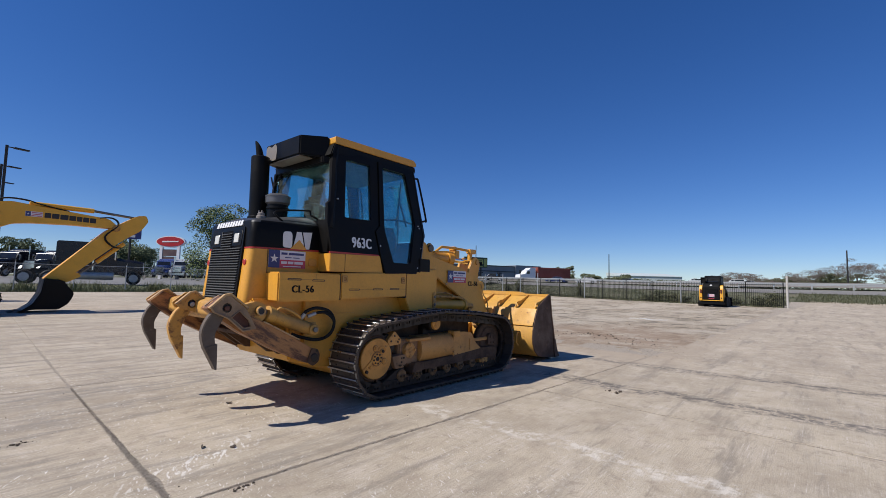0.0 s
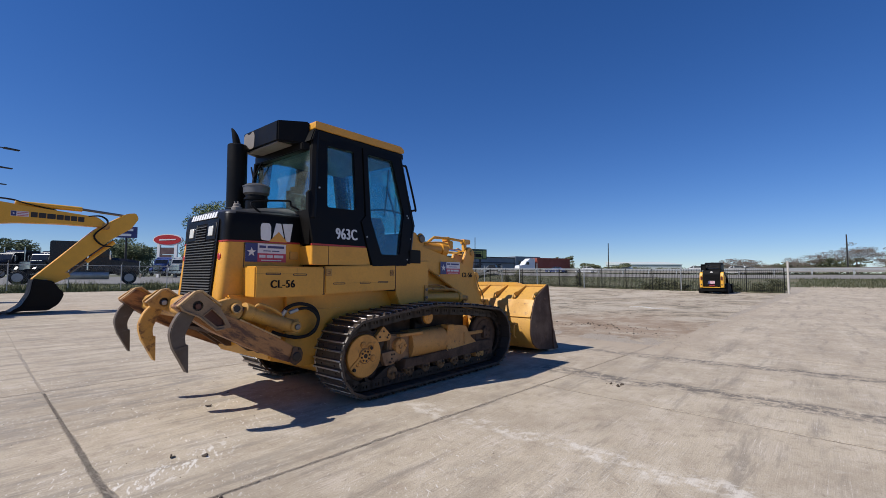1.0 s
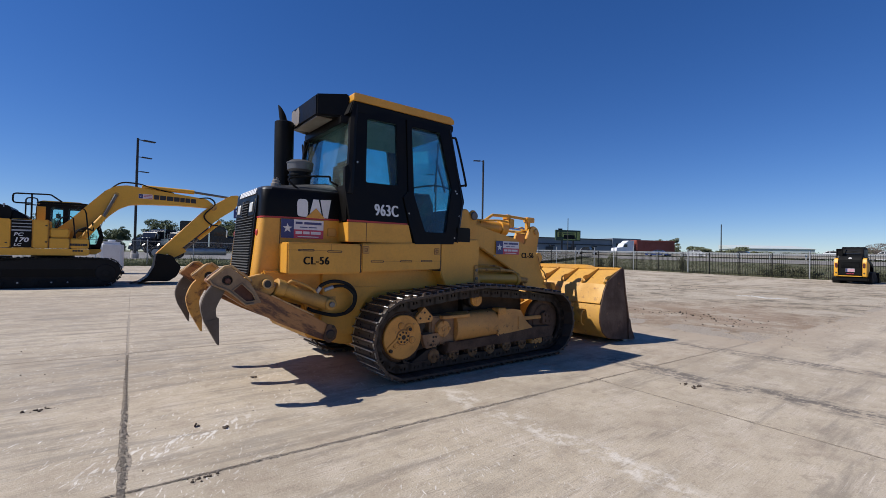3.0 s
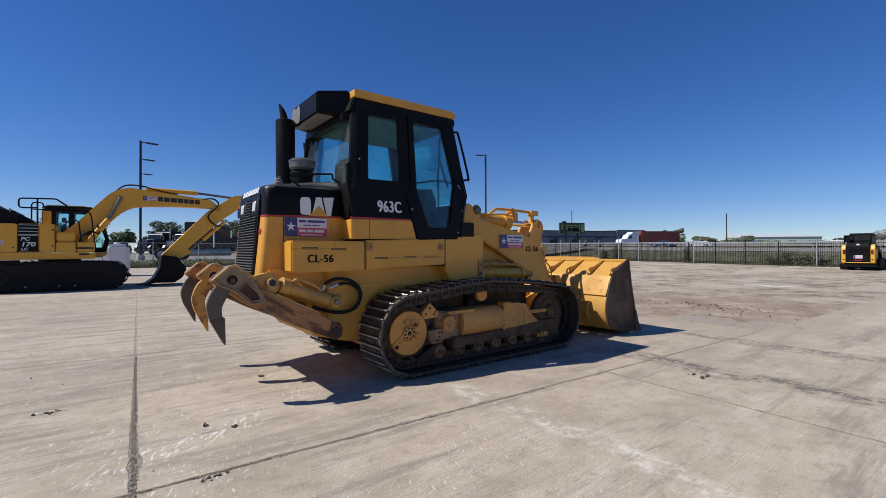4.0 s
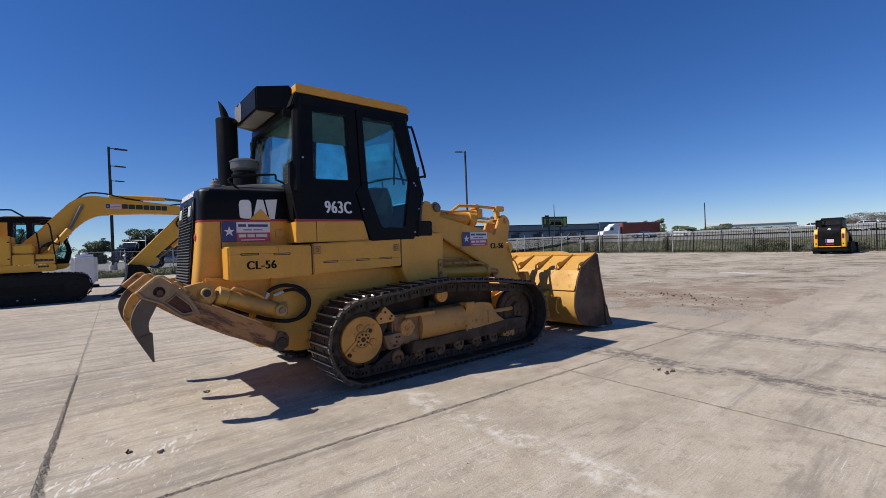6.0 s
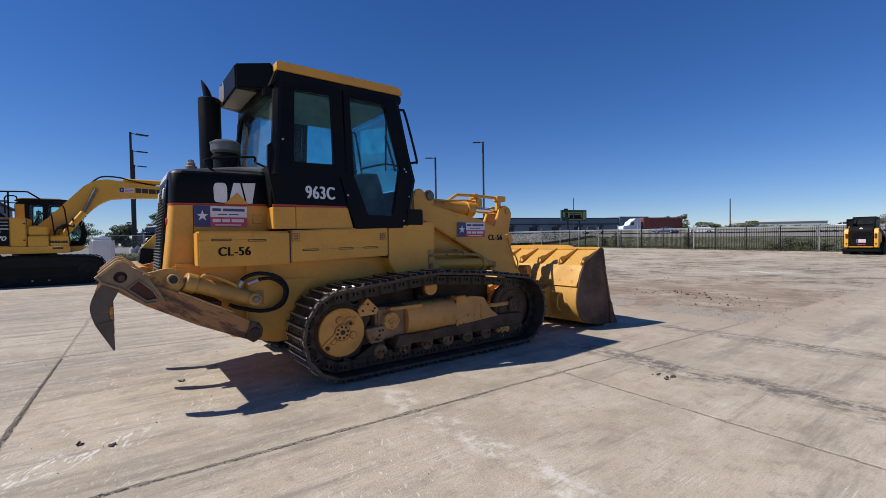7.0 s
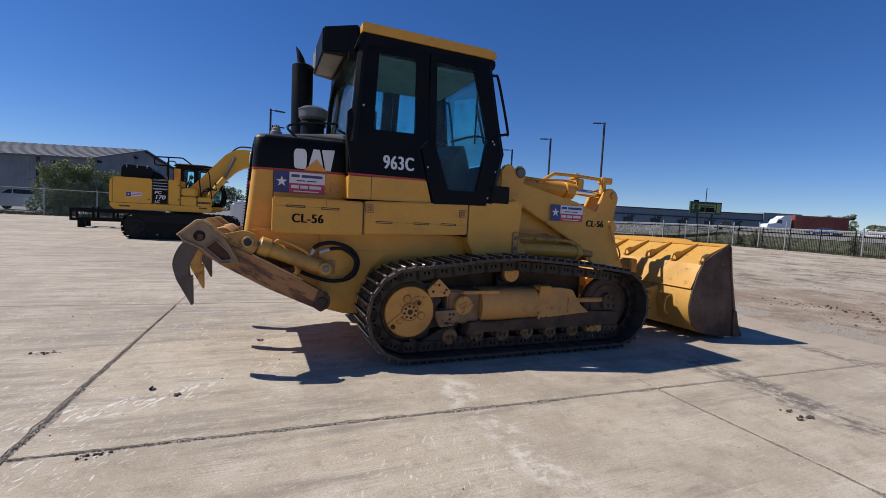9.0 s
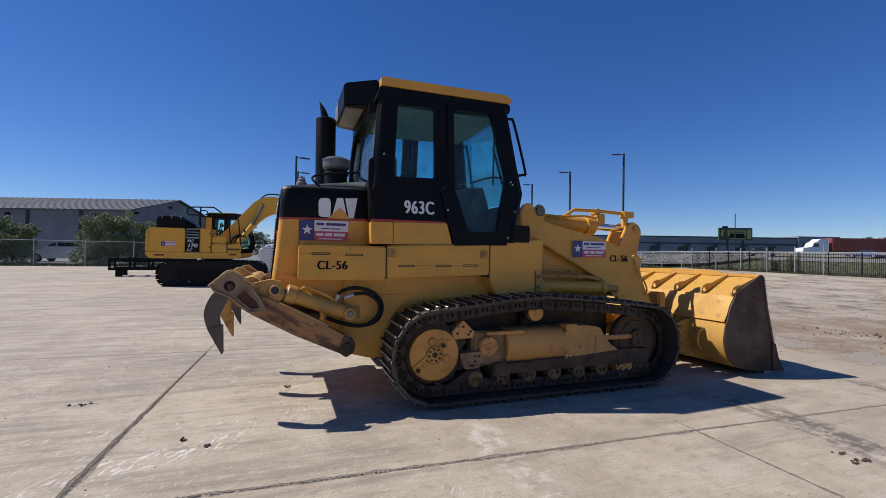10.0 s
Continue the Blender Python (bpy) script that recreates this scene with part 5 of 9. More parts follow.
# loader frame, lift arms and linkage
for s in (1, -1):
    Y = (lambda y: y) if s > 0 else far
    a, b = sorted((Y(-0.56), Y(-0.50)))
    bm = bmesh.new()
    prism(bm, [(1.22, 1.0), (1.36, 1.0), (1.36, 1.70), (1.47, 1.82), (1.53, 1.95), (1.52, 2.05), (1.46, 2.09), (1.41, 2.07), (1.38, 2.02), (1.36, 2.07), (1.30, 2.095), (1.23, 2.07), (1.18, 1.97), (1.10, 1.62), (0.9, 1.58), (0.9, 1.25)], *sorted((Y(-0.62), Y(-0.57))), bev=0.012)
    bx(bm, 1.345, 1.385, *sorted((Y(-0.66), Y(-0.62))), 1.02, 1.65, 0.006)
    bx(bm, 1.18, 1.33, *sorted((Y(-0.64), Y(-0.5))), 1.24, 2.0, 0.01)
    tower = part("loader_tower", bm, M_yellow, loader, "yellow upright plate carrying the lift arm")
    bm = bmesh.new()
    bx(bm, 1.225, 1.305, *sorted((Y(-0.90), Y(-0.88))), 1.06, 1.31, 0.01)
    part("bracket", bm, M_yellow_worn, tower)
    for x, z, y0, y1, r in ((1.265, 1.13, -0.89, -0.915, 0.02), (1.265, 1.24, -0.89, -0.915, 0.02), (1.45, 2.0, -0.65, -0.48, 0.06), (1.30, 1.9, -0.63, -0.60, 0.025)):
        bm = bmesh.new()
        cyl(bm, (x, Y(y0), z), (x, Y(y1), z), r, n=16, bev=r * 0.15)
        part("pin", bm, M_steel, tower)
    bm = bmesh.new()
    arm = [(1.36, 1.70), (2.42, 1.17), (2.75, 0.85), (3.05, 0.45), (3.35, 0.28), (3.50, 0.38), (3.42, 0.62), (3.22, 0.86), (3.12, 0.98), (3.0, 1.22), (2.92, 1.42),
           (2.88, 1.52), (2.80, 1.57), (2.60, 1.63), (2.37, 1.715), (1.95, 1.80), (1.52, 1.895), (1.36, 1.95)]
    prism(bm, arm, a, b, bev=0.012)
    larm = part("lift_arm", bm, M_yellow, loader, "broad yellow lift arm with dealer sign")
    for x, z, y0, r in ((3.38, 0.42, -0.60, 0.07), (2.58, 1.02, -0.585, 0.05)):
        bm = bmesh.new()
        cyl(bm, (x, Y(y0), z), (x, Y(-0.44), z), r, n=18, bev=0.007)
        part("pin", bm, M_yellow_worn, larm)
    bm = bmesh.new()
    cyl(bm, (1.38, Y(-0.575), 1.11), (2.34, Y(-0.575), 1.085), 0.082, n=24, bev=0.01)
    cyl(bm, (2.33, Y(-0.575), 1.085), (2.41, Y(-0.575), 1.083), 0.10, n=24, bev=0.01)
    lc = part("lift_cylinder", bm, M_yellow, loader, "yellow hydraulic lift cylinder")
    bm = bmesh.new()
    cyl(bm, (2.4, Y(-0.575), 1.083), (2.62, Y(-0.575), 1.06), 0.045, n=14)
    part("rod", bm, M_yellow_worn, lc)
    bm = bmesh.new()
    tube(bm, [(1.37, Y(-0.60), 1.235), (1.8, Y(-0.60), 1.232), (2.22, Y(-0.60), 1.215), (2.33, Y(-0.59), 1.18)], 0.022, 8, 4)
    cyl(bm, (2.0, Y(-0.60), 1.225), (2.03, Y(-0.60), 1.224), 0.034, n=12)
    tube(bm, [(1.40, Y(-0.575), 1.30), (1.9, Y(-0.575), 1.29), (2.2, Y(-0.57), 1.22), (2.36, Y(-0.57), 1.20), (2.42, Y(-0.575), 1.14)], 0.012, 8, 4)
    part("hydraulic_line", bm, M_yellow_worn, loader)
dealer_sign("dealer_sign", 1.945, 2.44, 1.465, 1.665, -0.575, loader)
letters("stock_code", "CL-56", 0.115, facing(2.66, -0.5635, 1.45, (0, -1, 0)), M_black, loader, sx=0.88, fat=0.005)
bm = bmesh.new()
cyl(bm, (1.9, -0.58, 1.44), (1.9, -0.6, 1.44), 0.012, n=8)
part("bolt", bm, M_galv, loader)
for s in (1, -1):
    Y = (lambda y: y) if s > 0 else far
    bm = bmesh.new()
    prism(bm, [(1.30, 0.7), (2.35, 0.72), (2.6, 0.95), (2.45, 1.27), (1.9, 1.53), (1.40, 1.78), (1.30, 1.78)], *sorted((Y(-0.44), Y(-0.40))), bev=0.008)
    part("inner_plate", bm, M_yellow, loader)
# cross tube, tilt cylinder and bellcrank
bm = bmesh.new()
cyl(bm, (2.5, -0.52, 1.35), (2.5, far(-0.52), 1.35), 0.12, n=24)
part("cross_tube", bm, M_yellow, loader, "yellow tube joining the lift arms")
bm = bmesh.new()
bx(bm, 1.25, 1.36, -0.5, far(-0.5), 1.2, 2.05, 0.02)
part("cross_plate", bm, M_yellow, loader)
bm = bmesh.new()
bx(bm, 0.15, 2.35, -0.74, far(-0.74), 0.34, 0.93, 0.03)
part("belly_guard", bm, M_mud, loader, "mud-caked belly between the tracks")
bm = bmesh.new()
cyl(bm, (1.48, YC, 1.95), (2.62, YC, 1.90), 0.105, n=24, bev=0.012)
cyl(bm, (2.50, YC, 1.905), (2.66, YC, 1.898), 0.125, n=24, bev=0.012)
tilt = part("tilt_cylinder", bm, M_yellow, loader, "yellow tilt cylinder between the arms")
bm = bmesh.new()
cyl(bm, (2.65, YC, 1.9), (3.14, YC, 1.88), 0.05, n=16)
part("rod", bm, M_chrome, tilt)
bm = bmesh.new()
bx(bm, 2.66, 2.78, YC - 0.12, YC + 0.06, 1.92, 2.07, 0.012)
bx(bm, 2.64, 2.72, YC - 0.10, YC + 0.04, 2.06, 2.14, 0.012)
part("valve_block", bm, M_yellow, tilt, "yellow block on the cylinder's end")
bm = bmesh.new()
tube(bm, [(2.02, YC - 0.09, 1.97), (2.11, YC - 0.09, 2.0), (2.27, YC - 0.09, 2.095), (2.34, YC - 0.09, 2.105), (2.7, YC - 0.09, 2.105), (2.95, YC - 0.09, 2.095), (3.2, YC - 0.09, 2.08)], 0.024, 8, 3)
tube(bm, [(1.55, YC - 0.14, 2.03), (2.0, YC - 0.14, 2.0), (2.4, YC - 0.14, 2.02), (2.62, YC - 0.13, 2.0)], 0.016, 8, 3)
part("hydraulic_line", bm, M_yellow, tilt)
bm = bmesh.new()
bx(bm, 3.08, 3.27, YC - 0.14, YC - 0.03, 2.03, 2.12, 0.012)
bx(bm, 3.10, 3.18, YC - 0.12, YC - 0.05, 1.88, 2.04, 0.01)
part("line_bracket", bm, M_yellow, tilt)
for yy in (YC - 0.16, YC + 0.11):
    bm = bmesh.new()
    prism(bm, rounded([(2.90, 1.56), (3.0, 1.66), (3.05, 1.78), (3.12, 1.92), (3.22, 1.98), (3.33, 1.93), (3.375, 1.84), (3.34, 1.7), (3.30, 1.5), (3.42, 1.1), (3.58, 0.80), (3.48, 0.70), (3.15, 1.05), (2.92, 1.35)], 0.04), yy, yy + 0.05, bev=0.01)
    crank = part("bellcrank", bm, M_yellow, loader, "yellow bellcrank plate behind the bucket")
    bm = bmesh.new()
    cyl(bm, (3.27, yy - 0.02, 1.87), (3.27, yy + 0.07, 1.87), 0.05, n=18, bev=0.006)
    part("pin", bm, M_yellow_worn, crank)
bm = bmesh.new()
cyl(bm, (2.98, -0.52, 1.42), (2.98, far(-0.52), 1.42), 0.085, n=24)
part("pivot_tube", bm, M_yellow, loader)
bm = bmesh.new()
prism(bm, rounded([(3.48, 0.70), (3.58, 0.70), (3.74, 0.80), (3.74, 0.70), (3.60, 0.60), (3.46, 0.62)], 0.02), YC - 0.08, YC + 0.08, bev=0.01)
part("bucket_link", bm, M_yellow_worn, loader)
bm = bmesh.new()
tube(bm, [(2.90, -0.575, 1.45), (2.95, -0.60, 1.25), (3.03, -0.60, 1.18), (3.10, -0.59, 1.05), (3.06, -0.585, 0.98)], 0.010, 8, 4)
part("grease_line", bm, M_yellow_worn, loader, "thin bent grease line along the arm")

# bucket
BY0, BY1 = -1.165, far(-1.165)
back = [(4.64, 0.02), (4.22, 0.055), (3.99, 0.105), (3.86, 0.20), (3.785, 0.34), (3.765, 0.46), (3.79, 0.62), (3.88, 0.88), (3.96, 1.0)]
inner = [(4.64, 0.045), (4.22, 0.08), (4.005, 0.13), (3.885, 0.218), (3.815, 0.35), (3.795, 0.46), (3.82, 0.61), (3.91, 0.86), (3.985, 0.985)]
bm = bmesh.new()
prism(bm, back + inner[::-1], BY0 + 0.02, BY1 - 0.02)
wrap = part("bucket", bm, M_bucket, loader, "wide yellow loader bucket resting on the ground")
bm = bmesh.new()
hull(bm, [(3.985, BY0 + 0.02, 0.97), (3.985, BY1 - 0.02, 0.97), (4.46, BY1 - 0.02, 1.215), (4.46, BY0 + 0.02, 1.215)],
     [(3.975, BY0 + 0.02, 0.995), (3.975, BY1 - 0.02, 0.995), (4.45, BY1 - 0.02, 1.242), (4.45, BY0 + 0.02, 1.242)], 0.005, 1)
part("spill_guard", bm, M_bucket, wrap, "sloping yellow spill guard")
bm = bmesh.new()
bx(bm, 4.42, 4.465, BY0 + 0.015, BY1 - 0.015, 1.225, 1.275, 0.012)
prism(bm, [(-0.60, 1.26), (1.0, 1.26), (0.95, 1.30), (0.3, 1.315), (-0.45, 1.31), (-0.57, 1.29)], 4.45, 4.475, "x")
prism(bm, [(3.785, 0.685), (3.798, 0.675), (3.868, 0.88), (3.945, 1.0), (3.965, 0.995), (3.885, 0.875), (3.825, 0.70)], BY0 + 0.02, BY1 - 0.02)
part("stiffener", bm, M_bucket, wrap)
for s in (1, -1):
    Y = (lambda y: y) if s > 0 else far
    bm = bmesh.new()
    prism(bm, back[:1] + [(4.76, 0.02), (4.70, 0.20), (4.65, 0.38), (4.53, 0.84), (4.455, 1.255), (4.42, 1.275), (3.96, 1.04)] + back[:0:-1], *sorted((Y(BY0), Y(BY0 + 0.028))), bev=0.004, seg=1)
    part("side_plate", bm, M_bucket_in, wrap, "rust-brown bucket side plate")
    bm = bmesh.new()
    prism(bm, [(4.70, 0.22), (4.65, 0.39), (4.53, 0.85), (4.458, 1.25), (4.435, 1.235), (4.50, 0.85), (4.618, 0.38), (4.672, 0.20)], *sorted((Y(BY0 - 0.012), Y(BY0))), bev=0.003, seg=1)
    part("edge_bar", bm, M_bucket_edge, wrap, "rubbed brown leading edge")
    bm = bmesh.new()
    prism(bm, [(4.82, 0.02), (4.715, 0.20), (4.665, 0.37), (4.60, 0.40), (4.61, 0.14), (4.63, 0.02)], *sorted((Y(BY0 - 0.022), Y(BY0))), bev=0.004, seg=1)
    part("side_cutter", bm, M_bucket_in, wrap)
for i in range(6):
    y = BY0 + 0.031 + i * (BY1 - BY0 - 0.09) / 5
    bm = bmesh.new()
    plate(bm, [(3.945, 0.985), (4.0, 0.992), (4.445, 1.225), (4.45, 1.262), (4.40, 1.252), (4.10, 1.140), (4.02, 1.135), (3.95, 1.105), (3.925, 1.04)],
          [[(3.985 + 0.034 * math.cos(q * math.pi / 5), 1.058 + 0.034 * math.sin(q * math.pi / 5)) for q in range(10)]], lambda u, v: (u, y, v), (0, 0.022, 0))
    part("gusset", bm, M_bucket, wrap, "triangular yellow rib with a round hole")
bm = bmesh.new()
bx(bm, 4.48, 4.84, BY0, BY1, 0.0, 0.03, 0.006)
part("cutting_edge", bm, M_polish, wrap, "worn steel cutting edge")
for yy in (-0.62, -0.40, far(-0.40), far(-0.62)):
    bm = bmesh.new()
    prism(bm, rounded([(3.30, 0.36), (3.42, 0.30), (3.80, 0.14), (3.84, 0.62), (3.78, 0.66), (3.46, 0.56), (3.32, 0.48)], 0.04), yy - 0.02, yy + 0.02, bev=0.005, seg=1)
    part("hinge_ear", bm, M_bucket, wrap)
bm = bmesh.new()
bx(bm, 3.66, 3.8, YC - 0.2, YC + 0.2, 0.55, 0.98, 0.02)
part("link_bracket", bm, M_bucket, wrap)
bm = bmesh.new()
tube(bm, [(3.77, -0.86, 0.55), (3.70, -0.86, 0.52), (3.68, -0.86, 0.36), (3.75, -0.86, 0.30)], 0.014, 8, 3)
part("lifting_loop", bm, M_bucket, wrap)

# ripper
for s in (1, -1):
    Y = (lambda y: y) if s > 0 else far
    bm = bmesh.new()
    prism(bm, rounded([(-0.76, 0.62), (-0.80, 0.53), (-0.885, 0.522), (-1.29, 0.706), (-1.668, 0.914), (-1.82, 1.02), (-2.0, 1.16), (-1.86, 1.28), (-1.70, 1.20), (-1.60, 1.092), (-1.42, 1.0), (-1.106, 0.838), (-0.82, 0.675)], 0.02), *sorted((Y(-0.93), Y(-0.78))), bev=0.012)
    beam = part("ripper_beam", bm, M_ripper, loader, "scraped yellow ripper beam with rust")
    bm = bmesh.new()
    prism(bm, rounded([(-0.90, 0.535), (-0.83, 0.485), (-0.755, 0.53), (-0.742, 0.61), (-0.775, 0.672), (-0.85, 0.69)], 0.02), *sorted((Y(-0.955), Y(-0.93))), bev=0.006)
    pcap = part("pivot_cap", bm, M_mud, beam, "mud-dark end cap of the beam")
    bm = bmesh.new()
    cyl(bm, (-0.82, Y(-0.97), 0.58), (-0.82, Y(-0.66), 0.58), 0.05, n=10, bev=0.008)
    cyl(bm, (-0.79, Y(-0.965), 0.655), (-0.79, Y(-0.95), 0.655), 0.016, n=6)
    part("pin", bm, M_link, pcap, "dark greasy pivot pin")
    bm = bmesh.new()
    prism(bm, [(-1.43, 1.004), (-1.0, 0.783), (-0.995, 0.795), (-1.425, 1.017)], *sorted((Y(-0.94), Y(-0.86))))
    part("flange", bm, M_yellow_pale, beam, "bright upper edge of the beam")
    bm = bmesh.new()
    prism(bm, rounded([(-1.62, 1.08), (-1.70, 1.17), (-1.50, 1.22), (-1.40, 1.19), (-1.38, 1.06), (-1.44, 1.0)], 0.03), *sorted((Y(-0.90), Y(-0.80))), bev=0.01)
    cyl(bm, (-1.465, Y(-0.94), 1.12), (-1.465, Y(-0.76), 1.12), 0.05, n=18, bev=0.006)
    ear = part("cylinder_ear", bm, M_yellow_worn, beam)
    bm = bmesh.new()
    plate(bm, [(-1.465 + 0.046 * math.cos(2 * math.pi * k / 18), 1.12 + 0.046 * math.sin(2 * math.pi * k / 18)) for k in range(18)],
          [[(-1.465 + 0.034 * math.cos(2 * math.pi * k / 14), 1.12 + 0.034 * math.sin(2 * math.pi * k / 14)) for k in range(14)]], lambda u, v: (u, Y(-0.938), v), (0, -0.012 * s, 0))
    part("pin_collar", bm, M_yellow_pale, ear)
    # near-black disc inside the collar, in place of the open pin hole
    bm = bmesh.new()
    cyl(bm, (-1.465, Y(-0.938), 1.12), (-1.465, Y(-0.943), 1.12), 0.034, n=14)
    part("pin", bm, M_seat, ear, "near-black disc in the place of the pin hole")
    bm = bmesh.new()
    c0, c1 = Vector((-1.35, Y(-0.855), 1.08)), Vector((-0.80, Y(-0.80), 0.886))
    cyl(bm, c0, c1, 0.072, n=24, bev=0.01)
    cyl(bm, c0 - (c1 - c0) * 0.05, c0 + (c1 - c0) * 0.12, 0.088, n=24, bev=0.01)
    cyl(bm, (-0.79, Y(-0.90), 0.884), (-0.79, Y(-0.69), 0.884), 0.062, n=20, bev=0.01)
    bx(bm, -0.83, -0.66, *sorted((Y(-0.74), Y(-0.66))), 0.80, 0.97, 0.015)
    rc = part("ripper_cylinder", bm, M_cyl, loader, "yellow ripper lift cylinder")
    bm = bmesh.new()
    cyl(bm, (-1.465, Y(-0.85), 1.12), c0, 0.036, n=14)
    part("rod", bm, M_steel, rc)
    bm = bmesh.new()
    cyl(bm, (-0.79, Y(-0.90), 0.884), (-0.79, Y(-0.925), 0.884), 0.03, n=14, bev=0.004)
    part("pin", bm, M_steel, rc, "bright greasy pin")
    bm = bmesh.new()
    hose = [(-0.92, -0.80, 1.0), (-0.88, -0.84, 1.09), (-0.74, -0.86, 1.13), (-0.56, -0.84, 1.08), (-0.47, -0.82, 0.95), (-0.52, -0.80, 0.80), (-0.70, -0.80, 0.755), (-0.9, -0.78, 0.80), (-1.0, -0.76, 0.84)]
    tube(bm, [(x, Y(y), z) for x, y, z in hose], 0.019, 10, 5)
    tube(bm, [(x, Y(y), z) for x, y, z in ((-0.82, -0.82, 1.04), (-0.74, -0.84, 1.07), (-0.62, -0.85, 1.07), (-0.51, -0.86, 0.98), (-0.52, -0.86, 0.86), (-0.6, -0.84, 0.78))], 0.017, 10, 5)
    part("hose", bm, M_rubber, rc, "looped black hydraulic hose")
    bm = bmesh.new()
    tube(bm, [(x, Y(y), z) for x, y, z in ((-1.24, -0.86, 1.12), (-1.2, -0.88, 1.145), (-1.1, -0.88, 1.11), (-0.98, -0.86, 1.045), (-0.93, -0.82, 1.0))], 0.014, 8, 4)
    part("supply_pipe", bm, M_yellow_worn, rc, "painted pipe along the cylinder")
    bm = bmesh.new()
    cyl(bm, (-0.93, Y(-0.80), 0.99), (-0.89, Y(-0.835), 1.07), 0.024, n=10)
    cyl(bm, (-0.84, Y(-0.82), 1.035), (-0.75, Y(-0.84), 1.068), 0.022, n=10)
    part("fitting", bm, M_galv, rc, "bright hose fittings")
bm = bmesh.new()
prism(bm, rounded([(-1.81, 1.07), (-1.72, 1.0), (-1.62, 1.04), (-1.58, 1.18), (-1.66, 1.24), (-1.79, 1.2)], 0.03), -0.78, far(-0.78), bev=0.02)
cross = part("ripper_cross_beam", bm, M_yellow_worn, loader, "yellow cross beam carrying three shanks")
bm = bmesh.new()
for yy in (-0.55, -0.32, far(-0.32), far(-0.55)):
    prism(bm, [(-1.6, 1.02), (-1.05, 0.60), (-0.9, 0.58), (-0.9, 0.66), (-1.5, 1.14)], yy - 0.02, yy + 0.02)
bx(bm, -1.45, -1.05, -0.7, far(-0.7), 0.83, 0.87)
part("ripper_web", bm, M_mud, cross, "muddy webs under the ripper")


def shank(y, material, tip, holder, pin_mat, long=False):
    bm = bmesh.new()
    hole = [(-1.832 + 0.046 * math.cos(2 * math.pi * k / 16), 1.166 + 0.046 * math.sin(2 * math.pi * k / 16)) for k in range(16)]
    if long:
        side = rounded([(-1.985, 1.185), (-1.955, 1.125), (-1.82, 1.065), (-1.665, 0.93), (-1.53, 0.95), (-1.575, 1.035), (-1.64, 1.145), (-1.81, 1.288), (-1.85, 1.288)], 0.015)
        quad = rounded([(-1.785, 1.075), (-1.71, 1.13), (-1.61, 1.035), (-1.585, 0.975), (-1.66, 0.965)], 0.012)
        plate(bm, side, [hole, quad], lambda u, v: (u, y - 0.085, v), (0, 0.03, 0))
        plate(bm, side, [hole], lambda u, v: (u, y + 0.055, v), (0, 0.03, 0))
    else:
        side = rounded([(-1.985, 1.18), (-1.955, 1.125), (-1.80, 1.075), (-1.69, 1.04), (-1.63, 1.145), (-1.81, 1.288), (-1.85, 1.288)], 0.015)
        for off in (-0.085, 0.055):
            plate(bm, side, [hole], lambda u, v: (u, y + off, v), (0, 0.03, 0))
    bx(bm, -1.9, -1.68, y - 0.055, y + 0.055, 1.085, 1.15, 0.01)
    hold = part("shank_holder", bm, holder, cross, "scraped brown shank bracket" if long else "worn yellow shank bracket")
    if long:
        # floor of the four-sided recess, darkened with a deep rust brown
        bm = bmesh.new()
        prism(bm, [(-1.80, 1.075), (-1.71, 1.145), (-1.60, 1.04), (-1.57, 0.965), (-1.66, 0.95)], y - 0.058, y - 0.03)
        part("recess_floor", bm, M_rust, hold, "dark rust-brown floor of the bracket's recess")
        bm = bmesh.new()
        tube(bm, [(u, y - 0.088, v) for u, v in ((-1.98, 1.18), (-1.95, 1.13), (-1.82, 1.07), (-1.668, 0.938), (-1.60, 0.944))], 0.011, 8)
        tube(bm, [(u, y - 0.087, v) for u, v in ((-1.785, 1.075), (-1.71, 1.135), (-1.61, 1.038), (-1.582, 0.975))], 0.008, 8)
        part("weld_rim", bm, M_scraped, hold, "thick rubbed rim of the bracket")
    bm = bmesh.new()
    cyl(bm, (-1.832, y - 0.054, 1.166), (-1.832, y + 0.054, 1.166), 0.060, n=18)
    part("pin_recess", bm, M_seat, hold, "dark recess round the pin")
    bm = bmesh.new()
    cyl(bm, (-1.826, y - 0.082, 1.160), (-1.826, y + 0.08, 1.160), 0.026, n=14, bev=0.005)
    part("pin", bm, pin_mat, hold, "retaining pin in its pocket")
    bm = bmesh.new()
    prism(bm, [(-2.0, 1.172), (-1.86, 1.298), (-1.80, 1.308), (-1.62, 1.168), (-1.625, 1.15), (-1.805, 1.288), (-1.85, 1.278), (-1.985, 1.158)], y - 0.092, y - 0.05, bev=0.003, seg=1)
    part("worn_edge", bm, M_yellow_pale, hold, "pale worn upper edge")
    outer = smooth_path([(-1.90, 0, 1.16), (-1.985, 0, 1.07), (-2.032, 0, 0.93), (-2.0, 0, 0.785)], 5)
    inn = smooth_path([(-1.83, 0, 1.08), (-1.875, 0, 0.99), (-1.91, 0, 0.90), (-1.895, 0, 0.785)], 5)
    bm = bmesh.new()
    prism(bm, [(v.x, v.z) for v in outer] + [(v.x, v.z) for v in inn[::-1]], y - 0.038, y + 0.038, bev=0.01)
    sh = part("shank", bm, material, hold, "curved ripper shank")
    bm = bmesh.new()
    hull(bm, [(-1.888, y - 0.045, 0.575), (-1.878, y - 0.045, 0.575), (-1.878, y + 0.045, 0.575), (-1.888, y + 0.045, 0.575)],
         [(-2.005, y - 0.045, 0.80), (-1.885, y - 0.045, 0.825), (-1.885, y + 0.045, 0.825), (-2.005, y + 0.045, 0.80)], 0.006)
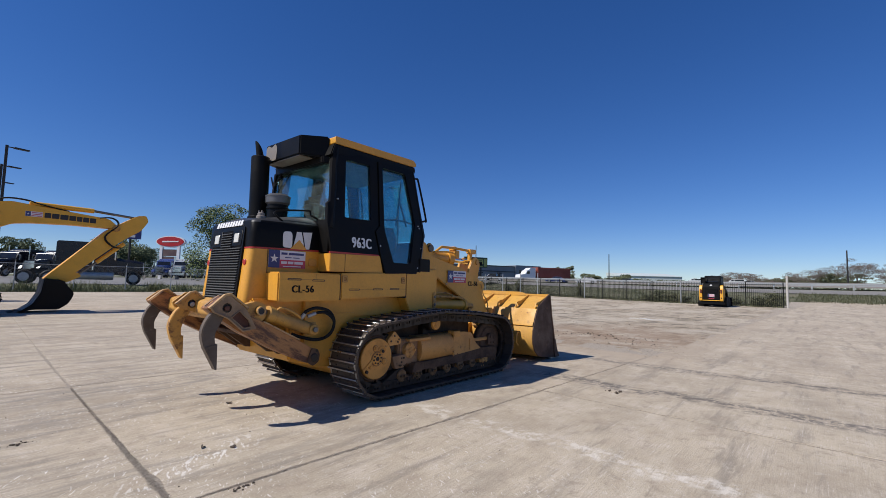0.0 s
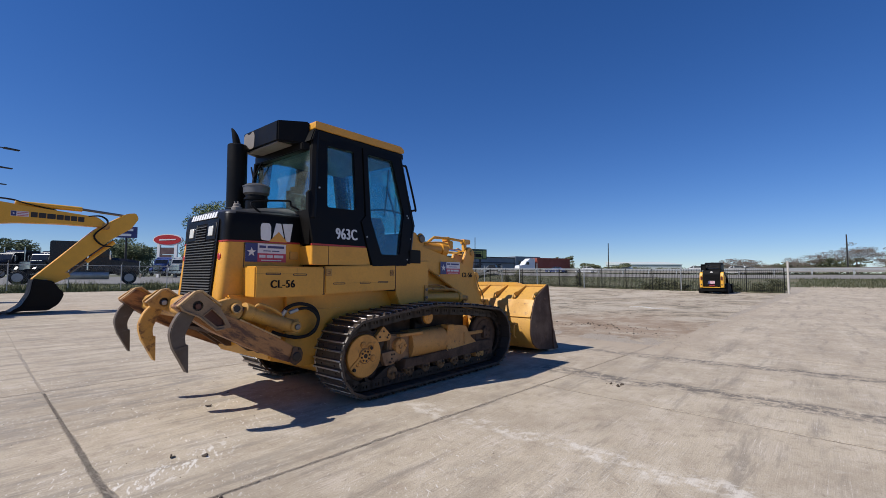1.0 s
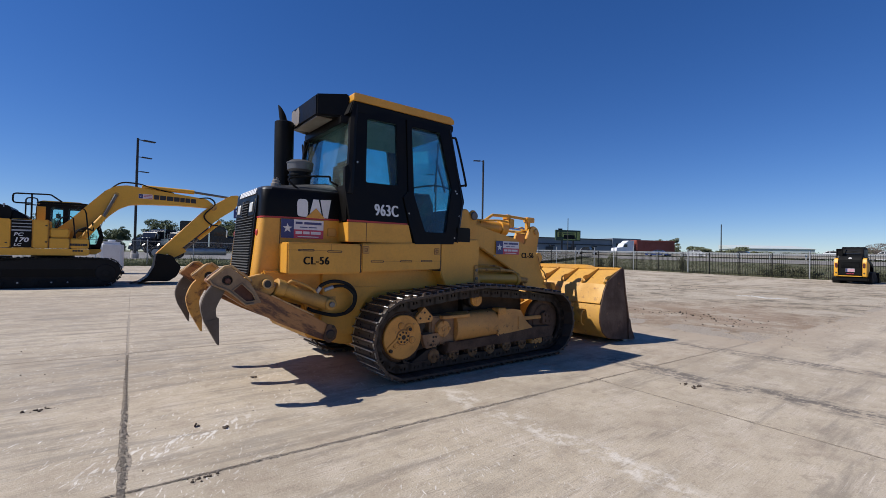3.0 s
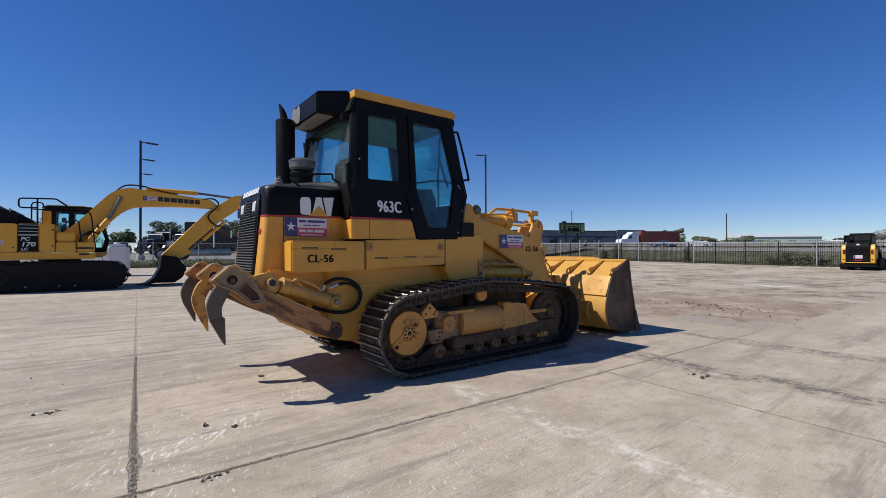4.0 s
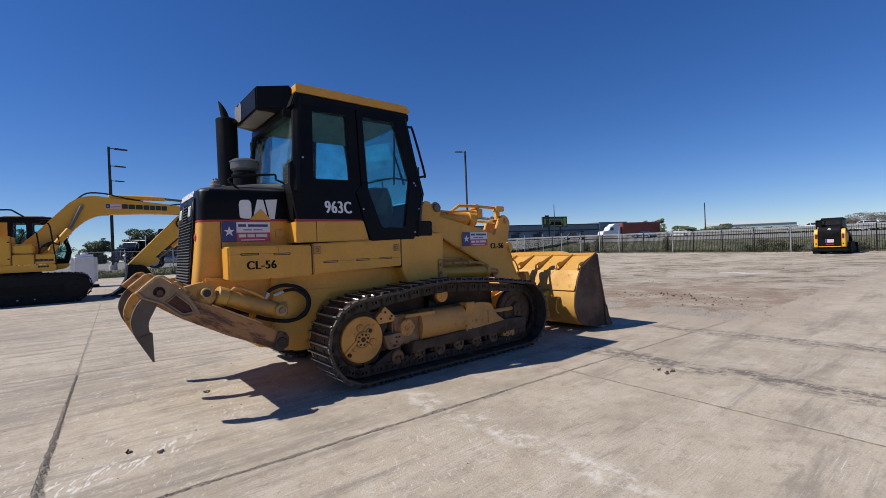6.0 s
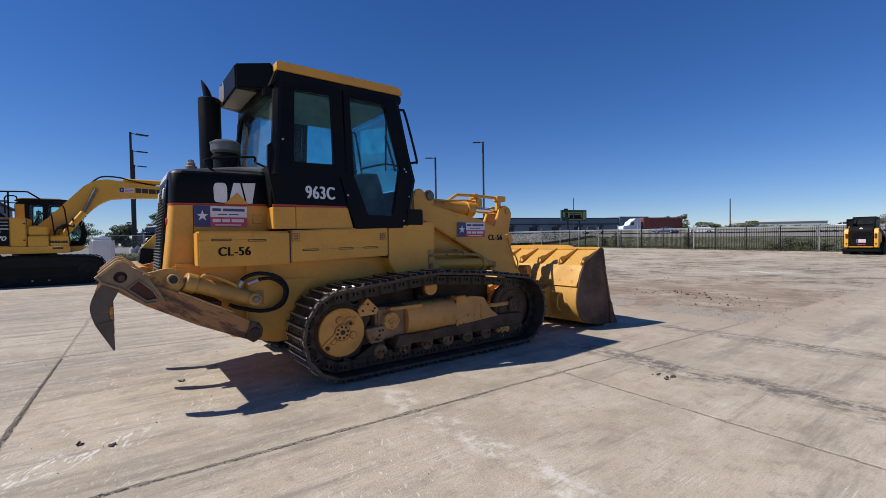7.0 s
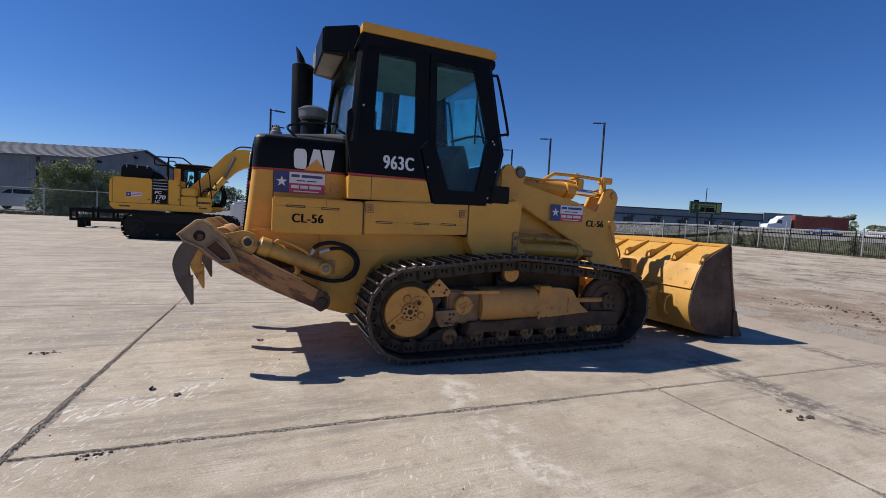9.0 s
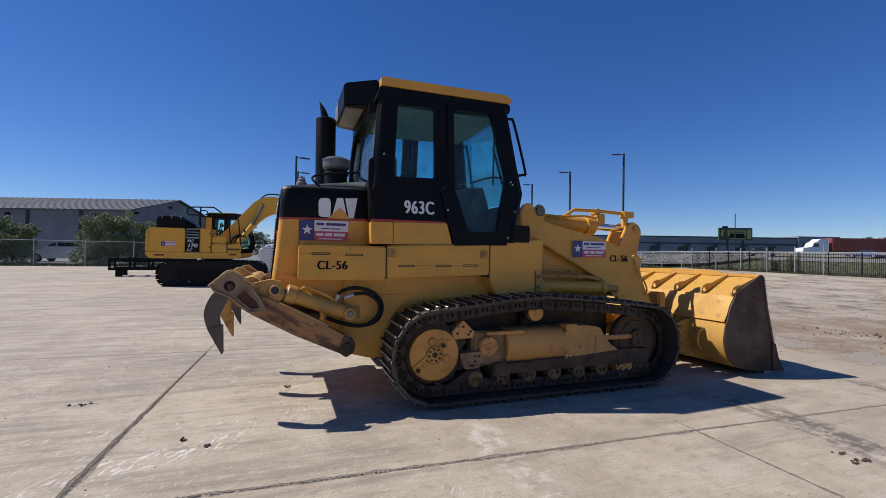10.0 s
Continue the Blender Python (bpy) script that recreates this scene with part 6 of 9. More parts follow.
    cyl(bm, (-1.945, y - 0.05, 0.765), (-1.945, y + 0.05, 0.765), 0.014, n=8)
    part("tooth", bm, tip, sh, "pointed ripper tooth")


shank(-0.90, M_shank, M_shank, M_scraped, M_rust, True)
shank(-0.04, M_yellow_worn, M_yellow_worn, M_yellow_worn, M_galv)
shank(0.82, M_shank, M_shank, M_yellow_worn, M_rust)

# ---- excavator behind the loader ----
EZ = gz(-4, 16)
EC = 16.05
excavator = thing("excavator", (-4, EC, EZ), "yellow crawler excavator with its bucket set down on concrete", "excavator")


def efar(y):
    return 2 * EC - y


for side in (14.95, efar(14.95)):
    out = -1 if side < EC else 1
    bm = bmesh.new()
    prism(bm, [(-5.62, 0.0), (-2.66, 0.0), (-2.28, 0.2), (-2.12, 0.5), (-2.2, 0.8), (-2.5, 0.95), (-4.1, 0.98), (-5.6, 0.9), (-5.92, 0.78), (-6.0, 0.48), (-5.92, 0.18)], side - 0.27, side + 0.27, bev=0.03)
    for v in bm.verts:
        v.co.z += EZ
    tr = part("track", bm, M_rubber, excavator, "black dirty crawler track")
    pts = smooth_path([(x, 0, EZ + z) for x, z in ((-5.62, 0), (-4.1, 0), (-2.66, 0), (-2.26, 0.2), (-2.1, 0.5), (-2.22, 0.83), (-2.55, 0.96), (-4.1, 0.99), (-5.6, 0.92), (-5.95, 0.8), (-6.03, 0.48), (-5.95, 0.16))], 4, True)
    places, step = along(pts, 46)
    bm = bmesh.new()
    bx(bm, -0.085, 0.085, -0.31, 0.31, -0.015, 0.01)
    bx(bm, 0.04, 0.06, -0.31, 0.31, 0.0, 0.035)
    shoe2 = finish(bm, "track_shoe", M_rubber)
    for p, d in places:
        nrm = Vector((-d.z, 0, d.x)) * -1
        m = Matrix((d, Vector((0, 1, 0)), nrm)).transposed().to_4x4()
        m.translation = (p.x, side, p.z)
        part("track_shoe", shoe2, None, tr, m=m)
    bm = bmesh.new()
    bx(bm, -5.3, -2.75, *sorted((side, side + out * 0.285)), EZ + 0.32, EZ + 0.66, 0.04)
    part("track_frame", bm, M_black, tr, "black side frame of the track")
    for i in range(7):
        x = -5.3 + i * 0.42
        bm = bmesh.new()
        cyl(bm, (x, side, EZ + 0.17), (x, side + out * 0.31, EZ + 0.17), 0.1, n=14, bev=0.01)
        rl = part("track_roller", bm, M_rubber, tr)
        if i not in (1, 3, 4):
            continue
        bm = bmesh.new()
        cyl(bm, (x, side + out * 0.305, EZ + 0.17), (x, side + out * 0.325, EZ + 0.17), 0.028, n=8, bev=0.005)
        part("cap", bm, M_galv, rl, "bright worn roller cap")
    for x in (-5.56, -2.58):
        bm = bmesh.new()
        cyl(bm, (x, side, EZ + 0.47), (x, side + out * 0.3, EZ + 0.47), 0.31, n=24, bev=0.02)
        cyl(bm, (x, side, EZ + 0.47), (x, side + out * 0.33, EZ + 0.47), 0.12, n=16, bev=0.01)
        part("idler", bm, M_rubber, tr)
bm = bmesh.new()
cyl(bm, (-4.1, EC, EZ + 0.45), (-4.1, EC, EZ + 1.15), 0.6, n=28)
bx(bm, -5.2, -3.0, 15.2, efar(15.2), EZ + 0.35, EZ + 0.75, 0.04)
part("swing_bearing", bm, M_black, excavator)
# upper body
bm = bmesh.new()
prism(bm, rounded([(-6.43, 1.32), (-6.3, 1.19), (-3.12, 1.2), (-3.06, 1.26), (-3.06, 1.43), (-6.43, 1.43)], 0.06), 14.80, efar(14.82), bev=0.03)
prism(bm, rounded([(-3.06, 1.24), (-2.9, 1.24), (-2.72, 1.36), (-2.72, 1.44), (-3.06, 1.44)], 0.04), 15.3, efar(14.9), bev=0.03)
part("deck", bm, M_kom, excavator, "yellow revolving deck")
bm = bmesh.new()
prism(bm, rounded([(-6.45, 1.445), (-5.1, 1.445), (-5.1, 2.39), (-6.28, 2.39), (-6.43, 2.28)], 0.07), 14.80, efar(14.80), bev=0.05)
cw = part("counterweight", bm, M_kom, excavator, "yellow rounded counterweight")
bm = bmesh.new()
bx(bm, -5.095, -4.58, 14.83, efar(14.82), 1.44, 2.40, 0.02)
bx(bm, -4.58, -4.16, 14.815, 16.2, 1.44, 2.40, 0.03)
side_e = part("side_panel", bm, M_kom, excavator, "yellow engine side doors")
bm = bmesh.new()
bx(bm, -4.145, -3.62, 14.815, 15.6, 1.80, 2.13, 0.045, 3)
bx(bm, -4.145, -3.605, 14.815, 15.6, 1.44, 1.79, 0.02)
bx(bm, -3.595, -3.08, 14.815, 15.6, 1.44, 1.80, 0.035, 3)
part("tool_box", bm, M_kom, excavator, "stepped yellow side boxes in front of the engine")
bm = bmesh.new()
prism(bm, rounded([(-6.14, 2.39), (-5.12, 2.39), (-5.1, 2.7), (-5.18, 2.84), (-6.0, 2.88), (-6.11, 2.78)], 0.09), 15.0, efar(15.2), bev=0.07, seg=3)
hull(bm, [(-5.1, 15.0, 2.39), (-4.66, 15.0, 2.41), (-4.66, 16.6, 2.41), (-5.1, 16.6, 2.39)], [(-5.1, 15.05, 2.72), (-4.85, 15.05, 2.6), (-4.85, 16.6, 2.6), (-5.1, 16.6, 2.72)], 0.03)
ecover = part("engine_cover", bm, M_black, excavator, "black engine cover")
for x in (-5.95, -5.62, -5.3):
    bm = bmesh.new()
    bx(bm, x - 0.025, x + 0.025, 14.99, 15.12, 2.76, 2.90, 0.012)
    part("latch", bm, M_galv, ecover)
bm = bmesh.new()
bx(bm, -5.085, -4.585, 14.808, 14.83, 1.46, 2.385, 0.004)
plate_e = part("model_plate", bm, M_black, side_e, "black model panel with white stripes")
for z, h in ((2.35, 0.022), (2.245, 0.028), (2.135, 0.034), (2.02, 0.05)):
    bm = bmesh.new()
    bx(bm, -5.075, -4.595, 14.800, 14.809, z - h / 2, z + h / 2)
    part("stripe", bm, M_galv, plate_e)
letters("model_number", "PC", 0.15, facing(-4.90, 14.802, 1.88, (0, -1, 0)), M_white, plate_e, slant=0.22, sx=1.25, bold=0.004)
letters("model_number", "170", 0.2, facing(-4.83, 14.802, 1.70, (0, -1, 0)), M_white, plate_e, slant=0.22, sx=1.2, bold=0.006)
letters("model_number", "LC", 0.12, facing(-4.92, 14.802, 1.54, (0, -1, 0)), M_white, plate_e, slant=0.22, sx=1.25, bold=0.003)


def small_sign(x0, x1, z0, z1, y, parent, words):
    """A printed sticker: blue field with a pale star mark, pale ground with red stripes."""
    b = bmesh.new()
    bx(b, x0, x1, y - 0.004, y, z0, z1)
    sg = part("dealer_sticker", b, M_sign_white, parent, words)
    xm = x0 + (x1 - x0) * 0.31
    b = bmesh.new()
    bx(b, x0 + 0.006, xm, y - 0.007, y - 0.003, z0 + 0.006, z1 - 0.006)
    part("field", b, M_sign_blue, sg)
    b = bmesh.new()
    c = Vector(((x0 + xm) / 2, y - 0.009, (z0 + z1) / 2))
    ring = []
    for i in range(10):
        r = (z1 - z0) * (0.2 if i % 2 == 0 else 0.08)
        ring.append(b.verts.new((c.x + r * math.sin(i * math.pi / 5), c.y, c.z + r * math.cos(i * math.pi / 5))))
    b.faces.new(ring)
    part("star", b, M_sign_white, sg)
    h = (z1 - z0) / 6
    for i in range(3):
        b = bmesh.new()
        bx(b, xm + 0.02, x1 - 0.012, y - 0.007, y - 0.003, z0 + h * (0.6 + 1.9 * i), z0 + h * (1.3 + 1.9 * i))
        part("stripe", b, M_sign_red, sg)


def word_bars(x0, x1, z0, z1, y, count, parent, slope=0.0):
    """Maker's lettering as plain blocks, wide and narrow by turns."""
    widths = [(1.0, 1.15, 1.3, 1.1, 0.9, 1.0, 1.05)[i % 7] for i in range(count)]
    unit = (x1 - x0) / (sum(widths) + 0.13 * (count - 1))
    x = x0
    for w in widths:
        b = bmesh.new()
        prism(b, rounded([(x, z0 + slope * (x - x0)), (x + w * unit, z0 + slope * (x - x0)), (x + w * unit, z1 + slope * (x - x0)), (x, z1 + slope * (x - x0))], (z1 - z0) * 0.1), y - 0.005, y)
        part("lettering_bar", b, M_seat, parent)
        x += (w + 0.13) * unit


small_sign(-5.92, -5.42, 1.67, 1.85, 14.798, cw, "small printed dealer sticker")
word_bars(-3.60, -3.12, 1.54, 1.62, 14.814, 7, side_e)
word_bars(-3.52, -3.24, 1.335, 1.395, 14.799, 4, side_e)
word_bars(-6.13, -5.80, 1.29, 1.345, 14.799, 5, side_e)
for x0, x1, z0, z1 in ((-6.35, -6.34, 1.46, 2.33), (-4.158, -4.147, 1.45, 2.39), (-3.605, -3.595, 1.45, 1.79), (-4.14, -3.61, 1.79, 1.80)):
    bm = bmesh.new()
    bx(bm, x0, x1, 14.792 if x0 < -6 else 14.812, 14.85, z0, z1)
    part("panel_seam", bm, M_seat, side_e)
for x, z in ((-4.22, 2.2), (-4.22, 1.65), (-5.2, 1.6)):
    bm = bmesh.new()
    bx(bm, x - 0.03, x + 0.03, 14.794, 14.83, z - 0.02, z + 0.02, 0.006)
    part("latch", bm, M_seat, side_e)
# cab on the far side of the boom
bm = bmesh.new()
shape = [(-4.62, 1.44), (-2.76, 1.44), (-2.66, 1.9), (-2.78, 2.4), (-3.12, 2.98), (-3.25, 3.06), (-4.5, 3.06), (-4.62, 2.94)]
panes = [rounded([(-4.24, 2.1), (-3.88, 2.1), (-3.88, 2.93), (-4.22, 2.93)], 0.05), rounded([(-3.72, 1.62), (-2.88, 1.62), (-2.8, 1.95), (-2.92, 2.36), (-3.25, 2.92), (-3.72, 2.93)], 0.05)]
for y in (16.25, 17.2):
    plate(bm, shape, panes, lambda u, v: (u, y, v), (0, 0.05, 0))
bx(bm, -4.55, -2.76, 16.25, 17.25, 1.44, 1.5)
ecab = part("cab", bm, M_black, excavator, "black-framed excavator cab")
bm = bmesh.new()
prism(bm, rounded([(-4.62, 3.05), (-3.2, 3.07), (-3.12, 3.11), (-3.22, 3.15), (-4.5, 3.13), (-4.6, 3.09)], 0.02), 16.2, 17.3, bev=0.02)
eroof = part("cab_roof", bm, M_black, ecab, "dark cab roof")
bm = bmesh.new()
prism(bm, rounded([(-4.56, 3.125), (-3.3, 3.145), (-3.4, 3.18), (-4.44, 3.17)], 0.015), 16.24, 17.26, bev=0.01)
part("roof_lid", bm, M_kom, eroof, "yellow lid on the cab roof")
bm = bmesh.new()
bx(bm, -4.63, -4.54, 16.3, 17.2, 1.46, 2.96, 0.02)
bx(bm, -4.60, -4.36, 16.235, 16.25, 1.46, 2.95, 0.003)
part("cab_rear", bm, M_kom, ecab, "yellow rear quarter of the cab")
for outline in panes:
    bm = bmesh.new()
    plate(bm, outline, [], lambda u, v: (u, 16.27, v), (0, 0.008, 0))
    part("pane", bm, M_glass, ecab, "tinted cab window").visible_shadow = False
bm = bmesh.new()
bx(bm, -4.05, -3.55, 16.5, 17.0, 1.5, 1.9, 0.06)
bx(bm, -4.12, -3.96, 16.52, 16.98, 1.85, 2.5, 0.06)
bx(bm, -4.10, -3.97, 16.62, 16.88, 2.52, 2.80, 0.06)
part("seat", bm, M_seat, ecab, "black seat with a headrest")
# tubular rails
bm = bmesh.new()
tube(bm, [(-4.66, 15.4, 2.98), (-5.04, 15.4, 2.97), (-5.11, 15.4, 2.99), (-5.135, 15.4, 3.05), (-5.135, 15.4, 3.2), (-5.115, 15.4, 3.265), (-5.05, 15.4, 3.29), (-4.24, 15.4, 3.32), (-4.16, 15.4, 3.31), (-3.87, 15.4, 3.09)], 0.026, 8)
tube(bm, [(-4.66, 15.4, 2.40), (-4.66, 15.4, 3.30)], 0.026, 8)
part("guard_rail", bm, M_black, excavator, "black tubular guard rail with rounded corners")
bm = bmesh.new()
tube(bm, [(-4.98, 17.1, 2.40), (-4.98, 17.1, 3.22), (-4.94, 17.1, 3.29), (-4.87, 17.1, 3.31), (-4.74, 17.1, 3.31), (-4.67, 17.1, 3.28), (-4.65, 17.1, 3.2), (-4.65, 17.1, 2.9)], 0.024, 8)
tube(bm, [(-4.98, 17.1, 3.05), (-4.65, 17.1, 3.05)], 0.02, 8)
part("guard_rail", bm, M_black, excavator, "black tubular guard rail with rounded corners")
bm = bmesh.new()
tube(bm, [(-3.44, 14.9, 2.80), (-3.4, 14.9, 2.88), (-3.32, 14.9, 2.89), (-3.22, 14.9, 2.82), (-3.18, 14.9, 2.7), (-3.05, 14.9, 1.42)], 0.022, 8)
part("handrail", bm, M_black, excavator)
bm = bmesh.new()
tube(bm, [(-4.0, 14.9, 2.11), (-3.86, 14.9, 2.48), (-3.79, 14.9, 2.55), (-3.6, 14.9, 2.56), (-3.53, 14.9, 2.5), (-3.46, 14.9, 1.78)], 0.022, 8)
part("handrail", bm, M_black, excavator)
bm = bmesh.new()
cyl(bm, (-2.68, 16.1, 2.6), (-2.64, 16.1, 2.6), 0.1, n=16, bev=0.01)
tube(bm, [(-2.80, 16.24, 2.2), (-2.72, 16.16, 2.45), (-2.68, 16.1, 2.6)], 0.014, 6)
part("mirror", bm, M_galv, excavator, "small round mirror on a stalk")
bm = bmesh.new()
for i in range(5):
    dy = i * 0.06
    tube(bm, [(-3.55, 15.45 + dy, 1.75), (-3.45, 15.45 + dy, 2.05 + 0.03 * (i % 3)), (-3.2, 15.5 + dy, 2.22 - 0.04 * i), (-2.98, 15.55 + dy, 2.12), (-3.02, 15.6 + dy, 2.45)], 0.024, 8, 3)
part("hose", bm, M_rubber, excavator, "black hoses at the boom foot")
# boom, stick and bucket
bm = bmesh.new()
prism(bm, rounded([(-4.02, 1.85), (-3.6, 1.55), (-2.9, 2.27), (-2.45, 2.8), (-2.2, 3.03), (-1.88, 3.2), (-1.4, 3.26), (-0.3, 3.31), (0.95, 3.30), (1.08, 3.42), (0.8, 3.66), (-1.2, 3.86), (-1.97, 3.95), (-2.33, 3.88), (-2.65, 3.68), (-3.15, 3.1), (-3.62, 2.54), (-4.02, 2.15)], 0.1), EC - 0.24, EC + 0.24, bev=0.02)
boom = part("boom", bm, M_kom, excavator, "yellow bent boom")
word_bars(-1.10, 0.39, 3.475, 3.655, EC - 0.24, 7, boom, slope=-0.03)
small_sign(-1.61, -1.15, 3.475, 3.655, EC - 0.24, boom, "small printed dealer sticker")
bm = bmesh.new()
prism(bm, rounded([(-1.0, 1.28), (-0.35, 1.28), (1.25, 2.82), (1.9, 3.3), (2.15, 3.72), (2.05, 3.95), (1.75, 3.9), (0.75, 3.2)], 0.08), EC - 0.2, EC + 0.2, bev=0.02)
stick = part("stick", bm, M_kom, excavator, "yellow stick angled down to the bucket")
for x, z, half, r in ((1.05, 3.32, 0.27, 0.13), (-2.32, 3.54, 0.26, 0.09)):
    bm = bmesh.new()
    cyl(bm, (x, EC - half, z), (x, EC + half, z), r, n=20, bev=0.01)
    part("pin", bm, M_yellow_worn, boom)
for a, b, c, r, nm, par in (((-1.5, EC, 3.95), (0.35, EC, 3.93), (1.95, EC, 3.80), 0.09, "stick_cylinder", boom), ((-3.42, EC - 0.42, 1.62), (-2.69, EC - 0.37, 2.67), (-2.32, EC - 0.3, 3.53), 0.11, "boom_cylinder", boom), ((1.4, EC, 2.75), (0.55, EC, 1.95), (-0.05, EC, 1.42), 0.075, "bucket_cylinder", stick)):
    bm = bmesh.new()
    cyl(bm, a, b, r, n=16, bev=0.01)
    cy = part(nm, bm, M_kom, par, "yellow hydraulic cylinder")
    bm = bmesh.new()
    cyl(bm, b, c, r * 0.55, n=12)
    part("rod", bm, M_steel, cy)
bm = bmesh.new()
for dy in (-0.1, 0.02):
    tube(bm, [(-2.48, EC + dy, 3.78), (-2.15, EC + dy, 4.05), (-1.6, EC + dy, 4.06), (-1.2, EC + dy, 3.95), (-0.4, EC + dy, 3.8)], 0.022, 8, 4)
    tube(bm, [(0.5, EC - 0.2 + dy, 3.66), (0.9, EC - 0.22 + dy, 3.7), (1.1, EC - 0.24 + dy, 3.45), (0.7, EC - 0.24 + dy, 2.95), (0.95, EC - 0.24 + dy, 2.6), (1.25, EC - 0.22 + dy, 2.55)], 0.022, 8, 4)
part("hose", bm, M_rubber, boom, "black hydraulic hoses")
bm = bmesh.new()
prism(bm, [(-0.98, 1.32), (-0.45, 1.24), (-0.30, 1.0), (-0.13, 0.8), (-0.17, 0.62), (-0.28, 0.4), (-0.55, 0.2), (-1.2, 0.1 + EZ), (-1.6, EZ + 0.02), (-1.25, 0.4), (-1.05, 0.8)], EC - 0.55, EC + 0.55, bev=0.03)
bk = part("bucket", bm, M_black, excavator, "dark steel digging bucket on the ground")
for i in range(5):
    bm = bmesh.new()
    y = EC - 0.5 + i * 0.25
    hull(bm, [(-1.85, y - 0.03, EZ), (-1.8, y - 0.03, EZ), (-1.8, y + 0.03, EZ), (-1.85, y + 0.03, EZ)], [(-1.55, y - 0.05, EZ + 0.08), (-1.4, y - 0.05, EZ + 0.1), (-1.4, y + 0.05, EZ + 0.1), (-1.55, y + 0.05, EZ + 0.08)])
    part("tooth", bm, M_track, bk)
bm = bmesh.new()
prism(bm, rounded([(-0.55, 1.25), (-0.35, 1.15), (0.1, 1.4), (0.0, 1.55), (-0.35, 1.5)], 0.05), EC - 0.16, EC + 0.16, bev=0.01)
part("bucket_link", bm, M_kom, stick)

# ---- surroundings: strips of ground ----
def fence_x(y):
    """The line of the iron fence on the highway side."""
    return 38.9 + 0.11 * (y + 3.2)


def lot_z(x, y):
    """Ground behind the chain-link fence, which climbs a low grass bank to the truck lot."""
    up = min(1.0, max(0.0, (y - 34.4) / 2.8)) * min(1.0, max(0.0, (x + 10.5) / 3.5))
    return gz(x, y) + 0.36 * up * up * (3 - 2 * up)


def strip(name, pts, dz, material, label, category, nx=40, level=gz):
    """A strip of ground between two lines of (x, y), laid on the yard's height."""
    bm = bmesh.new()
    (a0, a1), (b0, b1) = pts
    rows = []
    for k in range(7):
        s = k / 6
        p0, p1 = Vector(a0).lerp(Vector(b0), s), Vector(a1).lerp(Vector(b1), s)
        rows.append([bm.verts.new((*p0.lerp(p1, i / nx), 0)) for i in range(nx + 1)])
        for v in rows[-1]:
            v.co.z = level(v.co.x, v.co.y) + dz
    for r, q in zip(rows, rows[1:]):
        for i in range(nx):
            bm.faces.new((r[i], r[i + 1], q[i + 1], q[i]))
    return solo(name, bm, material, label, category, "structure")


M_bank = two_tone("bank_grass", (0.12, 0.135, 0.06), (0.17, 0.165, 0.085), 1.2, (0.24, 0.205, 0.13), bump=0.8)
M_asphalt = two_tone("pale_asphalt", (0.22, 0.21, 0.195), (0.17, 0.16, 0.15), 0.7, bump=0.3)
strip("road_1", (((60, -260), (60, 400)), ((65.5, -260), (65.5, 400))), -0.02, M_road, "pale frontage road beyond the fence", "road", 120)
strip("road_2", (((74, -300), (74, 500)), ((98, -300), (126, 500))), 0.02, M_road, "pale concrete highway on a low bank", "road", 120)
strip("grass_verge", (((42, -200), (42, 300)), ((59.7, -200), (59.7, 300))), -0.05, M_grass, "rough grass verge between fence and road", "grass", 120)
strip("grass_bank", (((-12, 34.2), (36, 34.2)), ((-12, 37.6), (36, 37.6))), 0.005, M_bank, "low rough grass bank along the truck lot", "grass", 60, lot_z)
strip("truck_lot", (((-60, 37.6), (62, 37.6)), ((-60, 118), (62, 118))), -0.01, M_asphalt, "pale paved truck lot behind the fence", "ground", 60, lot_z)
strip("driveway", (((40.5, -16), (40.5, -4.2)), ((50.5, -18), (50.5, -3.9))), -0.03, M_road, "pale concrete driveway beside the fence end", "driveway", 20)


# ---- plants ----
def blades(name, area, count, h, material, label, seed, clump=1):
    rnd = random.Random(seed)
    verts, faces = [], []
    for _ in range(count):
        x, y = area(rnd)
        z = lot_z(x, y) - 0.06
        for _ in range(clump):
            a, hh = rnd.uniform(0, 6.28), h * rnd.uniform(0.4, 1.2)
            px, py = x + rnd.gauss(0, 0.12), y + rnd.gauss(0, 0.12)
            w, lean = 0.012 + 0.02 * rnd.random(), rnd.uniform(0.1, 0.6) * hh
            k = len(verts)
            verts += [(px - w * math.sin(a), py + w * math.cos(a), z), (px + w * math.sin(a), py - w * math.cos(a), z), (px + lean * math.cos(a), py + lean * math.sin(a), z + hh)]
            faces.append((k, k + 1, k + 2))
    me = bpy.data.meshes.new(name)
    me.from_pydata(verts, [], faces)
    me.materials.append(material)
    return tagged(new(name, me), label=label, category="grass", kind="stuff")


M_blade = two_tone("grass_blades", (0.068, 0.078, 0.034), (0.105, 0.10, 0.052), 1.5, rough=0.8, bump=0.0)
M_weed = two_tone("dry_weeds", (0.095, 0.092, 0.045), (0.06, 0.07, 0.03), 2.0, rough=0.8, bump=0.0)
M_lush = two_tone("bank_blades", (0.11, 0.135, 0.05), (0.175, 0.17, 0.08), 1.2, rough=0.8, bump=0.0)
blades("grass", lambda r: (r.uniform(-10, 22), r.triangular(33.1, 37.4, 33.4)), 10000, 0.22, M_lush, "rough green grass on the bank by the chain-link fence", 11, 3)
blades("weeds", lambda r: (r.choice((-6.5, -2.4, 0.4, 3.1, 4.3, 7.7, 8.2, 9.9, 13.5)) + r.gauss(0, 0.22), 34.0 + r.gauss(0, 0.2)), 260, 0.85, M_lush, "tall weeds at the foot of the chain-link fence", 12, 4)
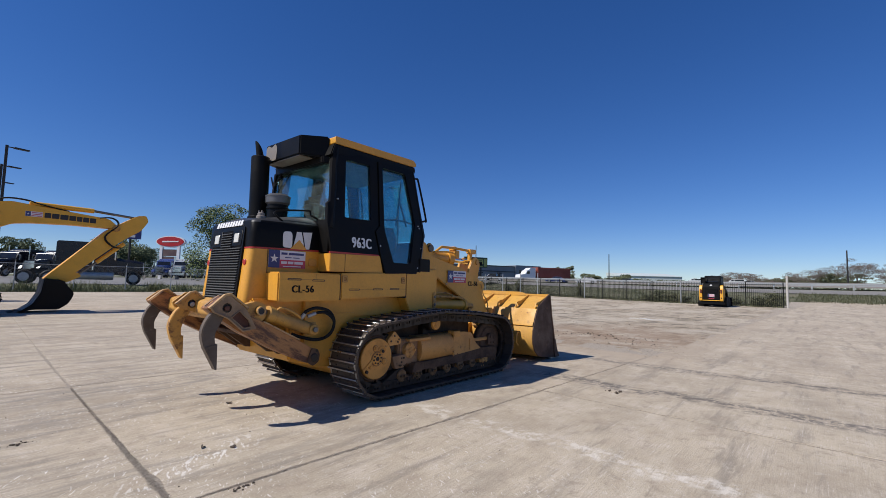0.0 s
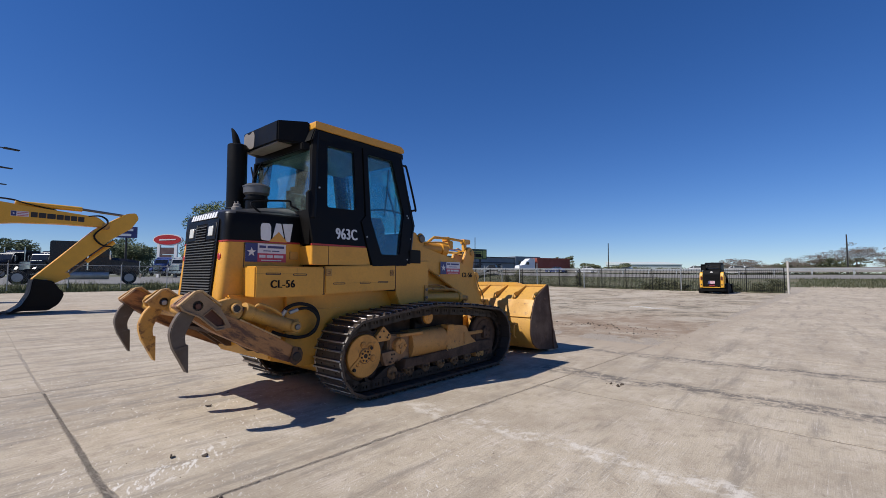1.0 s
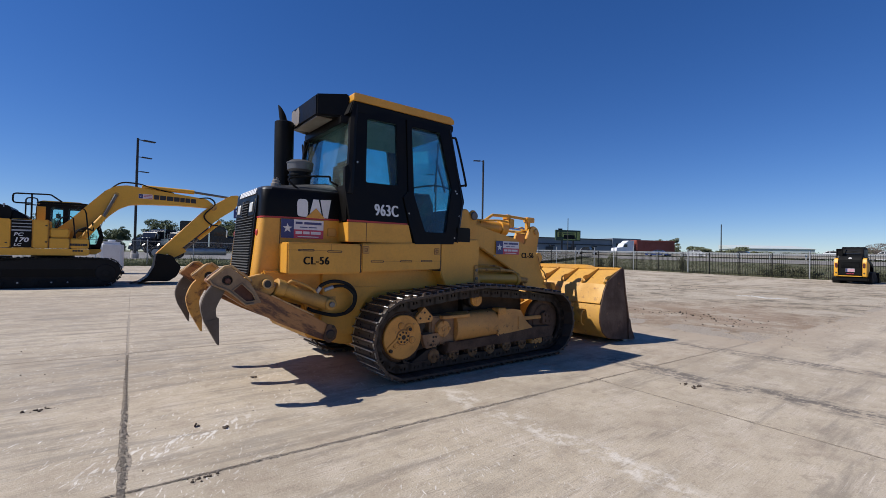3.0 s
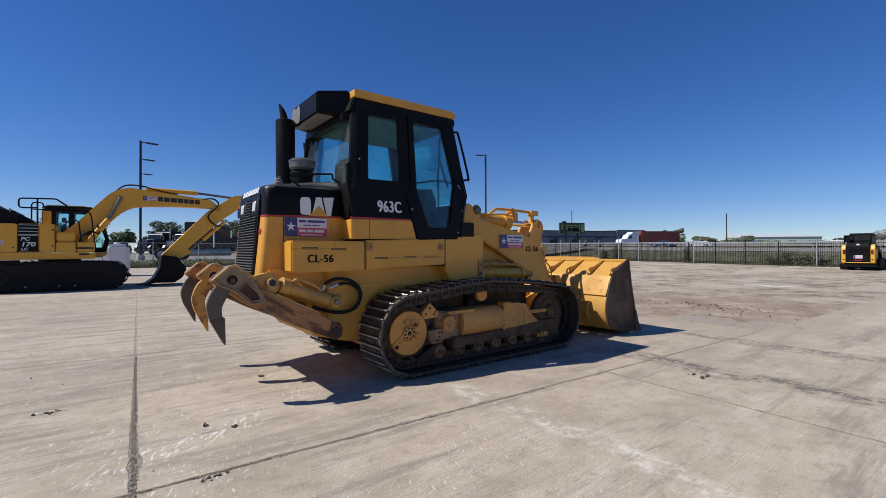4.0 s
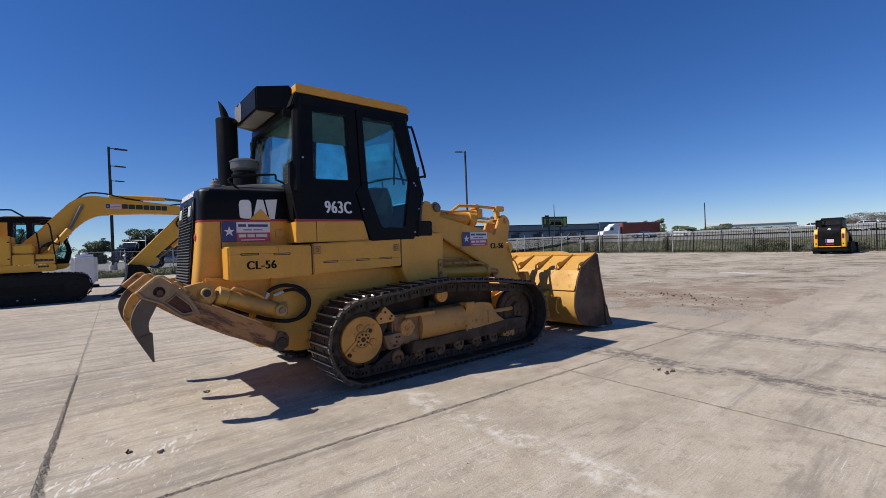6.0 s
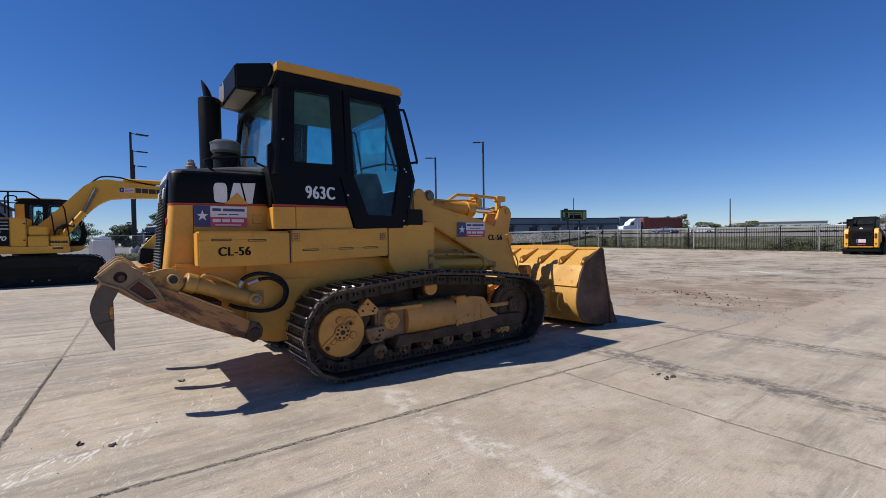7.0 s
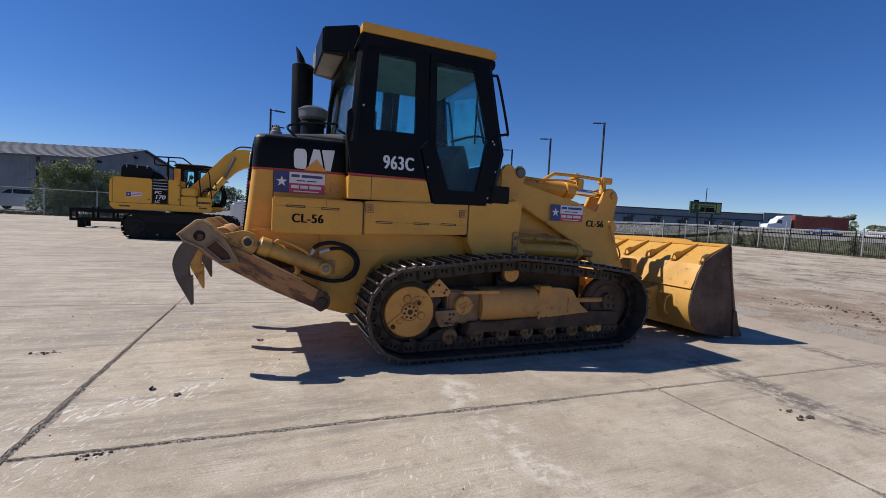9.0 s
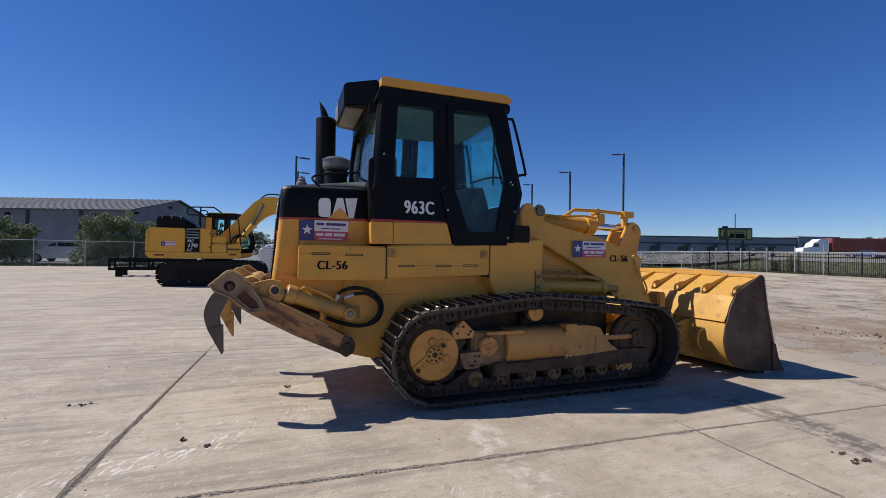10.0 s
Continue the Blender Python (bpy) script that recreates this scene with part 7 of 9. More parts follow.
blades("grass", lambda r: (r.uniform(-45, 40), r.uniform(33.2, 37.5)), 7000, 0.22, M_blade, "rough green grass along the chain-link fence", 1, 3)
blades("grass", lambda r: (lambda y: (fence_x(y) + r.uniform(0.3, 17), y))(r.uniform(-2.8, 60)), 8000, 0.25, M_blade, "rough green grass between fence and road", 2, 3)
blades("grass", lambda r: (r.uniform(50.6, 59.5), r.uniform(-40, -3)), 5000, 0.3, M_blade, "rough green grass between driveway and road", 4, 3)
blades("grass", lambda r: (lambda y: (fence_x(y) + r.gauss(0.0, 0.25), y))(r.uniform(-3, 34)), 900, 0.3, M_weed, "dry weeds along the foot of the iron fence", 3, 4)


def leaf_mesh(name, blobs, count, size, material, seed):
    """Many small leaf clumps spread over and within blobs (x, y, z, rx, ry, rz)."""
    rnd = random.Random(seed)
    verts, faces = [], []
    total = sum(b[3] * b[4] + b[3] * b[5] for b in blobs)
    for b in blobs:
        for _ in range(int(count * (b[3] * b[4] + b[3] * b[5]) / total)):
            d = Vector((rnd.gauss(0, 1), rnd.gauss(0, 1), rnd.gauss(0, 1))).normalized() * rnd.uniform(0.35, 1.0) ** 0.5
            d *= 1 + 0.25 * noise.noise(d * 2 + Vector(b[:3]))
            c = Vector((b[0] + d.x * b[3], b[1] + d.y * b[4], b[2] + d.z * b[5]))
            u = Vector((rnd.gauss(0, 1), rnd.gauss(0, 1), rnd.gauss(0, 1))).normalized()
            w = u.orthogonal().normalized()
            s = size * rnd.uniform(0.5, 1.4)
            k = len(verts)
            verts += [c - u * s, c + w * s * 0.55, c + u * s, c - w * s * 0.55]
            faces.append((k, k + 1, k + 2, k + 3))
    me = bpy.data.meshes.new(name)
    me.from_pydata(verts, [], faces)
    me.materials.append(material)
    return me


def tree(x, y, z, h, w, seed, material, label, name="tree", bush=False, leaves=2500, size=None, bare=False, full=False):
    rnd = random.Random(seed)
    t = thing(name, (x, y, z), label, "bush" if bush else "tree", "trees and bushes")
    size = size or h * 0.03
    bm = bmesh.new()
    base = 0.0 if bush else h * 0.22
    limbs = []
    if not bush:
        tube(bm, [(x, y, z - 0.1), (x + 0.02 * h, y, z + h * 0.2), (x, y + 0.02 * h, z + h * 0.6)], h * 0.028, 8, 3, taper=h * 0.012)
    for i in range(7 if not bush else 9):
        a = 6.28 * i / 7 + rnd.uniform(-0.4, 0.4)
        r, hh = w * 0.5 * rnd.uniform(0.4, 0.8), h * rnd.uniform(0.45, 0.9)
        p = (x + r * math.cos(a), y + r * math.sin(a), z + hh)
        limbs.append(p)
        tube(bm, [(x, y, z + h * (0.02 if bush else 0.25)), (x + r * 0.4 * math.cos(a), y + r * 0.4 * math.sin(a), z + hh * 0.6), p], h * 0.011, 6, 3, taper=h * 0.003)
    part("trunk", bm, M_twig if bare else M_bark, t)
    blobs = [(px, py, pz, w * rnd.uniform(0.12, 0.22), w * rnd.uniform(0.12, 0.22), h * rnd.uniform(0.08, 0.15)) for px, py, pz in limbs]
    for px, py, pz in limbs:
        for _ in range(4):
            blobs.append((px + rnd.gauss(0, 0.12) * w, py + rnd.gauss(0, 0.12) * w, pz + rnd.gauss(0.02, 0.09) * h, w * rnd.uniform(0.05, 0.11), w * rnd.uniform(0.05, 0.11), h * rnd.uniform(0.03, 0.08)))
    blobs.append((x, y, z + h * 0.70, w * 0.26, w * 0.26, h * 0.22))
    if bush:
        blobs += [(x + rnd.uniform(-0.35, 0.35) * w, y + rnd.uniform(-0.25, 0.25) * w, z + h * rnd.uniform(0.08, 0.5), w * 0.27, w * 0.27, h * 0.2) for _ in range(11)]
    if full:
        blobs += [(x + rnd.uniform(-0.36, 0.36) * w, y + rnd.uniform(-0.3, 0.3) * w, z + h * rnd.uniform(0.12, 0.72), w * rnd.uniform(0.13, 0.2), w * rnd.uniform(0.13, 0.2), h * rnd.uniform(0.11, 0.18)) for _ in range(16)]
    me = leaf_mesh("crown", blobs, leaves * 2 if bare else leaves, size * 0.4 if bare else size, material, seed)
    part("crown", me, material, t)
    return t


# bushes by the metal barn
for i, (x, y, h, w) in enumerate(((-21.7, 39.5, 3.5, 3.0), (-24.3, 39.8, 3.4, 3.6), (-27.6, 40, 3.2, 4.5), (-15.4, 38, 4.2, 3.6), (-13.0, 38.4, 4.0, 3.6))):
    tree(x, y, gz(x, y) - 0.05, h, w, 20 + i, M_bush, "feathery green bush behind the chain-link fence", "bush", True, 22000, 0.055)
# trees behind the truck lot
tree(22.4, 57.6, gz(20, 58), 11.2, 8.6, 40, M_leaf, "tall green leafy tree behind the fence", leaves=16000, size=0.13, full=True)
tree(26.5, 60, gz(26, 58), 9.8, 7.6, 41, M_leaf, "tall green leafy tree behind the fence", leaves=7000, size=0.17)
for i, (x, y, h, w) in enumerate(((0.5, 150, 6.8, 8), (-12, 152, 9, 16), (8.6, 125, 8.6, 9.5), (33, 138, 10.5, 14), (28, 118, 9.5, 11), (23, 124, 9, 9), (58, 128, 8.5, 17), (-25, 150, 8, 14))):
    tree(x, y, 0.6, h, w, 50 + i, M_leaf_far, "distant green tree on the skyline", leaves=12000, size=0.2, full=True)
# skyline beyond the highway
for i, (x, y, h, w, bare) in enumerate(((131, 59, 6.6, 8, False), (141, 53, 4.4, 9, False), (150, 47, 4.2, 10, False), (176, 27, 4.4, 12, False), (168, 17, 6.2, 13, True), (178, 12, 5.6, 12, True), (165, -2, 7.2, 12, True), (172, -8, 6.0, 14, False),
                                       (160, -12, 8.2, 13, True), (166, -20, 7, 14, True), (172, -28, 6.5, 14, False), (190, 8, 4.8, 14, False), (190, 22, 4.8, 14, False), (185, 98, 9, 16, False), (196, 92, 8, 14, False), (182, 2, 5, 14, False))):
    tree(x, y, 1.2, h, w, 70 + i, M_twig if bare else M_leaf_grey, "leafless grey tree on the skyline" if bare else "distant dull green tree on the skyline", leaves=4000, size=0.24, bare=bare)
rnd = random.Random(77)
woods = [(186 + rnd.uniform(-10, 14), y + rnd.uniform(-2, 2), 2.2 + rnd.uniform(-0.3, 0.8), rnd.uniform(2, 4), rnd.uniform(2.5, 5), rnd.uniform(1.6, 3.4)) for y in range(-75, 96, 3)]
tagged(new("far_woods", leaf_mesh("far_woods", woods, 40000, 0.26, M_leaf_grey, 78)), label="low dull green woods along the far side of the highway", category="woods", kind="stuff")
for i, (y, h, w) in enumerate(((-2.3, 1.15, 1.5), (-1.3, 0.8, 1.3), (0.5, 0.7, 1.4), (2.6, 0.6, 1.2), (5.2, 1.0, 1.5), (6.3, 1.15, 1.4), (7.4, 0.7, 1.5), (4.2, 0.6, 1.2), (14.5, 1.7, 0.9), (22.5, 1.9, 1.3), (24, 1.2, 1.0))):
    x = fence_x(y) + 0.8
    tree(x, y, gz(x, y) - 0.05, h, w, 110 + i, M_weed, "scrubby dull green weed bush along the iron fence", "bush", True, 900, 0.07)


# ---- fences ----
iron_fence = thing("iron_fence", (39, 10, gz(39, 10)), "black iron picket fence along the yard's edge", "fence", kind="structure")
bm = bmesh.new()
bx(bm, -0.011, 0.011, -0.011, 0.011, 0.04, 1.86)
picket = finish(bm, "picket", M_iron)
bm = bmesh.new()
bx(bm, -0.035, 0.035, -0.035, 0.035, -0.2, 1.92, 0.006)
ipost = finish(bm, "post", M_iron)
N_PANEL = 15
for k in range(N_PANEL + 1):
    y0 = -2.9 + 2.42 * k
    part("post", ipost, None, iron_fence, m=pose(fence_x(y0), y0, gz(fence_x(y0), y0)))
    if k == N_PANEL:
        break
    y1 = y0 + 2.42
    za, zb = gz(fence_x(y0), y0), gz(fence_x(y1), y1)
    for hh in (0.15, 1.5, 1.72):
        bm = bmesh.new()
        hull(bm, [(fence_x(y0) - 0.016, y0, za + hh), (fence_x(y0) + 0.016, y0, za + hh), (fence_x(y1) + 0.016, y1, zb + hh), (fence_x(y1) - 0.016, y1, zb + hh)],
             [(fence_x(y0) - 0.016, y0, za + hh + 0.035), (fence_x(y0) + 0.016, y0, za + hh + 0.035), (fence_x(y1) + 0.016, y1, zb + hh + 0.035), (fence_x(y1) - 0.016, y1, zb + hh + 0.035)])
        part("rail", bm, M_iron, iron_fence)
    for i in range(1, 19):
        y = y0 + 2.42 * i / 19
        part("picket", picket, None, iron_fence, m=pose(fence_x(y), y, gz(fence_x(y), y)))
for y, h in ((-3.15, 2.42), (4.3, 2.1), (13.5, 2.2), (19.2, 2.5), (21.6, 2.4), (24.2, 2.3), (27, 2.3), (30, 2.3), (33.3, 2.3)):
    x = fence_x(y) - 0.12
    bm = bmesh.new()
    cyl(bm, (x, y, gz(x, y) - 0.2), (x, y, gz(x, y) + h), 0.075 if y < 0 else 0.045, n=12, bev=0.01)
    solo("fence_post", bm, M_galv if y > 0 else M_conc_post, "bare pale steel post standing at the fence", "post", group="steel posts")

chain_fence = thing("chain_link_fence", (0, 34, gz(0, 34)), "galvanised chain-link fence behind the excavator", "fence", kind="structure")
bm = bmesh.new()
cyl(bm, (0, 0, -0.2), (0, 0, 1.86), 0.032, n=10)
cyl(bm, (0, 0, 1.84), (0, 0, 1.90), 0.04, 0.015, n=10)
tube(bm, [(0, 0, 1.84), (0, -0.16, 2.05)], 0.012, 5)
cpost = finish(bm, "post", M_galv)
X0, X1, FY = -48.0, 42.0, 34.0
for k in range(31):
    x = X0 + 3.0 * k
    part("post", cpost, None, chain_fence, m=pose(x, FY, gz(x, FY)))
bm = bmesh.new()
for k in range(30):
    a, b = X0 + 3.0 * k, X0 + 3.0 * (k + 1)
    tube(bm, [(a, FY, gz(a, FY) + 1.8), (b, FY, gz(b, FY) + 1.8)], 0.022, 6)
part("top_rail", bm, M_galv, chain_fence)
verts, faces = [], []
n = int((X1 - X0) / 0.11)
for i in range(n):
    for sgn in (1, -1):
        x = X0 + i * 0.11
        xb = x + sgn * 1.75
        if not X0 <= xb <= X1:
            continue
        k = len(verts)
        za, zb = gz(x, FY), gz(xb, FY)
        verts += [(x, FY, za + 0.03), (x + 0.004, FY, za + 0.03), (xb + 0.004, FY, zb + 1.78), (xb, FY, zb + 1.78)]
        faces.append((k, k + 1, k + 2, k + 3))
me = bpy.data.meshes.new("wire_mesh")
me.from_pydata(verts, [], faces)
me.materials.append(M_galv)
tagged(part("wire_mesh", me, M_galv, chain_fence, "thin grey wire mesh"), kind="stuff")


# ---- light poles and utility poles ----
def light_pole(x, y, h, turn, arm=1.3):
    z = gz(x, y)
    t = thing("light_pole", pose(x, y, z, 0, 0, 0), "tall dark bronze parking-lot light pole", "light pole", "light poles")
    bm = bmesh.new()
    bx(bm, x - 0.085, x + 0.085, y - 0.085, y + 0.085, z + 0.7, z + h, 0.01)
    part("pole", bm, M_pole, t)
    bm = bmesh.new()
    cyl(bm, (x, y, z - 0.1), (x, y, z + 0.75), 0.3, n=20, bev=0.02)
    part("base", bm, M_conc_post, t, "round concrete base")
    d = Vector((math.cos(radians(turn)), math.sin(radians(turn)), 0))
    p = Vector((x, y, z + h - 0.12))
    bm = bmesh.new()
    tube(bm, [p, p + d * 0.5], 0.04, 6)
    e = d.cross(Vector((0, 0, 1)))
    q0, q1 = p + d * 0.4, p + d * arm
    hull(bm, [q0 - e * 0.17 + Vector((0, 0, -0.05)), q1 - e * 0.17 + Vector((0, 0, -0.05)), q1 + e * 0.17 + Vector((0, 0, -0.05)), q0 + e * 0.17 + Vector((0, 0, -0.05))],
         [q0 - e * 0.17 + Vector((0, 0, 0.06)), q1 - e * 0.17 + Vector((0, 0, 0.03)), q1 + e * 0.17 + Vector((0, 0, 0.03)), q0 + e * 0.17 + Vector((0, 0, 0.06))], 0.015)
    part("lamp_head", bm, M_pole, t, "flat rectangular lamp head")
    return t


for x, y, h in ((-0.44, 40.6, 11.0), (-0.05, 49.0, 11.0), (0.42, 59.0, 11.0)):
    light_pole(x, y, h - gz(x, y), 10)
for x, y, h in ((35.3, 36.0, 13.6), (31.3, 40.6, 12.0), (32.0, 50.6, 12.0)):
    light_pole(x, y, h - gz(x, y), 155)
for x, y, h, r in ((116, 38.7, 10.3, 0.16), (116.9, -8.8, 9.9, 0.17), (100, 71.3, 12.6, 0.14)):
    bm = bmesh.new()
    cyl(bm, (x, y, 0.5), (x, y, h), r * 0.95, r * 0.65, n=10)
    solo("utility_pole", bm, M_pole, "dark bare wooden utility pole beside the highway", "pole", group="utility poles")

# ---- buildings ----
M_barn = paint("grey_metal_siding", (0.23, 0.225, 0.225), 0.55, 0.2, amount=0.2, dirt=(0.12, 0.11, 0.1), scale=0.4, bump=0.05)
M_roofing = paint("weathered_metal_roof", (0.13, 0.13, 0.135), 0.55, 0.2, amount=0.3, dirt=(0.09, 0.085, 0.08), scale=0.3, bump=0.05)
M_wh = paint("blue_grey_panel_wall", (0.21, 0.235, 0.275), 0.6, amount=0.15, dirt=(0.10, 0.11, 0.13), scale=0.2, bump=0.02)
M_wh_dark = paint("dark_dock_band", (0.04, 0.045, 0.055), 0.6, amount=0.1, scale=0.2, bump=0.0)
M_white_wall = paint("white_metal_wall", (0.55, 0.60, 0.565), 0.5, amount=0.1, scale=0.2, bump=0.0)


def lay(origin, u, v):
    """A frame for a building: local x along u, y along v."""
    o, u, v = Vector(origin), Vector(u).normalized(), Vector(v).normalized()
    return lambda x, y, z: tuple(o + u * x + v * y + Vector((0, 0, z)))


def block(bm, f, x0, x1, y0, y1, z0, z1, z2=None):
    z2 = z1 if z2 is None else z2
    hull(bm, [f(x0, y0, z0), f(x1, y0, z0), f(x1, y1, z0), f(x0, y1, z0)], [f(x0, y0, z1), f(x1, y0, z1), f(x1, y1, z2), f(x0, y1, z2)])


barn = thing("metal_barn", (-20.7, 63.4, 0.3), "long grey metal barn with a low gable roof", "building")
f = lay((-20.7, 63.4, 0.2), (-0.94, 0.34, 0), (0.34, 0.94, 0))
W, L, EV, RG = 21.5, 62.0, 6.5, 9.1
bm = bmesh.new()
hull(bm, [f(0, 0, -0.3), f(0, W, -0.3), f(0, W, EV), f(0, W / 2, RG - 0.1), f(0, 0, EV)], [f(L, 0, -0.3), f(L, W, -0.3), f(L, W, EV), f(L, W / 2, RG - 0.1), f(L, 0, EV)])
bwall = part("wall", bm, M_barn, barn, "grey ribbed metal wall")
for s in (0, 1):
    bm = bmesh.new()
    a, b = (-0.4, EV - 0.05) if s == 0 else (W + 0.4, EV - 0.05)
    hull(bm, [f(-0.4, a, b), f(L, a, b), f(L, W / 2, RG), f(-0.4, W / 2, RG)], [f(-0.4, a, b + 0.18), f(L, a, b + 0.18), f(L, W / 2, RG + 0.18), f(-0.4, W / 2, RG + 0.18)])
    rf = part("roof", bm, M_roofing, barn, "weathered grey metal roof")
    bm = bmesh.new()
    for i in range(0, 70):
        x = 0.2 + i * 0.88
        hull(bm, [f(x, a, b + 0.18), f(x + 0.06, a, b + 0.18), f(x + 0.06, W / 2, RG + 0.18), f(x, W / 2, RG + 0.18)], [f(x, a, b + 0.23), f(x + 0.06, a, b + 0.23), f(x + 0.06, W / 2, RG + 0.23), f(x, W / 2, RG + 0.23)])
    tagged(part("seam", bm, M_roofing, rf), kind="stuff")
bm = bmesh.new()
for i in range(120):
    block(bm, f, 0.2 + i * 0.5, 0.26 + i * 0.5, -0.012, 0.0, -0.2, EV - 0.1)
for i in range(42):
    y = 0.3 + i * 0.5
    block(bm, f, -0.012, 0.0, y, y + 0.06, -0.2, EV + (RG - EV) * (1 - abs(y - W / 2) / (W / 2)) - 0.15)
tagged(part("rib", bm, M_barn, bwall), kind="stuff")
for x in (6.0, 13.0, 22.0, 31.0):
    bm = bmesh.new()
    block(bm, f, x, x + 0.35, -0.12, -0.03, -0.2, EV - 0.1)
    part("downpipe", bm, M_pole, bwall)
for x in (4.0, 15.5, 27.0):
    bm = bmesh.new()
    block(bm, f, x, x + 0.5, -0.25, -0.03, EV - 0.75, EV - 0.45)
    part("wall_lamp", bm, M_black, bwall)
for y in (1.2, 8.5):
    bm = bmesh.new()
    block(bm, f, -0.25, -0.03, y, y + 0.5, EV - 0.3 if y < 5 else EV + 1.2, EV if y < 5 else EV + 1.5)
    part("wall_lamp", bm, M_black, bwall)

warehouse = thing("warehouse", (130, 105, 1.5), "long low blue-grey warehouse beyond the highway", "building")
f = lay((174.5, 91, 1.2), (-0.942, 0.335, 0), (0.335, 0.942, 0))
bm = bmesh.new()
block(bm, f, 14, 128, 0, 60, 0, 7.9)
whw = part("wall", bm, M_wh, warehouse)
bm = bmesh.new()
block(bm, f, 0, 14.0, -0.6, 60, 0, 8.7)
part("entrance_block", bm, M_wh, warehouse, "taller end block")
bm = bmesh.new()
block(bm, f, 14, 128, -0.25, 0, 5.6, 5.95)
part("dark_band", bm, M_wh_dark, whw)
bm = bmesh.new()
block(bm, f, 13.9, 128, -0.35, 60.3, 7.9, 8.2)
part("parapet", bm, M_wh_dark, warehouse)
for i in range(11):
    x = 22 + i * 9.6
    bm = bmesh.new()
    block(bm, f, x, x + 3.2, -0.3, -0.05, 0.6, 4.6)
    part("dock_door", bm, M_wh_dark, whw)
    bm = bmesh.new()
    block(bm, f, x - 0.2, x + 1.6, -1.0, -0.05, 4.8, 5.3)
    part("canopy", bm, M_wh_dark, whw)
for i in range(3):
    bm = bmesh.new()
    block(bm, f, 2.2 + i * 3.8, 4.6 + i * 3.8, -0.75, -0.6, 3.2, 6.6)
    part("window", bm, M_carglass, whw)

white_hall = thing("white_hall", (272, 73, 4), "far white metal hall on the skyline", "building")
f = lay((284, 58, 3.0), (-0.64, 0.77, 0), (0.77, 0.64, 0))
bm = bmesh.new()
block(bm, f, 0, 36, 0, 22, -3.0, 5.2)
wwall = part("wall", bm, M_white_wall, white_hall)
bm = bmesh.new()
block(bm, f, -0.4, 36.4, -0.4, 22, 5.2, 5.4, 7.6)
part("roof", bm, M_white_wall, white_hall)
for i in range(4):
    bm = bmesh.new()
    block(bm, f, 3 + i * 8.5, 6 + i * 8.5, -0.1, 0, 0, 3.2)
    part("door", bm, M_wh_dark, wwall)

billboard = thing("billboard", (103.5, 73.7, 1.5), "yellow-green and black roadside billboard on posts", "billboard")
M_bb_dark = paint("billboard_dark_green", (0.03, 0.06, 0.03), 0.5, amount=0.1, bump=0.0)
M_bb_yel = paint("billboard_yellow_green", (0.32, 0.36, 0.10), 0.5, amount=0.1, bump=0.0)
f = lay((99.6, 75.1, 0), (0.942, -0.335, 0), (0.335, 0.942, 0))
bm = bmesh.new()
block(bm, f, 0, 8.2, 0, 0.5, 6.45, 9.5)
bb = part("panel", bm, M_bb_dark, billboard)
for x0, x1, z0, z1, mt in ((0.5, 6.6, 7.5, 8.9, M_bb_yel), (1.0, 2.1, 6.7, 8.8, M_bb_dark), (2.6, 3.8, 7.0, 8.1, M_black), (4.0, 6.2, 7.0, 8.1, M_black), (2.4, 6.5, 6.7, 6.95, M_bb_yel), (6.9, 7.9, 6.8, 9.1, M_bb_yel), (2.4, 6.2, 8.3, 8.6, M_bb_dark)):
    bm = bmesh.new()
    block(bm, f, x0, x1, -0.06 if mt != M_black else -0.1, 0, z0, z1)
    part("printed_bar", bm, mt, bb)
bm = bmesh.new()
block(bm, f, 1.0, 2.2, 0.1, 0.4, 9.5, 9.9)
part("frame_top", bm, M_black, billboard)
for x in (2.2, 6.0):
    bm = bmesh.new()
    cyl(bm, f(x, 0.3, 0.8), f(x, 0.3, 6.5), 0.25, n=10)
    part("post", bm, M_pole, billboard)

# oval sign on a pillar, and a blue board, by the truck lot
M_board_dark = paint("dark_sign_board", (0.10, 0.055, 0.05), 0.5, amount=0.3, dirt=(0.2, 0.15, 0.14), scale=1.0, bump=0.02)
oval = thing("oval_sign", (24.8, 84.3, 0.7), "red oval dealer sign on a white and blue pillar", "sign")
f = lay((24.8, 84.3, 0.5), (0.647, -0.762, 0), (0.762, 0.647, 0))
bm = bmesh.new()
loop = [(2.65 * math.cos(2 * math.pi * i / 40), 7.35 + 1.05 * math.sin(2 * math.pi * i / 40)) for i in range(40)]
hull(bm, [f(u, 0, v) for u, v in loop], [f(u, 0.5, v) for u, v in loop])
ov = part("oval", bm, M_white, oval)
bm = bmesh.new()
loop = [(2.45 * math.cos(2 * math.pi * i / 40), 7.35 + 0.88 * math.sin(2 * math.pi * i / 40)) for i in range(40)]
M_sign_oval = paint("sign_oval_red", (0.45, 0.02, 0.02), 0.35, amount=0.05, bump=0.0)
hull(bm, [f(u, -0.05, v) for u, v in loop], [f(u, 0.0, v) for u, v in loop])
part("face", bm, M_sign_oval, ov)
bm = bmesh.new()
prism_pts = [(-1.5, 7.2), (1.4, 7.3), (1.6, 7.5), (-1.4, 7.45)]
hull(bm, [f(u, -0.08, v) for u, v in prism_pts], [f(u, -0.05, v) for u, v in prism_pts])
part("lettering_bar", bm, M_white, ov)
for x in (-1.6, 1.5):
    bm = bmesh.new()
    block(bm, f, x - 0.25, x + 0.25, 0.0, 0.4, 0, 6.6)
    part("pillar", bm, M_white, oval)
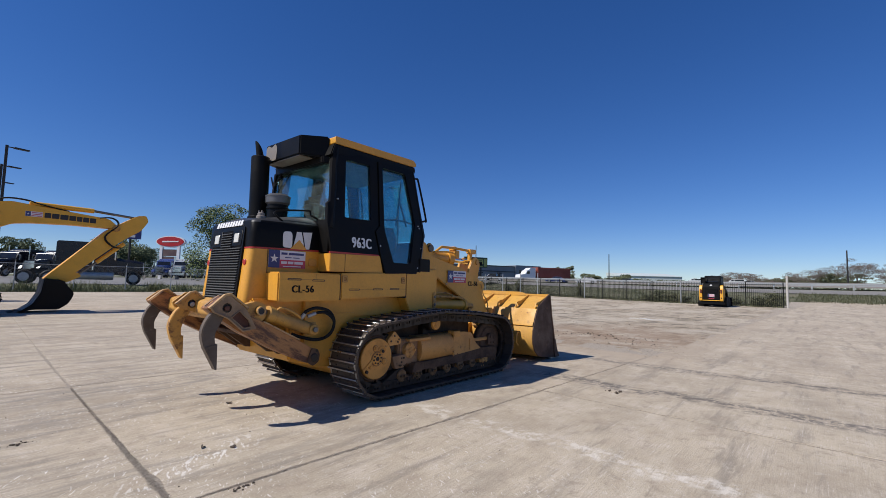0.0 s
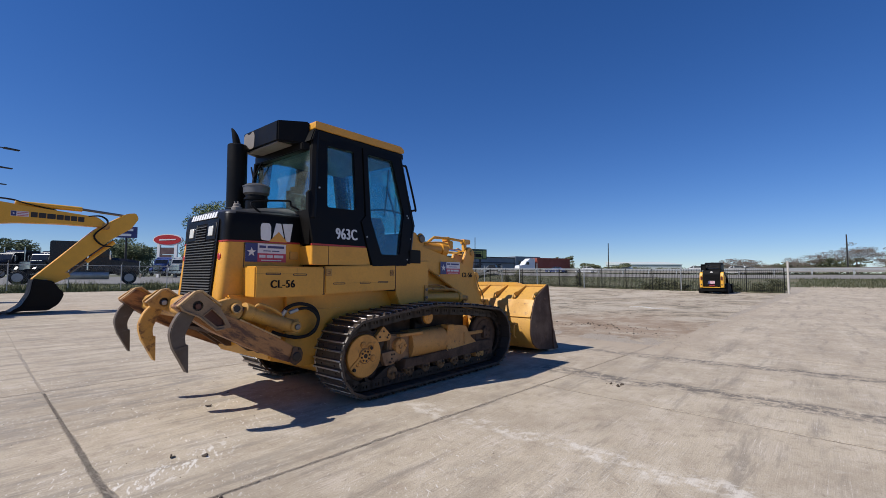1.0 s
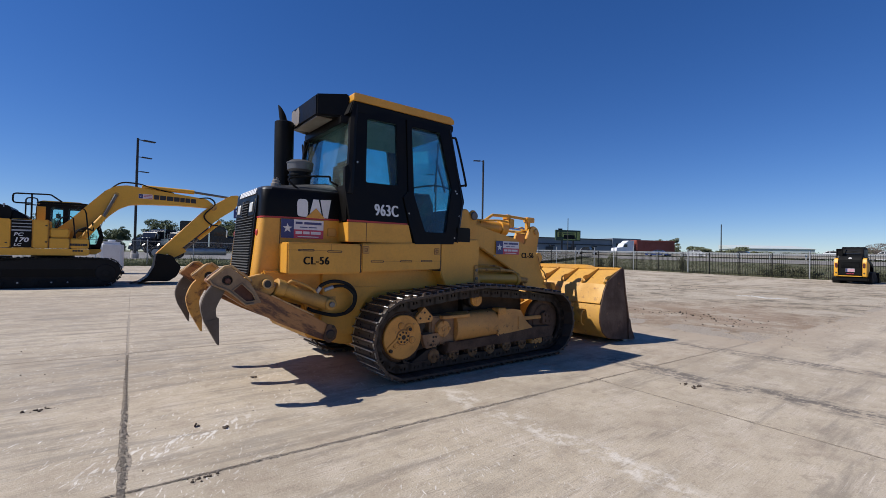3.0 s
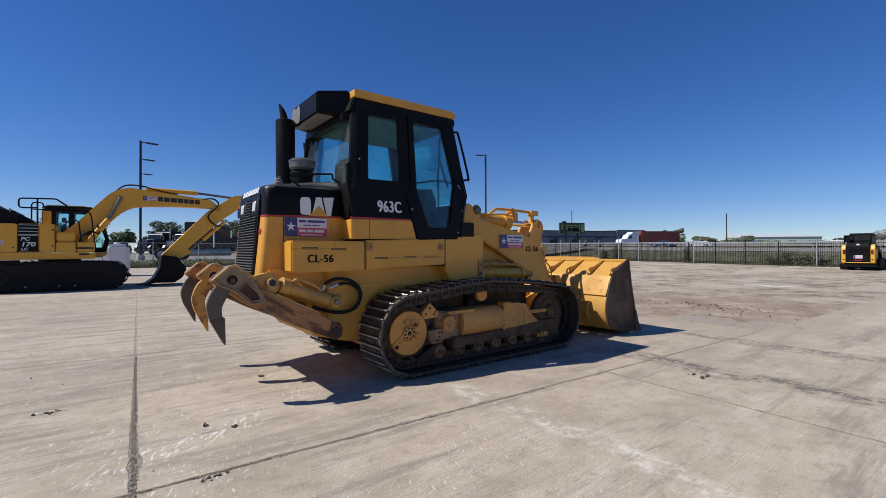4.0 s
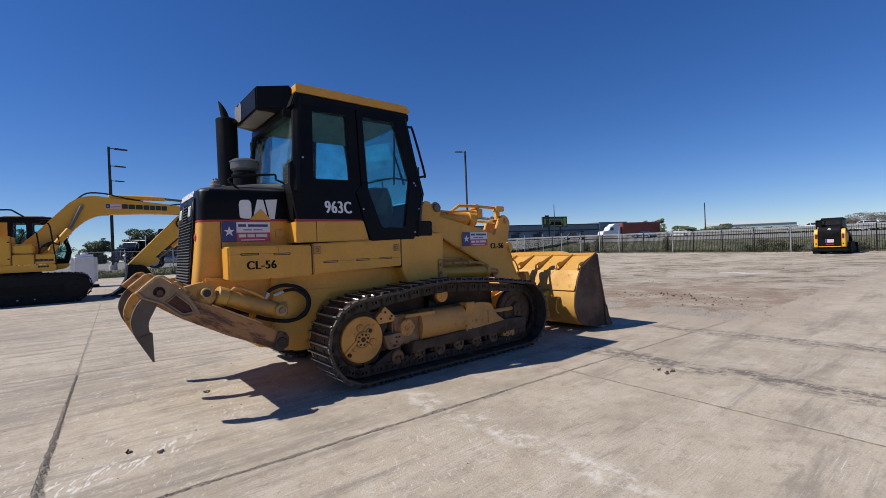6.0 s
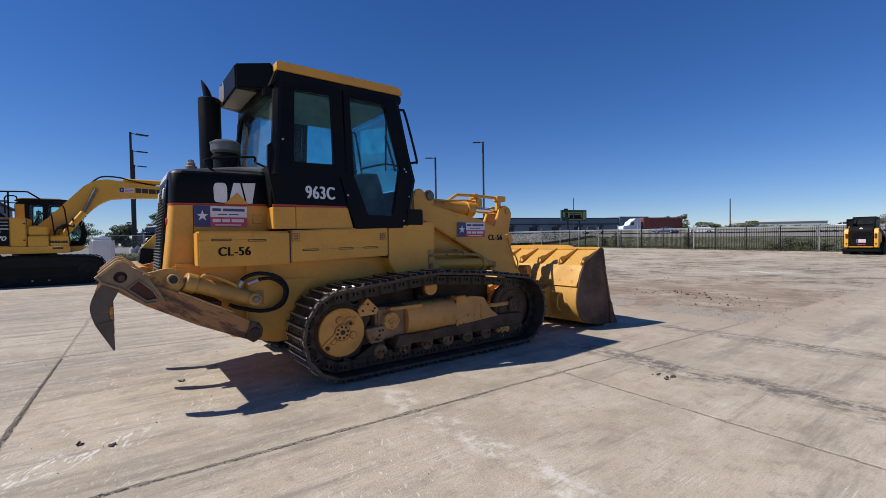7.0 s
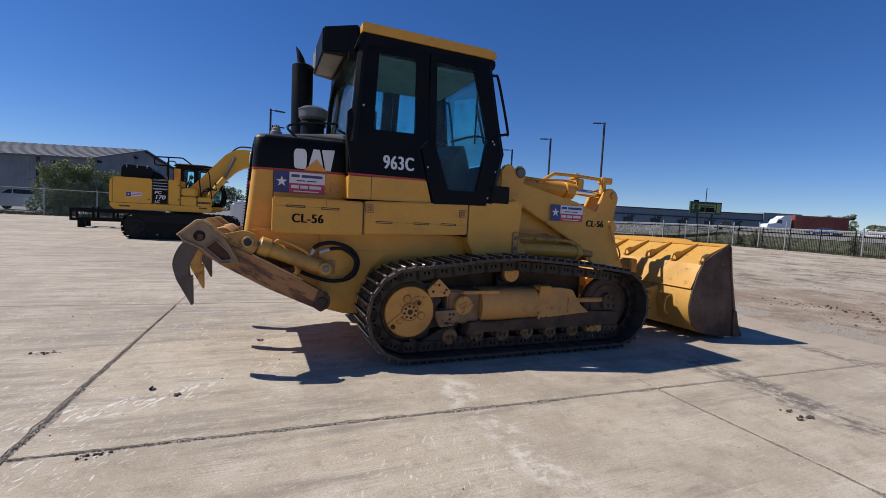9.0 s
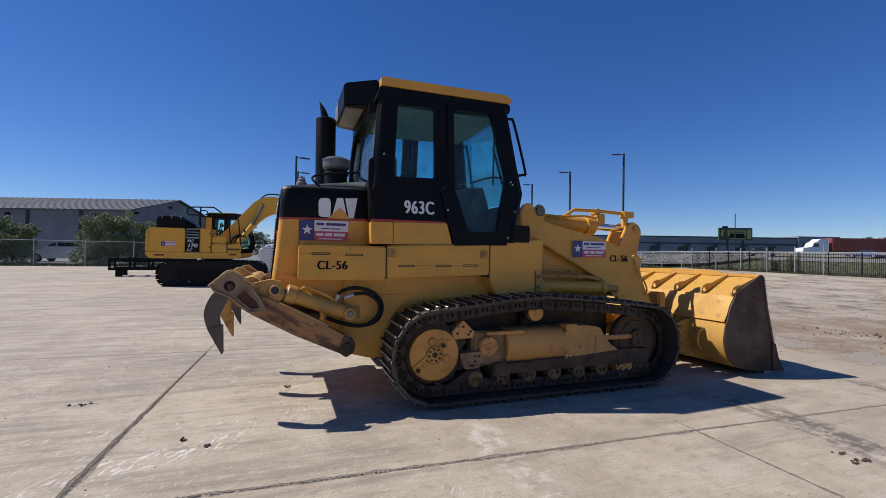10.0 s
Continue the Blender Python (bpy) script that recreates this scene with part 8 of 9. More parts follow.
for z0, z1, mt in ((4.75, 5.95, M_board_dark), (3.95, 4.65, M_board_dark), (2.9, 3.8, M_white), (1.9, 2.8, M_sign_blue)):
    bm = bmesh.new()
    block(bm, f, -1.3, 1.2, 0.05, 0.3, z0, z1)
    part("board", bm, mt, oval)
board = thing("blue_board", (12.7, 62, 0.6), "blue advertising board on a post", "sign")
f = lay((12.0, 62.3, 0.6), (0.86, -0.5, 0), (0.5, 0.86, 0))
bm = bmesh.new()
block(bm, f, 0, 2.3, 0, 0.25, 5.6, 7.0)
bp = part("panel", bm, M_sign_blue, board)
for z, x1 in ((6.45, 1.9), (5.8, 1.7)):
    bm = bmesh.new()
    block(bm, f, 0.3, x1, -0.03, 0, z, z + 0.3)
    part("lettering_bar", bm, M_white, bp)
bm = bmesh.new()
cyl(bm, f(1.15, 0.12, -0.3), f(1.15, 0.12, 5.6), 0.12, n=10)
part("post", bm, M_pole, board)


# ---- vehicles ----
def colour(name, col, rough=0.25):
    return paint(name, col, rough, amount=0.06, bump=0.0)


M_carwhite, M_carblack, M_carred = colour("white_car_paint", (0.75, 0.75, 0.74)), colour("black_car_paint", (0.012, 0.012, 0.014)), colour("red_car_paint", (0.30, 0.02, 0.025))
M_carsilver, M_carblue = colour("silver_car_paint", (0.36, 0.38, 0.40)), colour("blue_car_paint", (0.03, 0.06, 0.2))
M_tail = paint("tail_lamp_red", (0.35, 0.01, 0.01), 0.2, amount=0.0, bump=0.0)


def wheel(parent, x, y, r, w):
    bm = bmesh.new()
    cyl(bm, (x, y - w / 2, r), (x, y + w / 2, r), r, n=20, bev=r * 0.12)
    ty = part("tyre", bm, M_rubber, parent)
    bm = bmesh.new()
    s = 1 if y > 0 else -1
    cyl(bm, (x, y + s * w * 0.45, r), (x, y + s * w * 0.54, r), r * 0.62, n=14, bev=0.01)
    part("rim", bm, M_galv, ty)


def car(kind, material, label):
    """A vehicle at the origin, nose to +x, on z = 0."""
    t = thing("car" if kind != "pickup" else "pickup_truck", (0, 0, 0), label, "car" if kind != "pickup" else "pickup truck", "vehicles on the highway")
    L, H, W2 = {"suv": (4.7, 1.72, 0.93), "sedan": (4.75, 1.45, 0.9), "pickup": (5.7, 1.9, 0.99)}[kind]
    h = L / 2
    body = {"suv": [(-h, 0.45), (-h + 0.1, 0.3), (h - 0.15, 0.28), (h, 0.5), (h - 0.05, 0.85), (h - 1.1, 1.05), (-h + 0.15, 1.08), (-h, 0.9)],
            "sedan": [(-h, 0.45), (-h + 0.1, 0.28), (h - 0.15, 0.25), (h, 0.45), (h - 0.1, 0.75), (h - 1.2, 0.92), (-h + 0.9, 0.98), (-h + 0.05, 0.92)],
            "pickup": [(-h, 0.6), (-h + 0.1, 0.42), (h - 0.15, 0.4), (h, 0.6), (h - 0.03, 1.05), (h - 1.25, 1.2), (-h + 2.0, 1.22), (-h + 0.02, 1.22)]}[kind]
    cab = {"suv": [(h - 1.15, 1.03), (h - 1.95, H - 0.05), (h - 2.3, H), (-h + 0.5, H - 0.02), (-h + 0.12, 1.06)],
           "sedan": [(h - 1.35, 0.9), (h - 2.15, H - 0.04), (h - 2.6, H), (-h + 1.3, H - 0.05), (-h + 0.5, 0.95)],
           "pickup": [(h - 1.3, 1.18), (h - 1.95, H - 0.05), (h - 2.2, H), (-h + 2.2, H), (-h + 2.0, 1.2)]}[kind]
    bm = bmesh.new()
    prism(bm, rounded(body, 0.12), -W2, W2, bev=0.05)
    part("body", bm, material, t)
    cx, cz = sum(p[0] for p in cab) / len(cab), sum(p[1] for p in cab) / len(cab)
    bm = bmesh.new()
    lo = rounded(cab, 0.08)
    hull(bm, [(x, -W2 * 0.94 + 0.12 * (z - cz), z) for x, z in lo], [(x, W2 * 0.94 - 0.12 * (z - cz), z) for x, z in lo], 0.03)
    roof = part("cabin", bm, material, t)
    shrink = [(cx + (x - cx) * 0.86, cz + (z - cz) * 0.72 + 0.03) for x, z in cab]
    mid = -h + (2.2 if kind == "sedan" else 2.3 if kind == "suv" else 3.1)
    for s in (-1, 1):
        for part_pts in ([(max(x, mid + 0.05), z) for x, z in shrink], [(min(x, mid - 0.05), z) for x, z in shrink]):
            bm = bmesh.new()
            prism(bm, part_pts, s * W2 * 0.86, s * (W2 * 0.955), "y")
            part("side_window", bm, M_carglass, roof)
    bm = bmesh.new()
    x0, z0 = cab[0]
    x1, z1 = cab[1]
    hull(bm, [(x0 + 0.02, -W2 * 0.8, z0 + 0.08), (x0 + 0.02, W2 * 0.8, z0 + 0.08), (x1 + 0.1, W2 * 0.72, z1 - 0.06), (x1 + 0.1, -W2 * 0.72, z1 - 0.06)],
         [(x0 - 0.1, -W2 * 0.8, z0 + 0.02), (x0 - 0.1, W2 * 0.8, z0 + 0.02), (x1, W2 * 0.72, z1 - 0.1), (x1, -W2 * 0.72, z1 - 0.1)])
    part("windscreen", bm, M_carglass, roof)
    r = 0.34 if kind != "pickup" else 0.4
    for x in (h - 0.95, -h + (0.95 if kind != "pickup" else 1.15)):
        for s in (-1, 1):
            wheel(t, x, s * (W2 - 0.09), r, 0.24)
    for s in (-1, 1):
        bm = bmesh.new()
        bx(bm, h - 0.12, h - 0.02, s * W2 * 0.8 - 0.16, s * W2 * 0.8 + 0.16, 0.66, 0.8, 0.02)
        part("headlight", bm, M_lamp, t)
        bm = bmesh.new()
        bx(bm, -h - 0.01, -h + 0.1, s * W2 * 0.85 - 0.12, s * W2 * 0.85 + 0.12, 0.7, 1.0, 0.02)
        part("tail_light", bm, M_tail, t)
    return t


protos = {}


def park(kind, material, x, y, turn, label, dz=0.0, pitch=0.0):
    key = (kind, material.name)
    z = gz(x, y) + dz
    if key not in protos:
        protos[key] = car(kind, material, label)
        protos[key].matrix_basis = pose(x, y, z, 0, pitch, turn)
        return protos[key]
    return tagged(copy_thing(protos[key], pose(x, y, z, 0, pitch, turn)), label=label)


ROAD = 0.02
for kind, mt, x, y, turn, label in (("sedan", M_carblue, 97, 44.8, 110, "blue sedan driving on the highway"), ("sedan", M_carwhite, 95, 36.2, 110, "white sedan driving on the highway"),
                                    ("pickup", M_carblack, 95, 61.5, 110, "black pickup truck driving on the highway"), ("suv", M_carwhite, 104, 8.8, 94, "white suv driving on the highway"),
                                    ("sedan", M_carsilver, 100, 5.3, -86, "silver sedan driving on the highway"), ("pickup", M_carwhite, 103, 67.5, 108, "white pickup truck driving on the highway"),
                                    ("suv", M_carwhite, 104, 16.0, 94, "white suv driving on the highway"), ("sedan", M_carblack, 102, 29.0, -86, "black sedan driving on the highway")):
    park(kind, mt, x, y, turn, label, ROAD)
park("suv", M_carwhite, -19.6, 42.6, 170, "white car parked behind the bushes")


def lorry(name, x, y, turn, cabmat, label, box=None, category="truck"):
    """A road tractor nose to +x, with an optional container trailer behind."""
    z = gz(x, y)
    t = thing(name, (0, 0, 0), label, category)
    bm = bmesh.new()
    bx(bm, -4.2, 2.6, -0.45, 0.45, 0.75, 1.05, 0.02)
    part("chassis", bm, M_black, t)
    bm = bmesh.new()
    prism(bm, rounded([(-2.2, 1.0), (0.9, 0.95), (2.6, 0.8), (2.75, 1.1), (2.6, 1.85), (1.0, 2.1), (0.55, 2.95), (0.0, 3.15), (-0.7, 3.75), (-2.2, 3.75)], 0.12), -1.15, 1.15, bev=0.06)
    cab = part("cab", bm, cabmat, t)
    for s in (-1, 1):
        bm = bmesh.new()
        prism(bm, [(-0.35, 2.05), (0.75, 2.1), (0.45, 2.8), (-0.35, 2.8)], s * 1.1, s * 1.16)
        part("side_window", bm, M_carglass, cab)
        bm = bmesh.new()
        cyl(bm, (-2.35, s * 0.95, 1.0), (-2.35, s * 0.95, 3.95), 0.055, n=10)
        part("exhaust_stack", bm, M_chrome, t)
        bm = bmesh.new()
        cyl(bm, (-1.6, s * 1.0, 0.7), (0.0, s * 1.0, 0.7), 0.3, n=16, bev=0.03)
        part("fuel_tank", bm, M_galv, t)
    bm = bmesh.new()
    hull(bm, [(0.62, -0.95, 2.15), (0.95, -0.95, 2.1), (0.95, 0.95, 2.1), (0.62, 0.95, 2.15)], [(0.35, -0.9, 2.85), (0.6, -0.9, 2.85), (0.6, 0.9, 2.85), (0.35, 0.9, 2.85)])
    part("windscreen", bm, M_carglass, cab)
    for xx in (1.75, -2.6, -3.8):
        for s in (-1, 1):
            wheel(t, xx, s * 0.98, 0.5, 0.34)
    if box:
        bm = bmesh.new()
        bx(bm, -14.2, -2.9, -1.22, 1.22, 1.25, 3.95, 0.03)
        ct = part("container", bm, box, t, "rust-red shipping container")
        bm = bmesh.new()
        for i in range(44):
            xx = -14.05 + i * 0.25
            for s in (-1, 1):
                bx(bm, xx, xx + 0.12, s * 1.235 - 0.015, s * 1.235 + 0.015, 1.4, 3.8)
        tagged(part("rib", bm, box, ct), kind="stuff")
        bm = bmesh.new()
        bx(bm, -15.2, -3.0, -0.5, 0.5, 0.95, 1.25)
        part("trailer_frame", bm, M_black, t)
        for xx in (-12.6, -13.8):
            for s in (-1, 1):
                wheel(t, xx, s * 0.98, 0.5, 0.34)
    t.matrix_basis = pose(x, y, z, 0, 0, turn)
    return t


M_container = paint("rust_red_container", (0.30, 0.075, 0.05), 0.55, amount=0.35, dirt=(0.2, 0.06, 0.04), scale=0.8, bump=0.1)
lorry("container_lorry", 101.5, 55.6, 156, M_carwhite, "white lorry hauling a rust-red container on the highway", M_container)
lorry("road_tractor", 60, 118, 190, M_carred, "red road tractor far off by the highway")


def bonnet_tractor(x, y, lift, turn, paintwork, label, group=""):
    """A long-nosed road tractor, nose to +x, with a sleeper, chrome stacks and tanks and a bare rear frame."""
    t = thing("road_tractor", (0, 0, 0), label, "truck", group)
    bm = bmesh.new()
    for yy in (-0.45, 0.35):
        bx(bm, -4.7, 3.2, yy, yy + 0.1, 0.78, 1.02, 0.01)
    bx(bm, -3.7, -2.7, -0.5, 0.5, 1.02, 1.16, 0.03)
    part("chassis", bm, M_black, t)
    bm = bmesh.new()
    loft(bm, [[(u, v * k, z) for v, z in ((-0.85, 1.0), (-0.85, top - 0.2), (-0.65, top), (0.65, top), (0.85, top - 0.2), (0.85, 1.0))] for u, k, top in ((1.4, 1.1, 2.12), (2.4, 1.0, 2.02), (3.25, 0.88, 1.9))])
    part("bonnet", bm, paintwork, t)
    bm = bmesh.new()
    prism(bm, rounded([(0.0, 1.0), (1.45, 1.0), (1.45, 2.15), (1.15, 2.85), (0.95, 2.95), (0.0, 3.0)], 0.1), -1.1, 1.1, bev=0.06)
    cabin = part("cab", bm, paintwork, t)
    bm = bmesh.new()
    prism(bm, rounded([(-2.3, 1.0), (-0.01, 1.0), (-0.01, 3.05), (-0.4, 3.3), (-2.2, 3.3), (-2.3, 3.2)], 0.1), -1.13, 1.13, bev=0.08)
    part("sleeper", bm, paintwork, t)
    bm = bmesh.new()
    hull(bm, [(1.38, -0.95, 2.17), (1.47, -0.95, 2.17), (1.47, 0.95, 2.17), (1.38, 0.95, 2.17)], [(1.12, -0.92, 2.78), (1.21, -0.92, 2.78), (1.21, 0.92, 2.78), (1.12, 0.92, 2.78)])
    part("windscreen", bm, M_carglass, cabin)
    bm = bmesh.new()
    bx(bm, 3.2, 3.3, -0.62, 0.62, 0.95, 1.85, 0.03)
    part("grille", bm, M_chrome, t)
    bm = bmesh.new()
    bx(bm, 3.25, 3.42, -1.18, 1.18, 0.45, 0.85, 0.05)
    part("bumper", bm, M_chrome, t)
    for sd in (-1, 1):
        bm = bmesh.new()
        prism(bm, [(0.35, 2.1), (1.3, 2.12), (1.02, 2.75), (0.35, 2.75)], *sorted((sd * 1.09, sd * 1.115)))
        part("side_window", bm, M_carglass, cabin)
        bm = bmesh.new()
        arc = [(2.6 + 0.68 * math.cos(a), 0.5 + 0.68 * math.sin(a)) for a in (2.9, 2.5, 2.1, 1.7, 1.3, 0.9, 0.5, 0.2)]
        prism(bm, arc + [(3.3, 1.0), (3.1, 1.3), (2.6, 1.42), (1.7, 1.3), (1.5, 0.9)], *sorted((sd * 0.82, sd * 1.2)), bev=0.03)
        part("fender", bm, paintwork, t)
        bm = bmesh.new()
        cyl(bm, (-0.05, sd * 1.2, 1.1), (-0.05, sd * 1.2, 3.7), 0.07, n=10)
        part("exhaust_stack", bm, M_chrome, t)
        bm = bmesh.new()
        cyl(bm, (-1.9, sd * 0.95, 0.68), (1.3, sd * 0.95, 0.68), 0.31, n=16, bev=0.03)
        part("fuel_tank", bm, M_galv, t)
        bm = bmesh.new()
        bx(bm, 1.28, 1.38, *sorted((sd * 1.3, sd * 1.45)), 1.95, 2.6, 0.02)
        tube(bm, [(1.3, sd * 1.1, 2.6), (1.33, sd * 1.4, 2.62)], 0.02, 6)
        tube(bm, [(1.3, sd * 1.1, 1.95), (1.33, sd * 1.4, 1.93)], 0.02, 6)
        part("mirror", bm, M_chrome, cabin)
        bm = bmesh.new()
        prism(bm, [(-4.6 + 0.65 * math.cos(a), 0.52 + 0.65 * math.sin(a)) for a in (2.8, 2.3, 1.9, 1.5)] + [(-4.6 + 0.62 * math.cos(a), 0.52 + 0.62 * math.sin(a)) for a in (1.5, 1.9, 2.3, 2.8)], *sorted((sd * 0.75, sd * 1.2)))
        part("mud_flap", bm, M_black, t)
        for xx in (2.6, -2.62, -3.98):
            wheel(t, xx, sd * 0.98, 0.51, 0.36)
    t.matrix_basis = pose(x, y, lot_z(x, y) + lift, 0, 0, turn)
    return t


bonnet_tractor(5.07, 39.1, 0.0, -13, M_carblack, "long black road tractor with chrome tanks parked in the lot")
bonnet_tractor(6.4, 66.0, 0.1, 222, M_carblack, "black road tractor with chrome stacks parked in the lot", "trucks parked behind the lot")
bonnet_tractor(3.4, 67.5, 0.1, 222, M_carblack, "black road tractor with chrome stacks parked in the lot", "trucks parked behind the lot")
for i, (mt, word) in enumerate(((M_carblue, "blue"), (M_carsilver, "silver"), (M_carblack, "black"), (M_carsilver, "silver"), (M_carblack, "black"), (M_carblack, "black"))):
    bonnet_tractor(23.8 + i * 1.9, 82.4 - i * 2.25, 0.25, 236, mt, word + " road tractor in a row behind the lot", "trucks parked behind the lot")


# ---- guard rail along the highway ----
guard = thing("guard_rail", (71.5, 0, gz(71.5, 0)), "grey steel guard rail along the highway", "guard rail", kind="structure")
bm = bmesh.new()
for y in range(-160, 320, 8):
    a, b = gz(71.5, y), gz(71.5, y + 8)
    for lo, hi in ((0.42, 0.52), (0.56, 0.72)):
        hull(bm, [(71.45, y, a + lo), (71.5, y, a + lo), (71.5, y + 8, b + lo), (71.45, y + 8, b + lo)], [(71.45, y, a + hi), (71.5, y, a + hi), (71.5, y + 8, b + hi), (71.45, y + 8, b + hi)])
part("beam", bm, M_galv, guard)
bm = bmesh.new()
bx(bm, -0.06, 0.06, -0.08, 0.08, -0.1, 0.7)
gpost = finish(bm, "post", M_galv)
for y in range(-60, 160, 4):
    part("post", gpost, None, guard, m=pose(71.58, y, gz(71.58, y)))
barrier = thing("median_barrier", (99, 0, gz(99, 0)), "low pale concrete barrier behind the highway", "barrier", kind="structure")
bm = bmesh.new()
prism(bm, [(98.8, 0), (99.4, 0), (99.25, 0.3), (99.18, 0.85), (99.02, 0.85), (98.95, 0.3)], -200, 350)
for v in bm.verts:
    v.co.z += gz(99, 40)
part("barrier_wall", bm, M_road, barrier)

# ---- skid steer loader by the fence, its rear towards the yard ----
M_tail_dark = paint("dark_red_lens", (0.10, 0.008, 0.006), 0.35, amount=0.2, bump=0.0)
skid = thing("skid_steer", (0, 0, 0), "black and yellow compact track loader parked by the fence", "skid steer loader")
for s in (-1, 1):
    bm = bmesh.new()
    prism(bm, rounded([(-1.0, 0.0), (1.2, 0.0), (1.35, 0.25), (0.4, 0.75), (-0.9, 0.72), (-1.15, 0.35)], 0.15), *sorted((s * 0.55, s * 0.95)), bev=0.03)
    tr = part("track", bm, M_rubber, skid, "black rubber track")
    bm = bmesh.new()
    for i in range(14):
        x = -1.0 + i * 0.16
        bx(bm, x, x + 0.07, *sorted((s * 0.54, s * 0.96)), -0.0, 0.04)
    tagged(part("lug", bm, M_rubber, tr), kind="stuff")
    bm = bmesh.new()
    prism(bm, rounded([(-1.66, 0.42), (-1.2, 0.42), (-0.5, 0.8), (-0.3, 1.2), (-1.2, 1.62), (-1.52, 1.58), (-1.64, 1.3)], 0.08), *sorted((s * 0.58, s * 0.77)), bev=0.04, seg=3)
    tower = part("rear_tower", bm, M_kom, skid, "yellow rear side tower")
    bm = bmesh.new()
    bx(bm, -1.69, -1.63, *sorted((s * 0.60, s * 0.71)), 1.0, 1.28, 0.02)
    part("tail_light", bm, M_tail_dark, tower, "dark red tail light")
    bm = bmesh.new()
    bx(bm, -1.675, -1.63, *sorted((s * 0.62, s * 0.70)), 0.62, 0.70, 0.01)
    part("reflector", bm, M_seat, tower)
    bm = bmesh.new()
    prism(bm, rounded([(-1.4, 1.5), (-1.1, 1.66), (0.9, 1.2), (1.55, 0.55), (1.45, 0.35), (1.25, 0.45), (0.75, 1.02), (-1.2, 1.4)], 0.08), *sorted((s * 0.62, s * 0.78)), bev=0.02)
    part("lift_arm", bm, M_black, skid, "black lift arm")
    bm = bmesh.new()
    bx(bm, -0.75, 0.75, *sorted((s * 0.5, s * 0.54)), 1.1, 2.15, 0.01)
    part("cab_side_screen", bm, M_black, skid)
bm = bmesh.new()
bx(bm, -1.5, 0.9, -0.545, 0.545, 0.3, 1.15, 0.04)
part("body", bm, M_black, skid)
bm = bmesh.new()
prism(bm, rounded([(-1.66, 0.50), (-1.45, 0.50), (-1.0, 1.6), (-1.2, 1.76), (-1.48, 1.72), (-1.62, 1.5)], 0.07), -0.545, 0.545, bev=0.05, seg=3)
gate = part("rear_door", bm, M_skid, skid, "black engine door with louvres")
bm = bmesh.new()
bx(bm, -1.78, -1.5, -0.86, 0.86, 0.16, 0.36, 0.04)
part("bumper", bm, M_skid, skid, "black rear bumper")
bm = bmesh.new()
bx(bm, -1.67, -1.5, -0.56, 0.56, 0.44, 0.495, 0.012)
part("sill", bm, M_kom, skid, "thin yellow sill under the engine door")
for i in range(7):
    bm = bmesh.new()
    bx(bm, -1.675 + 0.002 * i, -1.62, -0.44, 0.44, 1.02 + i * 0.055, 1.045 + i * 0.055, 0.004)
    part("louvre", bm, M_rubber, gate)
bm = bmesh.new()
bx(bm, -1.685, -1.655, -0.22, 0.20, 0.73, 0.94)
stk = part("dealer_sticker", bm, M_sign_white, gate, "small red and white sticker")
for z0 in (0.755, 0.82, 0.885):
    bm = bmesh.new()
    bx(bm, -1.69, -1.684, -0.21, 0.10, z0, z0 + 0.022)
    part("stripe", bm, M_sign_red, stk)
bm = bmesh.new()
bx(bm, -1.69, -1.684, 0.11, 0.195, 0.735, 0.935)
part("field", bm, M_sign_blue, stk)
for y0, y1 in ((-0.2, -0.1), (-0.07, 0.02), (0.05, 0.16)):
    bm = bmesh.new()
    bx(bm, -1.672, -1.655, y0, y1, 0.60, 0.645)
    part("lettering_bar", bm, M_sign_red, gate)
bm = bmesh.new()
cyl(bm, (-1.585, 0.0, 1.57), (-1.555, 0.0, 1.575), 0.085, n=16)
part("maker_badge", bm, M_white, gate, "round pale badge")
bm = bmesh.new()
prism(bm, rounded([(-1.0, 1.2), (0.75, 1.1), (0.8, 2.15), (0.68, 2.3), (-0.55, 2.34), (-0.78, 2.24), (-0.98, 1.95)], 0.1), -0.53, 0.53, bev=0.09, seg=3)
scab = part("cab", bm, M_skid, skid, "black operator cab with a rounded roof")
bm = bmesh.new()
hull(bm, [(-1.005, -0.40, 1.86), (-0.99, -0.40, 1.86), (-0.99, 0.40, 1.86), (-1.005, 0.40, 1.86)], [(-0.86, -0.36, 2.13), (-0.845, -0.36, 2.13), (-0.845, 0.36, 2.13), (-0.86, 0.36, 2.13)])
part("rear_window", bm, M_carglass, scab, "dark rear window")
bm = bmesh.new()
for z in (1.74, 2.14):
    bx(bm, -1.3, -1.2, 0.40, 0.72, z, z + 0.06, 0.015)
for y in (0.40, 0.66):
    bx(bm, -1.3, -1.2, y, y + 0.06, 1.64, 2.2, 0.015)
bx(bm, -1.24, -1.2, 0.44, 0.68, 1.78, 2.16)
tube(bm, [(-1.25, 0.44, 2.17), (-0.9, 0.3, 2.22)], 0.025, 8)
part("light_guard", bm, M_skid, skid, "black square guard beside the cab")
bm = bmesh.new()
prism(bm, [(1.5, 0.0), (2.4, 0.0), (2.35, 0.06), (1.75, 0.3), (1.7, 0.7), (1.5, 0.65)], -1.0, 1.0, bev=0.02)
part("bucket", bm, M_black, skid, "dark front bucket")
skid.matrix_basis = pose(36.4, 1.24, gz(36.4, 1.24), 0, 0, 2)

